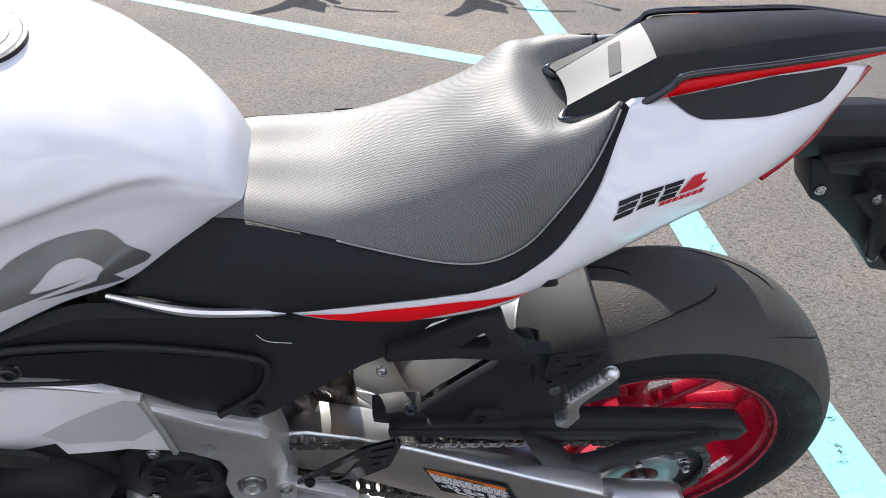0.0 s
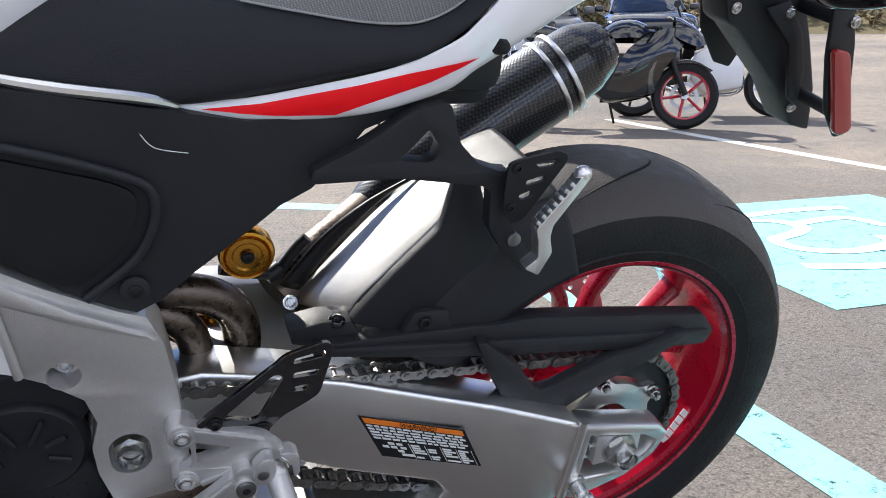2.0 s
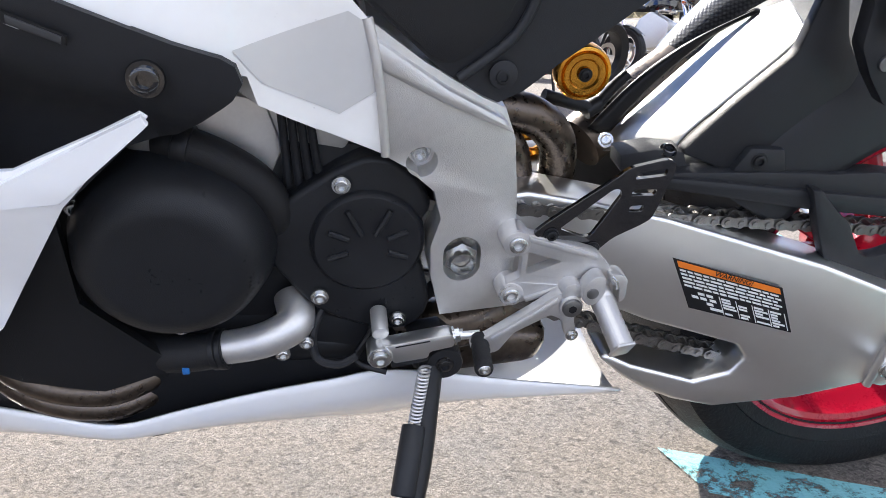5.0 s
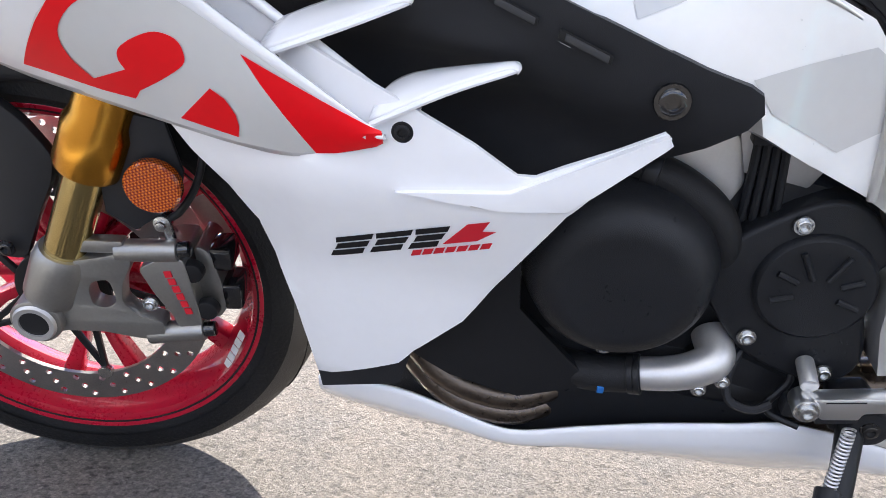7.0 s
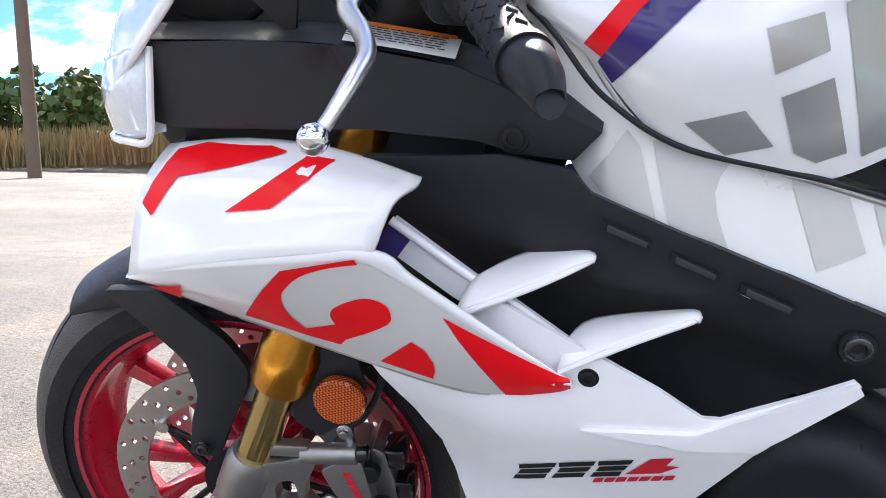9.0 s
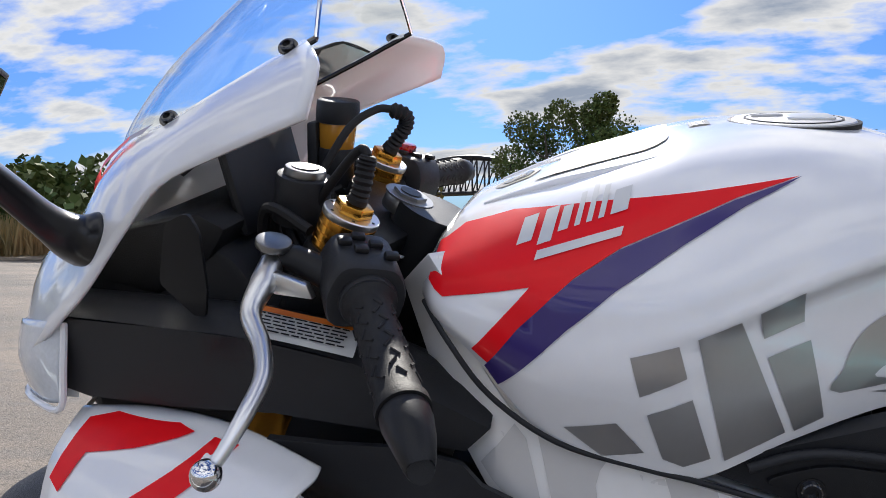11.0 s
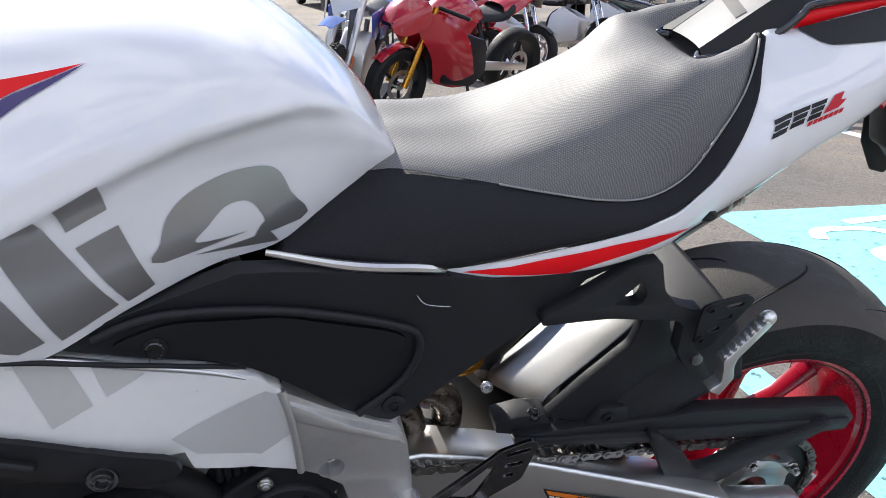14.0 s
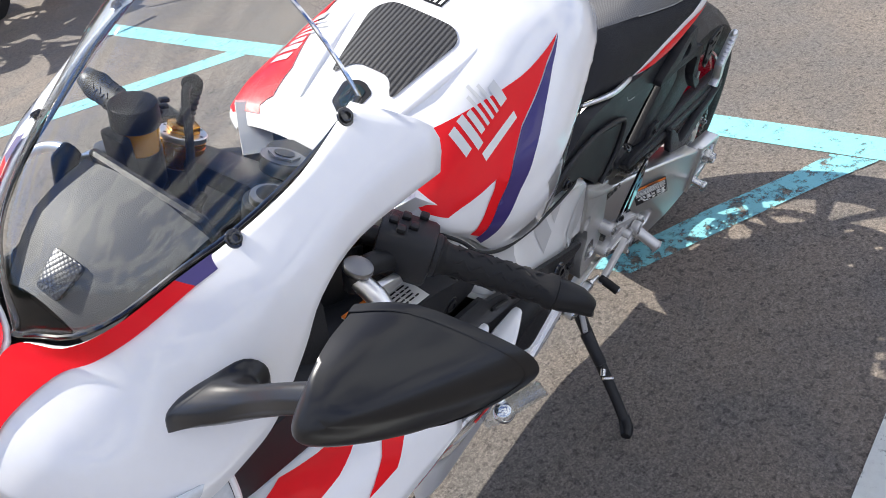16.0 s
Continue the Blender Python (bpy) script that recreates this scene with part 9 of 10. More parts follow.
def parked_wheel(bike_, cx, R, W, rim_mat, n=5, wire=False, knob=False):
    m = Matrix.Translation((cx, 0, R))
    r_in = R - (0.10 if knob else 0.085)
    h = W / 2
    bm = lathe([(r_in, -h * 0.8), (R - 0.03, -h), (R - 0.008, -h * 0.7), (R, 0), (R - 0.008, h * 0.7), (R - 0.03, h), (r_in, h * 0.8)], 40, False, m, False)
    wh = part("wheel", bm, rubber, bike_, "knobbly tyre on a wire wheel" if wire else "tyre on a cast wheel")
    if knob:
        kn = bmesh.new()
        for i in range(44):
            for y in (-0.6, 0.0, 0.6):
                a = 2 * math.pi * (i + (0.5 if y == 0 else 0)) / 44
                kn = join(kn, box(0, 0, 0, 0.016, h * 0.45, 0.022, 0))
                vs = list(kn.verts)[-8:]
                bmesh.ops.transform(kn, matrix=m @ Matrix.Rotation(-a, 4, "Y") @ Matrix.Translation((R + 0.002 - abs(y) * 0.012, y * h, 0)), verts=vs)
        part("knobbly_tread", kn, rubber, wh)["kind"] = "stuff"
    part("rim", lathe([(r_in + 0.004, -h * 0.8), (r_in - 0.012, -h * 0.7), (r_in - 0.02, 0), (r_in - 0.012, h * 0.7), (r_in + 0.004, h * 0.8)], 40, True, m), rim_mat, wh)
    sp = bmesh.new()
    k = 28 if wire else n
    for i in range(k):
        a = 2 * math.pi * i / k
        b = a + (0.35 if i % 2 else -0.35) * (1 if wire else 0.3)
        sp = join(sp, rod((cx + 0.03 * math.cos(a), (0.02 if i % 2 else -0.02), R + 0.03 * math.sin(a)), (cx + (r_in - 0.012) * math.cos(b), 0, R + (r_in - 0.012) * math.sin(b)), 0.0022 if wire else 0.014, None, 5 if wire else 8))
    part("spokes", sp, steel if wire else rim_mat, wh)
    part("hub", rod((cx, -0.05, R), (cx, 0.05, R), 0.035, None, 16), steel, wh)
    part("brake_disc", slab(ring_pts(cx, R, 0.13, 32), -h * 0.75 - 0.004, -h * 0.75, 0, 1, [ring_pts(cx, R, 0.095, 32)]), discm, wh)
    return wh


def parked_sport(label, m, paint, rim_mat, second, group):
    b_ = thing("parked_motorcycle", label, "motorcycle", m, group)
    parked_wheel(b_, -0.70, 0.30, 0.12, rim_mat)
    parked_wheel(b_, 0.70, 0.32, 0.18, rim_mat)
    for s in (-1, 1):
        part("fork_leg", rod((-0.70, s * 0.09, 0.30), (-0.44, s * 0.09, 0.90), 0.026, 0.028, 14), gold if second else blackm, b_)
        part("side_fairing", skin([[(-0.72, s * 0.10, 0.84), (-0.62, s * 0.17, 0.68), (-0.50, s * 0.16, 0.52), (-0.42, s * 0.12, 0.32)], [(-0.55, s * 0.19, 0.88), (-0.42, s * 0.23, 0.68), (-0.30, s * 0.22, 0.50), (-0.22, s * 0.15, 0.26)], [(-0.38, s * 0.18, 0.84), (-0.18, s * 0.21, 0.70), (-0.06, s * 0.2, 0.48), (0.06, s * 0.14, 0.25)]], 3, 3, 0.004), paint, b_)
        part("mirror", tube([(-0.62, s * 0.16, 0.98), (-0.58, s * 0.28, 1.04), (-0.57, s * 0.36, 1.05)], [0.008, 0.01, 0.03], 4, 8), blackp, b_)
        part("handlebar", rod((-0.42, s * 0.10, 0.90), (-0.32, s * 0.34, 0.86), 0.016), gripr, b_)
    part("nose", skin(half_rows([(-0.86, (0, 0.80), (0.04, 0.80), (0.07, 0.78), (0.08, 0.74)), (-0.78, (0, 0.90), (0.07, 0.88), (0.13, 0.84), (0.14, 0.72)), (-0.66, (0, 0.98), (0.10, 0.95), (0.17, 0.90), (0.18, 0.76)), (-0.58, (0, 1.00), (0.11, 0.98), (0.18, 0.92), (0.19, 0.80))]), 3, 3), paint, b_, "painted nose fairing")
    sc_ = part("windscreen", skin(half_rows([(-0.74, (0, 0.94), (0.06, 0.93), (0.11, 0.90)), (-0.62, (0, 1.06), (0.08, 1.03), (0.14, 0.95)), (-0.50, (0, 1.13), (0.08, 1.10), (0.15, 1.00))]), 3, 3), screen, b_)
    sc_.visible_shadow = False
    part("headlight", box(-0.835, 0, 0.79, 0.04, 0.14, 0.04, 0.012), blackg, b_)
    part("fuel_tank", skin(half_rows([(-0.42, (0, 0.88), (0.08, 0.86), (0.12, 0.78)), (-0.25, (0, 0.98), (0.14, 0.92), (0.19, 0.80)), (-0.05, (0, 0.97), (0.13, 0.91), (0.16, 0.80)), (0.12, (0, 0.84), (0.08, 0.82), (0.11, 0.78))]), 3, 3), paint, b_)
    part("seat", skin(half_rows([(0.05, (0, 0.83), (0.10, 0.82), (0.13, 0.77)), (0.30, (0, 0.82), (0.14, 0.81), (0.16, 0.76)), (0.46, (0, 0.90), (0.12, 0.88), (0.14, 0.82))]), 3, 3), vinyl, b_)
    part("tail", skin(half_rows([(0.34, (0, 0.88), (0.10, 0.86), (0.14, 0.76)), (0.60, (0, 0.96), (0.10, 0.93), (0.13, 0.86)), (0.86, (0, 1.00), (0.05, 0.98), (0.06, 0.95))]), 3, 3), paint, b_)
    part("engine", slab(rounded([(-0.36, 0.30), (-0.38, 0.55), (-0.10, 0.68), (0.12, 0.62), (0.16, 0.36), (0.0, 0.24)], 0.05), -0.17, 0.17, 0.02), enginec, b_)
    part("swingarm", slab([(0.10, 0.44), (0.74, 0.35), (0.74, 0.29), (0.10, 0.36)], -0.14, -0.10, 0.008), alu, b_)
    part("mudguard", skin([[(-0.70 + 0.325 * math.cos(radians(a)), y, 0.30 + 0.325 * math.sin(radians(a)) - 4 * y * y) for y in (-0.06, -0.03, 0, 0.03, 0.06)] for a in (40, 70, 100, 135)], 3, 2, 0.003), paint, b_)
    part("side_stand", rod((-0.02, -0.12, 0.30), (-0.08, -0.26, 0.065), 0.012), blackm, b_)
    part("tail_lamp", box(0.87, 0, 0.955, 0.02, 0.08, 0.025, 0.006), redref, b_)
    return b_


def parked_naked(label, m, paint, group):
    b_ = thing("parked_motorcycle", label, "motorcycle", m, group)
    parked_wheel(b_, -0.70, 0.30, 0.12, steel, 5)
    parked_wheel(b_, 0.70, 0.32, 0.18, blackm, 5)
    for s in (-1, 1):
        part("fork_leg", rod((-0.70, s * 0.09, 0.30), (-0.44, s * 0.09, 0.95), 0.024, 0.026, 14), chrome, b_)
        part("handlebar", tube([(-0.46, s * 0.02, 0.98), (-0.44, s * 0.2, 1.05), (-0.36, s * 0.38, 1.05)], 0.013, 5, 10), blackm, b_)
        part("mirror", tube([(-0.42, s * 0.28, 1.05), (-0.45, s * 0.33, 1.18), (-0.45, s * 0.36, 1.20)], [0.006, 0.006, 0.04], 4, 8), blackp, b_)
        part("turn_signal", rod((-0.52, s * 0.10, 0.85), (-0.53, s * 0.19, 0.85), 0.012, 0.02), orange, b_)
    part("headlight", rod((-0.64, 0, 0.90), (-0.52, 0, 0.92), 0.09, 0.07, 24, 0.01), blackg, b_)
    part("fuel_tank", skin(half_rows([(-0.40, (0, 0.92), (0.08, 0.90), (0.12, 0.80)), (-0.22, (0, 1.02), (0.15, 0.96), (0.19, 0.82)), (0.0, (0, 0.98), (0.12, 0.92), (0.15, 0.80)), (0.12, (0, 0.84), (0.08, 0.82), (0.11, 0.78))]), 3, 3), paint, b_)
    part("seat", skin(half_rows([(0.05, (0, 0.84), (0.10, 0.83), (0.13, 0.77)), (0.40, (0, 0.84), (0.13, 0.83), (0.15, 0.77)), (0.72, (0, 0.92), (0.08, 0.90), (0.09, 0.84))]), 3, 3), vinyl, b_)
    part("engine", slab(rounded([(-0.36, 0.28), (-0.36, 0.60), (-0.06, 0.74), (0.12, 0.62), (0.16, 0.36), (0.0, 0.22)], 0.05), -0.17, 0.17, 0.02), castd, b_)
    part("exhaust", tube([(-0.34, -0.1, 0.5), (-0.42, -0.12, 0.36), (-0.30, -0.14, 0.24), (0.2, -0.15, 0.26), (0.55, -0.16, 0.42)], [0.02, 0.02, 0.022, 0.03, 0.05], 5, 12), chrome, b_)
    part("swingarm", slab([(0.10, 0.44), (0.74, 0.35), (0.74, 0.29), (0.10, 0.36)], -0.14, -0.10, 0.008), blackm, b_)
    part("mudguard", skin([[(-0.70 + 0.325 * math.cos(radians(a)), y, 0.30 + 0.325 * math.sin(radians(a)) - 4 * y * y) for y in (-0.06, -0.03, 0, 0.03, 0.06)] for a in (40, 70, 100, 135)], 3, 2, 0.003), blackp, b_)
    part("side_stand", rod((-0.02, -0.12, 0.30), (-0.08, -0.26, 0.065), 0.012), blackm, b_)
    return b_


def parked_dirt(label, m, paint, group):
    b_ = thing("parked_dirt_bike", label, "dirt bike", m, group)
    parked_wheel(b_, -0.74, 0.345, 0.085, steel, wire=True, knob=True)
    parked_wheel(b_, 0.74, 0.33, 0.11, steel, wire=True, knob=True)
    for s in (-1, 1):
        part("fork_leg", rod((-0.74, s * 0.085, 0.345), (-0.42, s * 0.085, 1.05), 0.024, 0.028, 14), castd, b_)
        part("fork_guard", slab([(-0.76, 0.33), (-0.70, 0.36), (-0.60, 0.60), (-0.64, 0.62), (-0.74, 0.42)], s * 0.115, s * 0.121, 0.002), oth_white if s > 0 else oth_orange, b_)
        part("radiator_shroud", slab([(-0.46, 0.92), (-0.10, 0.96), (-0.02, 0.86), (-0.24, 0.70), (-0.36, 0.74)], s * 0.17, s * 0.18, 0.005), paint, b_)
        part("handlebar", tube([(-0.42, s * 0.02, 1.12), (-0.42, s * 0.16, 1.17), (-0.34, s * 0.40, 1.20)], 0.014, 5, 10), gripr, b_)
        part("side_panel", slab([(0.10, 0.84), (0.45, 0.90), (0.52, 0.80), (0.30, 0.66), (0.14, 0.66)], s * 0.13, s * 0.136, 0.003), paint, b_)
    part("front_mudguard", skin([[(-1.10, y, 0.86 - y * y * 4) for y in (-0.05, 0, 0.05)], [(-0.80, y * 1.4, 0.90 - y * y * 4) for y in (-0.05, 0, 0.05)], [(-0.48, y * 1.4, 0.84 - y * y * 4) for y in (-0.05, 0, 0.05)]], 4, 3, 0.003), paint, b_)
    part("number_board", slab([(-0.12, 0.0), (0.12, 0.0), (0.10, 0.24), (-0.10, 0.24)], -0.004, 0.004, 0.002), oth_white, b_, m=Matrix.Translation((-0.54, 0, 0.92)) @ pose(0, 0, 0, 0, 24, 90))
    part("seat", skin(half_rows([(-0.20, (0, 0.95), (0.06, 0.94), (0.09, 0.88)), (0.20, (0, 0.90), (0.08, 0.89), (0.11, 0.84)), (0.62, (0, 0.94), (0.08, 0.92), (0.10, 0.88))]), 3, 3), vinyl, b_)
    part("rear_mudguard", skin([[(0.50, y, 0.90 - y * y * 4) for y in (-0.07, 0, 0.07)], [(0.85, y, 0.98 - y * y * 4) for y in (-0.07, 0, 0.07)], [(1.02, y * 0.8, 1.0 - y * y * 4) for y in (-0.07, 0, 0.07)]], 4, 3, 0.003), paint, b_)
    part("engine", slab(rounded([(-0.26, 0.32), (-0.28, 0.55), (-0.08, 0.75), (0.12, 0.60), (0.16, 0.40), (0.0, 0.30)], 0.05), -0.12, 0.12, 0.02), castd, b_)
    part("swingarm", slab([(0.10, 0.46), (0.78, 0.36), (0.78, 0.30), (0.10, 0.40)], -0.11, -0.07, 0.008), alu, b_)
    part("frame_tube", tube([(-0.40, 0, 0.95), (-0.30, 0, 0.45), (-0.05, 0, 0.28), (0.15, 0, 0.40), (0.16, 0, 0.80)], 0.022, 5, 10), oth_grey, b_)
    part("side_stand", rod((0.0, -0.10, 0.36), (-0.06, -0.30, 0.075), 0.012), blackm, b_)
    return b_


def stand(x, y, yaw, lean=11):
    return Matrix.Translation((x, y, ground_z(x, y))) @ pose(0, 0, 0, 0, 0, yaw) @ pose(0, 0, 0, lean, 0, 0)


def nose_at(wx, wy, yaw, lean=11, fx=-0.70):
    """The pose of a parked motorcycle whose front wheel touches the ground at (wx, wy)."""
    c, s = math.cos(radians(yaw)), math.sin(radians(yaw))
    return stand(wx - fx * c, wy - fx * s, yaw, lean)


G = "row of parked motorcycles"
parked_dirt("white dirt bike with knobbly tyres, parked on the asphalt", nose_at(-1.12, 5.0, 62, 12, -0.74), oth_white, G)
parked_dirt("blue and white dirt bike with knobbly tyres, parked on the asphalt", nose_at(0.0, 5.0, 66, 12, -0.74), oth_blue, G)
parked_sport("red sport motorcycle with a full fairing, parked on the asphalt", nose_at(0.68, 5.5, 30) @ Matrix.Diagonal((1.06, 1.06, 1.06, 1)), oth_red, blackm, True, G)
parked_sport("black and white sport motorcycle with red wheels, parked on the asphalt", nose_at(4.05, 4.95, 148), blackg, redrim, False, G)
parked_naked("black naked motorcycle with a chromed engine, parked on the asphalt", nose_at(5.5, 5.4, 150), blackg, G)
parked_naked("silver naked motorcycle with a round headlight, parked on the asphalt", nose_at(2.9, 8.0, 120), oth_grey, G)
parked_dirt("white trail bike with a tall front fork, parked on the asphalt", nose_at(0.35, 7.4, 80, 12, -0.74), oth_white, G)
parked_sport("red touring motorcycle with a clear screen, parked on the asphalt", nose_at(2.2, 7.6, 130), oth_red, blackm, False, G)
parked_naked("chromed cruiser with a dark tank, parked on the asphalt", nose_at(4.3, 9.0, 125), blackg, G)
parked_naked("dark cruiser with bright forks, parked on the asphalt", nose_at(5.6, 10.4, 125), oth_grey, G)


def sedan(label, m, paint, tall=1.7, long_=4.6, wide=1.85):
    c = thing("parked_car", label, "car", m)
    L2, W2 = long_ / 2, wide / 2
    body = half_rows([(-L2, (0, 0.72), (W2 * 0.7, 0.70), (W2 * 0.86, 0.55), (W2 * 0.86, 0.28)), (-L2 + 0.25, (0, 0.95), (W2 * 0.85, 0.92), (W2, 0.70), (W2, 0.25)), (-L2 + 1.1, (0, 1.05), (W2 * 0.9, 1.02), (W2, 0.75), (W2, 0.25)), (L2 - 0.4, (0, 1.08), (W2 * 0.92, 1.05), (W2, 0.78), (W2, 0.25)), (L2, (0, 0.95), (W2 * 0.86, 0.92), (W2 * 0.94, 0.70), (W2 * 0.92, 0.30))])
    part("body", skin(body, 3, 3), paint, c)
    roof = half_rows([(-L2 + 1.15, (0, 1.06), (W2 * 0.80, 1.05), (W2 * 0.9, 1.0)), (-L2 + 1.75, (0, tall - 0.05), (W2 * 0.66, tall - 0.08), (W2 * 0.86, 1.06)), (0.3, (0, tall), (W2 * 0.70, tall - 0.03), (W2 * 0.88, 1.08)), (L2 - 0.5, (0, tall - 0.08), (W2 * 0.66, tall - 0.12), (W2 * 0.86, 1.08)), (L2 - 0.1, (0, 1.1), (W2 * 0.78, 1.08), (W2 * 0.86, 1.05))])
    part("cabin_glass", skin(roof, 3, 2), carglass, c, "dark tinted windows")
    part("roof", skin([[(x, y * W2 * 0.66, tall + 0.006 - 0.02 * abs(y)) for y in (-1, -0.5, 0, 0.5, 1)] for x in (-L2 + 1.75, 0.0, L2 - 0.55)], 2, 2, 0.02), paint, c)
    for x in (-L2 + 0.85, L2 - 0.85):
        for s in (-1, 1):
            w = part("wheel", lathe([(0.20, -0.10), (0.33, -0.11), (0.35, 0), (0.33, 0.11), (0.20, 0.10)], 28, False, Matrix.Translation((x, s * (W2 - 0.1), 0.35)), False), rubber, c)
            part("wheel_rim", lathe([(0.0, -0.07), (0.21, -0.09), (0.21, 0.09), (0.0, 0.07)], 20, False, Matrix.Translation((x, s * (W2 - 0.1), 0.35))), steel, w)
    for s in (-1, 1):
        part("headlight", box(-L2 + 0.06, s * W2 * 0.68, 0.74, 0.14, 0.34, 0.14, 0.04), chrome, c)
        part("door_mirror", box(-L2 + 1.45, s * (W2 + 0.1), 1.12, 0.12, 0.2, 0.14, 0.04), paint, c)
        part("roof_post", rod((-L2 + 1.16, s * W2 * 0.84, 1.05), (-L2 + 1.76, s * W2 * 0.68, tall - 0.07), 0.035), paint, c)
    part("grille", box(-L2 - 0.0, 0, 0.62, 0.05, 0.9, 0.2, 0.02), blackp, c)
    return c


sedan("grey sport utility vehicle parked beyond the motorcycles", stand(6.9, 13.6, 62, 0), oth_grey, 1.78, 4.7, 1.9)
sedan("dark saloon car parked beyond the motorcycles", stand(10.4, 15.0, 62, 0), blackg, 1.5)
sedan("silver car parked beyond the motorcycles", stand(4.6, 15.5, 62, 0), oth_grey, 1.5)
van = thing("box_truck", "pale grey box truck parked at the edge of the asphalt", "truck", stand(3.0, 24.5, 95, 0))
part("cargo_box", box(1.0, 0, 1.55, 4.2, 2.1, 2.0, 0.04), stkw, van)
part("cab", slab(rounded([(-2.6, 0.45), (-2.55, 1.2), (-2.1, 1.95), (-1.15, 2.0), (-1.15, 0.45)], 0.1), -0.95, 0.95, 0.05), oth_white, van)
part("cab_window", slab([(-2.50, 1.25), (-2.12, 1.86), (-2.16, 1.88), (-2.55, 1.27)], -0.85, 0.85, 0), carglass, van)
for x in (-1.9, 2.2):
    for s in (-1, 1):
        part("wheel", lathe([(0.0, -0.12), (0.36, -0.12), (0.39, 0), (0.36, 0.12), (0.0, 0.12)], 24, False, Matrix.Translation((x, s * 0.88, 0.39))), rubber, van)
green = mat("dark_green_steel", (0.015, 0.075, 0.045), 0.55, 0.2, 0, 0.15, 5)
bin_ = thing("waste_container", "dark green steel waste container on the asphalt", "container", stand(5.4, 25.6, 10, 0))
part("bin_body", slab([(-0.95, 0.0), (0.95, 0.0), (1.1, 1.25), (-1.1, 1.25)], -0.7, 0.7, 0.03), green, bin_)
for k in range(5):
    part("bin_rib", box(-0.8 + 0.4 * k, -0.72, 0.62, 0.07, 0.05, 1.1, 0.01), green, bin_)
part("bin_lid", box(0, 0, 1.29, 2.25, 1.5, 0.06, 0.02), blackp, bin_)

# ================= distance: bank, rail, woods, poles, bridge =================
def polar(az, d):
    return -0.8 + d * math.sin(radians(az)), -0.95 + d * math.cos(radians(az))


brush = asphalt("dry_brush_ground", (0.15, 0.115, 0.06), (0.19, 0.15, 0.075), (0.11, 0.11, 0.05), 0.3)
hill_soil = asphalt("wooded_hill_soil", (0.05, 0.055, 0.022), (0.075, 0.07, 0.03), (0.04, 0.045, 0.02), 0.4)


def height_at(az, d):
    """Height of the land beyond the car park."""
    base = -0.45 if -20 < az < 100 else 0.0
    bank = 2.9 * min(1.0, max(0.0, (d - 30) / 9)) if 9 < az < 75 else 0.0
    if 4 < az <= 9:
        bank = 2.9 * min(1.0, max(0.0, (d - 30) / 9)) * (az - 4) / 5
    top = float(np.interp(az, [-180, -60, -36, -15, 0, 9, 15, 22, 30, 45, 80, 180], [2, 2, 3, 1.5, 2.5, 3.5, 5.5, 8.0, 9.5, 10.0, 5, 2]))
    hill = top * min(1.0, max(0.0, (d - 60) / 60)) ** 1.3
    return base + bank + hill


bm = bmesh.new()
azs = [a * 4.0 for a in range(0, 91)]
ds = [30, 34, 39, 46, 60, 80, 100, 120, 150]
gv = [[bm.verts.new((*polar(a - 180, d), height_at(((a - 180 + 180) % 360) - 180, d) - (0.35 if d == 30 else 0))) for d in ds] for a in azs]
for a, b in zip(gv, gv[1:]):
    for i in range(len(ds) - 1):
        bm.faces.new((a[i], b[i], b[i + 1], a[i + 1]))
flipto(bm, (0, 0, 1))
land = part("hillside_ground", bm, brush)
tagged(land, "dry grassy bank and hillside round the car park", "hill", kind="structure")


def leaf_mat(name, cols):
    m = bpy.data.materials.new(name)
    m.use_nodes = True
    nt = m.node_tree
    p = nt.nodes["Principled BSDF"]
    p.inputs["Roughness"].default_value = 0.7
    g = nt.nodes.new("ShaderNodeNewGeometry")
    r = nt.nodes.new("ShaderNodeValToRGB")
    el = r.color_ramp.elements
    while len(el) < len(cols):
        el.new(0.5)
    for i, c in enumerate(cols):
        el[i].position, el[i].color = i / (len(cols) - 1), (*c, 1)
    tcn, n = nt.nodes.new("ShaderNodeTexCoord"), nt.nodes.new("ShaderNodeTexNoise")
    n.inputs["Scale"].default_value = 0.22
    nt.links.new(tcn.outputs["Object"], n.inputs["Vector"])
    mx = nt.nodes.new("ShaderNodeMath")
    mx.operation = "MULTIPLY_ADD"
    mx.inputs[1].default_value, mx.inputs[2].default_value = 0.35, -0.17
    ad = nt.nodes.new("ShaderNodeMath")
    ad.operation = "ADD"
    st_ = nt.nodes.new("ShaderNodeMapRange")
    st_.inputs[1].default_value, st_.inputs[2].default_value = 0.3, 0.7
    nt.links.new(g.outputs["Random Per Island"], mx.inputs[0])
    nt.links.new(n.outputs[0], st_.inputs[0])
    nt.links.new(mx.outputs[0], ad.inputs[0])
    nt.links.new(st_.outputs[0], ad.inputs[1])
    nt.links.new(ad.outputs[0], r.inputs[0])
    nt.links.new(r.outputs[0], p.inputs["Base Color"])
    return m


autumn = leaf_mat("autumn_leaves", [(0.045, 0.075, 0.018), (0.07, 0.10, 0.022), (0.085, 0.095, 0.022), (0.15, 0.11, 0.025), (0.19, 0.075, 0.02), (0.06, 0.085, 0.02)])
greenl = leaf_mat("green_leaves", [(0.04, 0.08, 0.018), (0.07, 0.115, 0.025), (0.10, 0.12, 0.03), (0.055, 0.09, 0.02)])
reedm = leaf_mat("dry_reeds", [(0.20, 0.12, 0.05), (0.26, 0.17, 0.07), (0.14, 0.12, 0.05), (0.30, 0.20, 0.09)])
bark = mat("grey_bark", (0.10, 0.085, 0.07), 0.85, 0, 0, 0.25, 4, 0.6, 30)


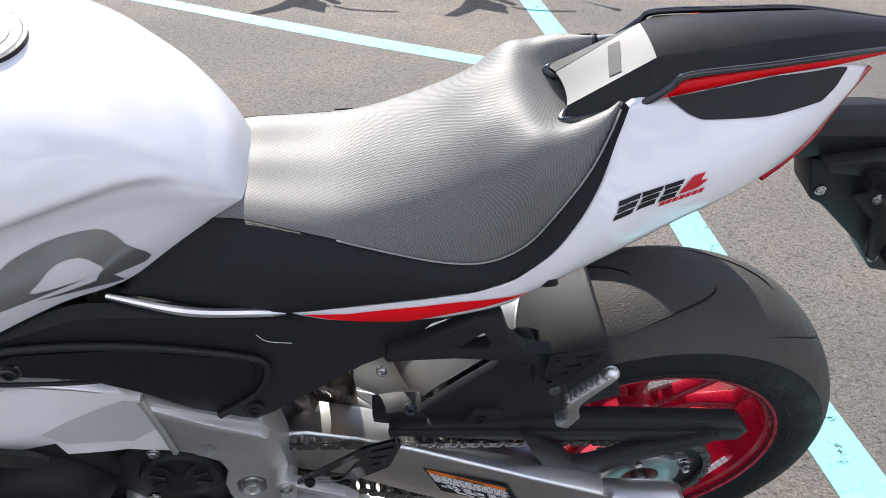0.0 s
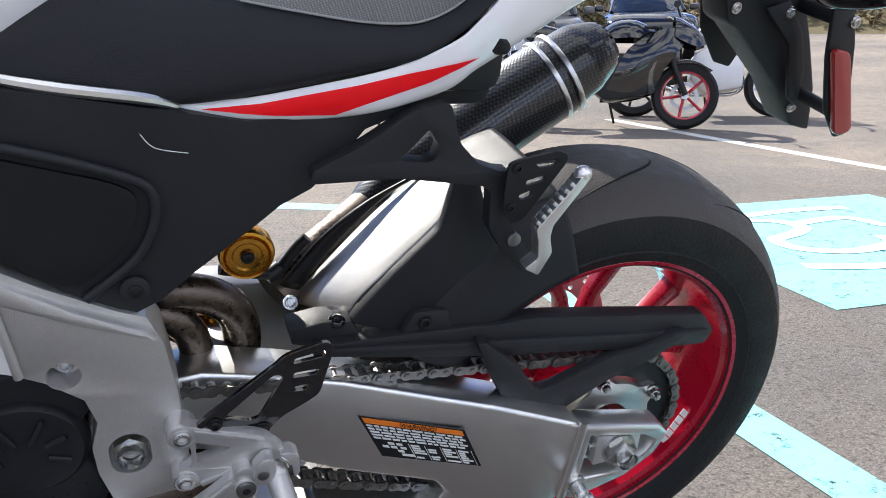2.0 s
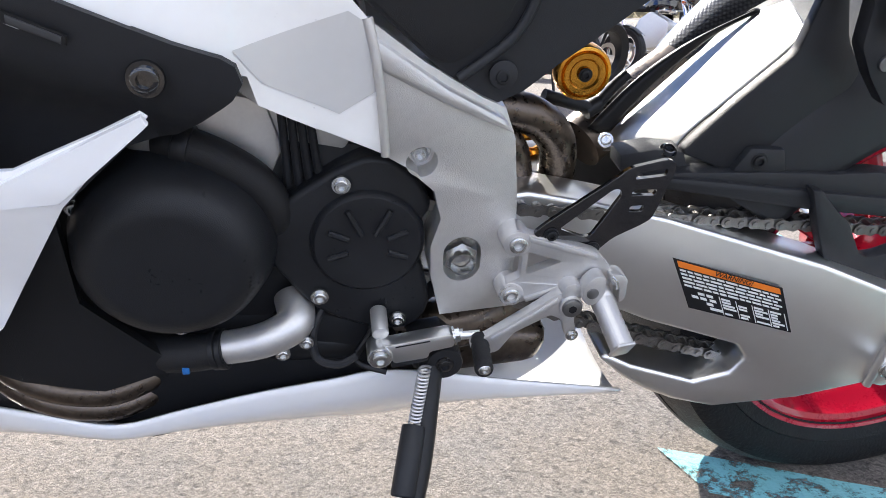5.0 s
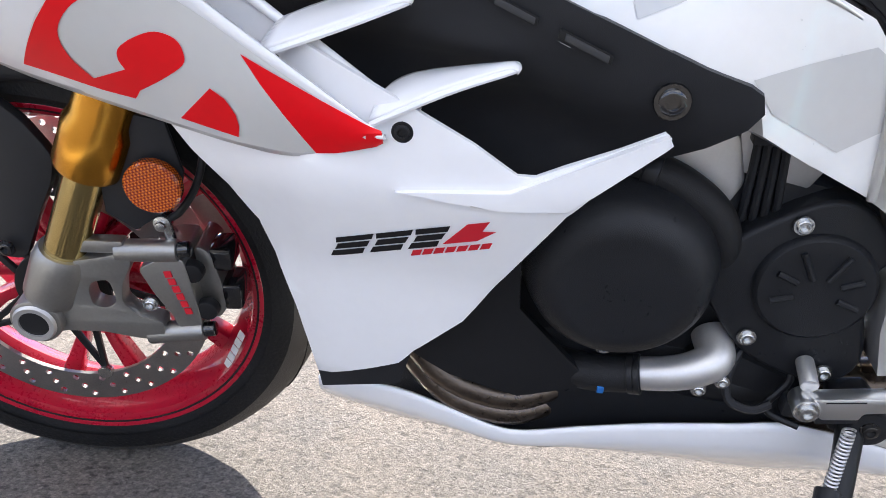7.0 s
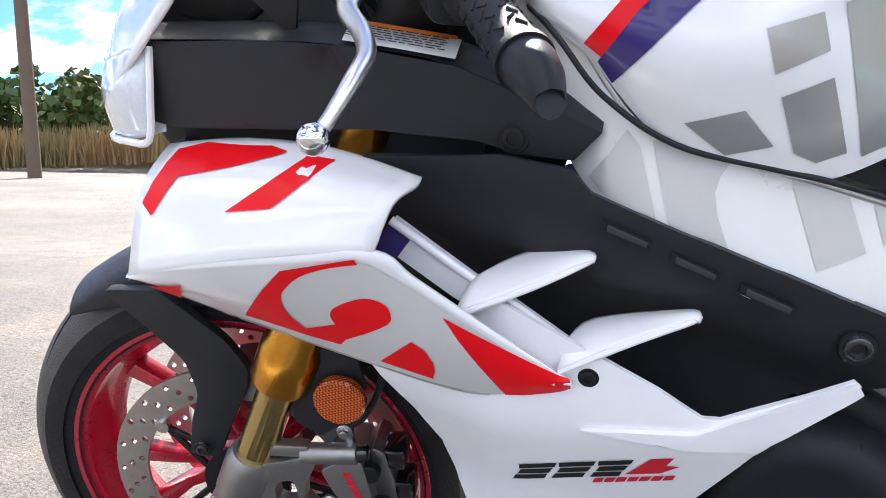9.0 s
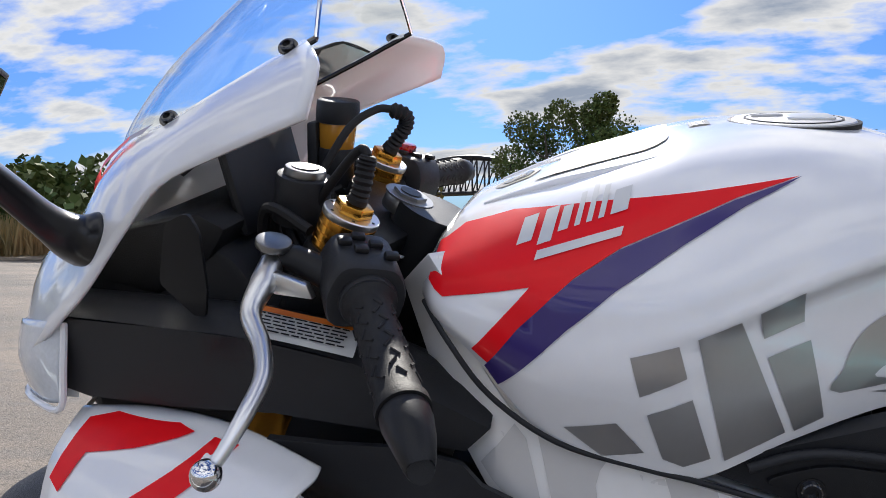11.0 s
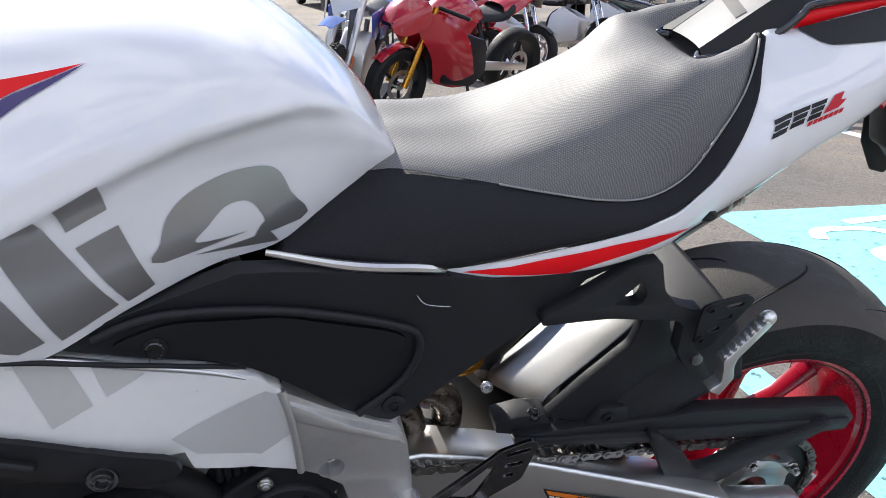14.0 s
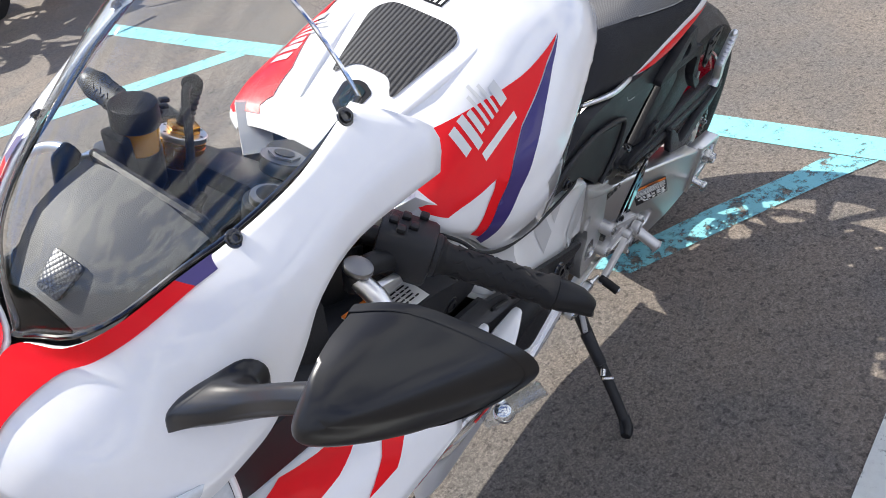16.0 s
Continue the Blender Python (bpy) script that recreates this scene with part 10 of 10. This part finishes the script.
def leaf_cloud(rng, cx, cy, z0, h, w, n, size, vs, fs):
    """Adds n leaf clumps, each two crossed bent leaves of foliage, spread in an uneven crown."""
    lobes = [(rng.gauss(0, 0.30) * w, rng.gauss(0, 0.30) * w, z0 + h * rng.uniform(0.35, 0.86), w * rng.uniform(0.25, 0.5)) for _ in range(9)]
    for _ in range(n):
        lx, ly, lz, lr = rng.choice(lobes)
        d = Vector((rng.gauss(0, 1), rng.gauss(0, 1), rng.gauss(0, 0.8))).normalized() * lr * rng.uniform(0.6, 1.0)
        c = Vector((cx + lx, cy + ly, lz)) + d
        a = Vector((rng.gauss(0, 1), rng.gauss(0, 1), rng.gauss(0, 1))).normalized()
        b = a.cross(Vector((rng.gauss(0, 1), rng.gauss(0, 1), rng.gauss(0, 1)))).normalized()
        s = size * rng.uniform(0.6, 1.3)
        k = len(vs)
        vs.extend([tuple(c - a * s - b * s * 0.5), tuple(c + a * s * 0.2 - b * s), tuple(c + a * s), tuple(c - a * s * 0.1 + b * s * 0.9)])
        fs.append((k, k + 1, k + 2, k + 3))


def stuff(name, vs, fs, material, label, category):
    me = bpy.data.meshes.new(name)
    me.from_pydata(vs, [], fs)
    me.materials.append(material)
    return tagged(new(name, me), label, category, kind="stuff")


rng = random.Random(11)
vs, fs = [], []
for k in range(620):
    az = rng.uniform(6, 80) if k < 430 else rng.uniform(-180, 180)
    d = rng.uniform(62, 140)
    x, y = polar(az, d)
    h = rng.uniform(2.6, 4.4) if 4 < az < 80 else rng.uniform(4, 7)
    leaf_cloud(rng, x, y, height_at(az, d) - 0.6, h, h * 0.75, 300 if k < 430 else 90, 0.24 if k < 430 else 0.40, vs, fs)
stuff("far_woods", vs, fs, autumn, "autumn woods on the distant hillside", "woods")
vs, fs = [], []
for k in range(300):
    az, d = rng.uniform(4, 75), rng.uniform(31, 39.5)
    x, y = polar(az, d)
    leaf_cloud(rng, x, y, height_at(az, d) - 0.3, rng.uniform(0.5, 1.1), rng.uniform(0.8, 1.4), 170, 0.085, vs, fs)
stuff("bank_brush", vs, fs, leaf_mat("bank_brush_leaves", [(0.10, 0.10, 0.045), (0.13, 0.115, 0.055), (0.16, 0.105, 0.052), (0.12, 0.115, 0.05)]), "reddish brush on the bank below the guard rail", "brush")
vs, fs = [], []
for k in range(5200):
    az, d = rng.uniform(-64, -30), 26 + 7 * rng.random() ** 1.5
    x, y = polar(az, d)
    z = 0.05 + rng.uniform(-0.05, 0.05)
    h = rng.uniform(0.5, 1.35)
    lx, ly = rng.gauss(0, 0.14), rng.gauss(0, 0.14)
    w = rng.uniform(0.02, 0.05)
    i = len(vs)
    vs.extend([(x - w, y, z), (x + w, y, z), (x + lx * 0.5 + w * 0.8, y + ly * 0.5, z + h * 0.6), (x + lx, y + ly, z + h), (x + lx * 0.5 - w * 0.8, y + ly * 0.5, z + h * 0.6)])
    fs.append((i, i + 1, i + 2, i + 3, i + 4))
stuff("dry_reeds", vs, fs, reedm, "tall dry reeds along the edge of the asphalt", "reeds")
vs, fs = [], []
for k in range(90):
    az, d = rng.uniform(-66, -24), rng.uniform(33, 44)
    x, y = polar(az, d)
    leaf_cloud(rng, x, y, 0.0, rng.uniform(1.6, 4.6), rng.uniform(1.6, 2.6), 260, 0.20, vs, fs)
stuff("roadside_thicket", vs, fs, greenl, "green and yellowing thicket behind the reeds", "thicket")


def tree(x, y, z, h, w, label, n=6000):
    t = thing("tree", label, "tree", Matrix.Translation((x, y, z)))
    tr_ = tube([(0, 0, 0), (0.04 * h, 0, 0.3 * h), (0.02 * h, 0.02 * h, 0.62 * h), (0, 0, 0.9 * h)], [0.035 * h, 0.026 * h, 0.016 * h, 0.004 * h], 4, 8)
    r2 = random.Random(int(x * 10))
    for k in range(7):
        a, z0 = r2.uniform(0, 6.28), r2.uniform(0.35, 0.7) * h
        tr_ = join(tr_, tube([(0.02 * h, 0.01 * h, z0), (0.14 * h * math.cos(a), 0.14 * h * math.sin(a), z0 + 0.1 * h), (0.26 * h * math.cos(a), 0.26 * h * math.sin(a), z0 + 0.18 * h)], [0.010 * h, 0.006 * h, 0.002 * h], 3, 6))
    part("trunk", tr_, bark, t)
    v_, f_ = [], []
    leaf_cloud(r2, 0, 0, 0.1 * h, h, w, n, 0.013 * h, v_, f_)
    me = bpy.data.meshes.new("crown")
    me.from_pydata(v_, [], f_)
    me.materials.append(greenl)
    cr = new("crown", me)
    cr.parent = t


for az, d, h, w in ((-5.0, 62, 8.5, 4.5), (-1.8, 60, 9.6, 4.0), (0.8, 64, 8.0, 4.0)):
    x, y = polar(az, d)
    tree(x, y, height_at(az, d), h - height_at(az, d), w, "broad green and yellow tree beyond the car park")

# guard rail on the bank
galv = mat("galvanised_steel", (0.42, 0.42, 0.41), 0.45, 0.7, 0, 0.12, 3)
rail_ = thing("guard_rail", "galvanised road guard rail on the bank", "guard rail")
line = [(*polar(a, 40.5), height_at(a, 40.5)) for a in range(8, 64, 2)]
prof = [(0.0, 0.45), (0.05, 0.50), (0.0, 0.56), (0.05, 0.63), (0.0, 0.70)]
bm = bmesh.new()
gv = [[bm.verts.new((x - 0.02 - dx, y - 0.05 - dx, z + dz)) for dx, dz in prof] for x, y, z in line]
for a, b in zip(gv, gv[1:]):
    for i in range(4):
        bm.faces.new((a[i], b[i], b[i + 1], a[i + 1]))
part("rail_beam", bm, galv, rail_).modifiers.new("shell", "SOLIDIFY").thickness = 0.02
for k in range(55):
    a = 8 + k
    x, y = polar(a, 40.6)
    part("rail_post", box(x, y, height_at(a, 40.5) + 0.33, 0.12, 0.12, 0.75, 0.01), galv, rail_)

wood = mat("weathered_pole_wood", (0.13, 0.095, 0.065), 0.85, 0, 0, 0.2, 3, 0.5, 40)
for az, d, h, arm in ((22.6, 55, 9.0, 1), (35.8, 58, 10.2, 2), (29.8, 75, 11.0, 1)):
    x, y = polar(az, d)
    z = height_at(az, d)
    top = 0.92 + d * math.tan(radians({22.6: 7.3, 35.8: 8.2, 29.8: 6.4}[az]))
    pl = thing("utility_pole" if arm == 2 else "street_lamp", "weathered utility pole with wires" if arm == 2 else "tall street lamp with a short arm", "pole", Matrix.Translation((x, y, z)))
    part("pole", rod((0, 0, -0.5), (0, 0, top - z), 0.17, 0.11, 12), wood if arm == 2 else galv, pl)
    if arm == 2:
        part("crossarm", box(0, 0, top - z - 0.5, 2.6, 0.12, 0.14, 0.02), wood, pl)
        for s in (-1.1, -0.5, 0.5, 1.1):
            part("insulator", rod((s, 0, top - z - 0.42), (s, 0, top - z - 0.2), 0.05, 0.03, 10), oth_white, pl)
    else:
        part("lamp_arm", rod((0, 0, top - z), (1.9, 0, top - z + 0.05), 0.05, 0.04, 8), galv, pl)
        part("lamp_head", box(1.9, 0, top - z + 0.02, 0.5, 0.2, 0.12, 0.03), galv, pl)
for k in range(3):
    a_, b_ = polar(20, 56), polar(66, 56)
    za, zb = 5.2 + 0.35 * k, 9.2 + 0.5 * k
    wr = [(a_[0] + (b_[0] - a_[0]) * u, a_[1] + (b_[1] - a_[1]) * u, za + (zb - za) * u - 1.6 * u * (1 - u)) for u in [i / 10 for i in range(11)]]
    tagged(part("overhead_wire", tube(wr, 0.022, 2, 5), blackm), "thin overhead wire strung between the poles", "wire", "overhead wires")
x, y = polar(-43.6, 21)
pole_l = thing("utility_pole", "thick dark wooden pole at the edge of the asphalt", "pole", Matrix.Translation((x, y, ground_z(x, y))))
part("pole", rod((0, 0, -0.3), (0.15, 0, 9.0), 0.16, 0.13, 14), wood, pole_l)

# truss bridge far off
br = thing("truss_bridge", "dark steel truss bridge far beyond the trees", "bridge")
p0, p1 = Vector((*polar(-16, 150), 2.0)), Vector((*polar(-5.5, 130), 2.0))
for off in (0, 5):
    o = Vector((0, off, 0))
    tops = []
    for i in range(13):
        u = i / 12
        tops.append(p0.lerp(p1, u) + o + Vector((0, 0, 5.5 + 4.4 * (1 - (2 * u - 1) ** 2) ** 0.8)))
    part("arch_chord", tube(tops, 0.34, 2, 6), blackm, br)
    part("deck_chord", rod(p0 + o + Vector((0, 0, 3.5)), p1 + o + Vector((0, 0, 3.5)), 0.34, None, 6), blackm, br)
    for i in range(1, 12):
        q0 = p0.lerp(p1, i / 12) + o + Vector((0, 0, 3.5))
        part("truss_post", rod(q0, tops[i], 0.17, None, 5), blackm, br)
        part("truss_brace", rod(q0, tops[i + 1], 0.13, None, 5), blackm, br)
part("bridge_pier", box(p0.x, p0.y, 1.5, 2, 6, 6, 0.1), blackm, br)
part("bridge_pier", box(p1.x, p1.y, 1.5, 2, 6, 6, 0.1), blackm, br)
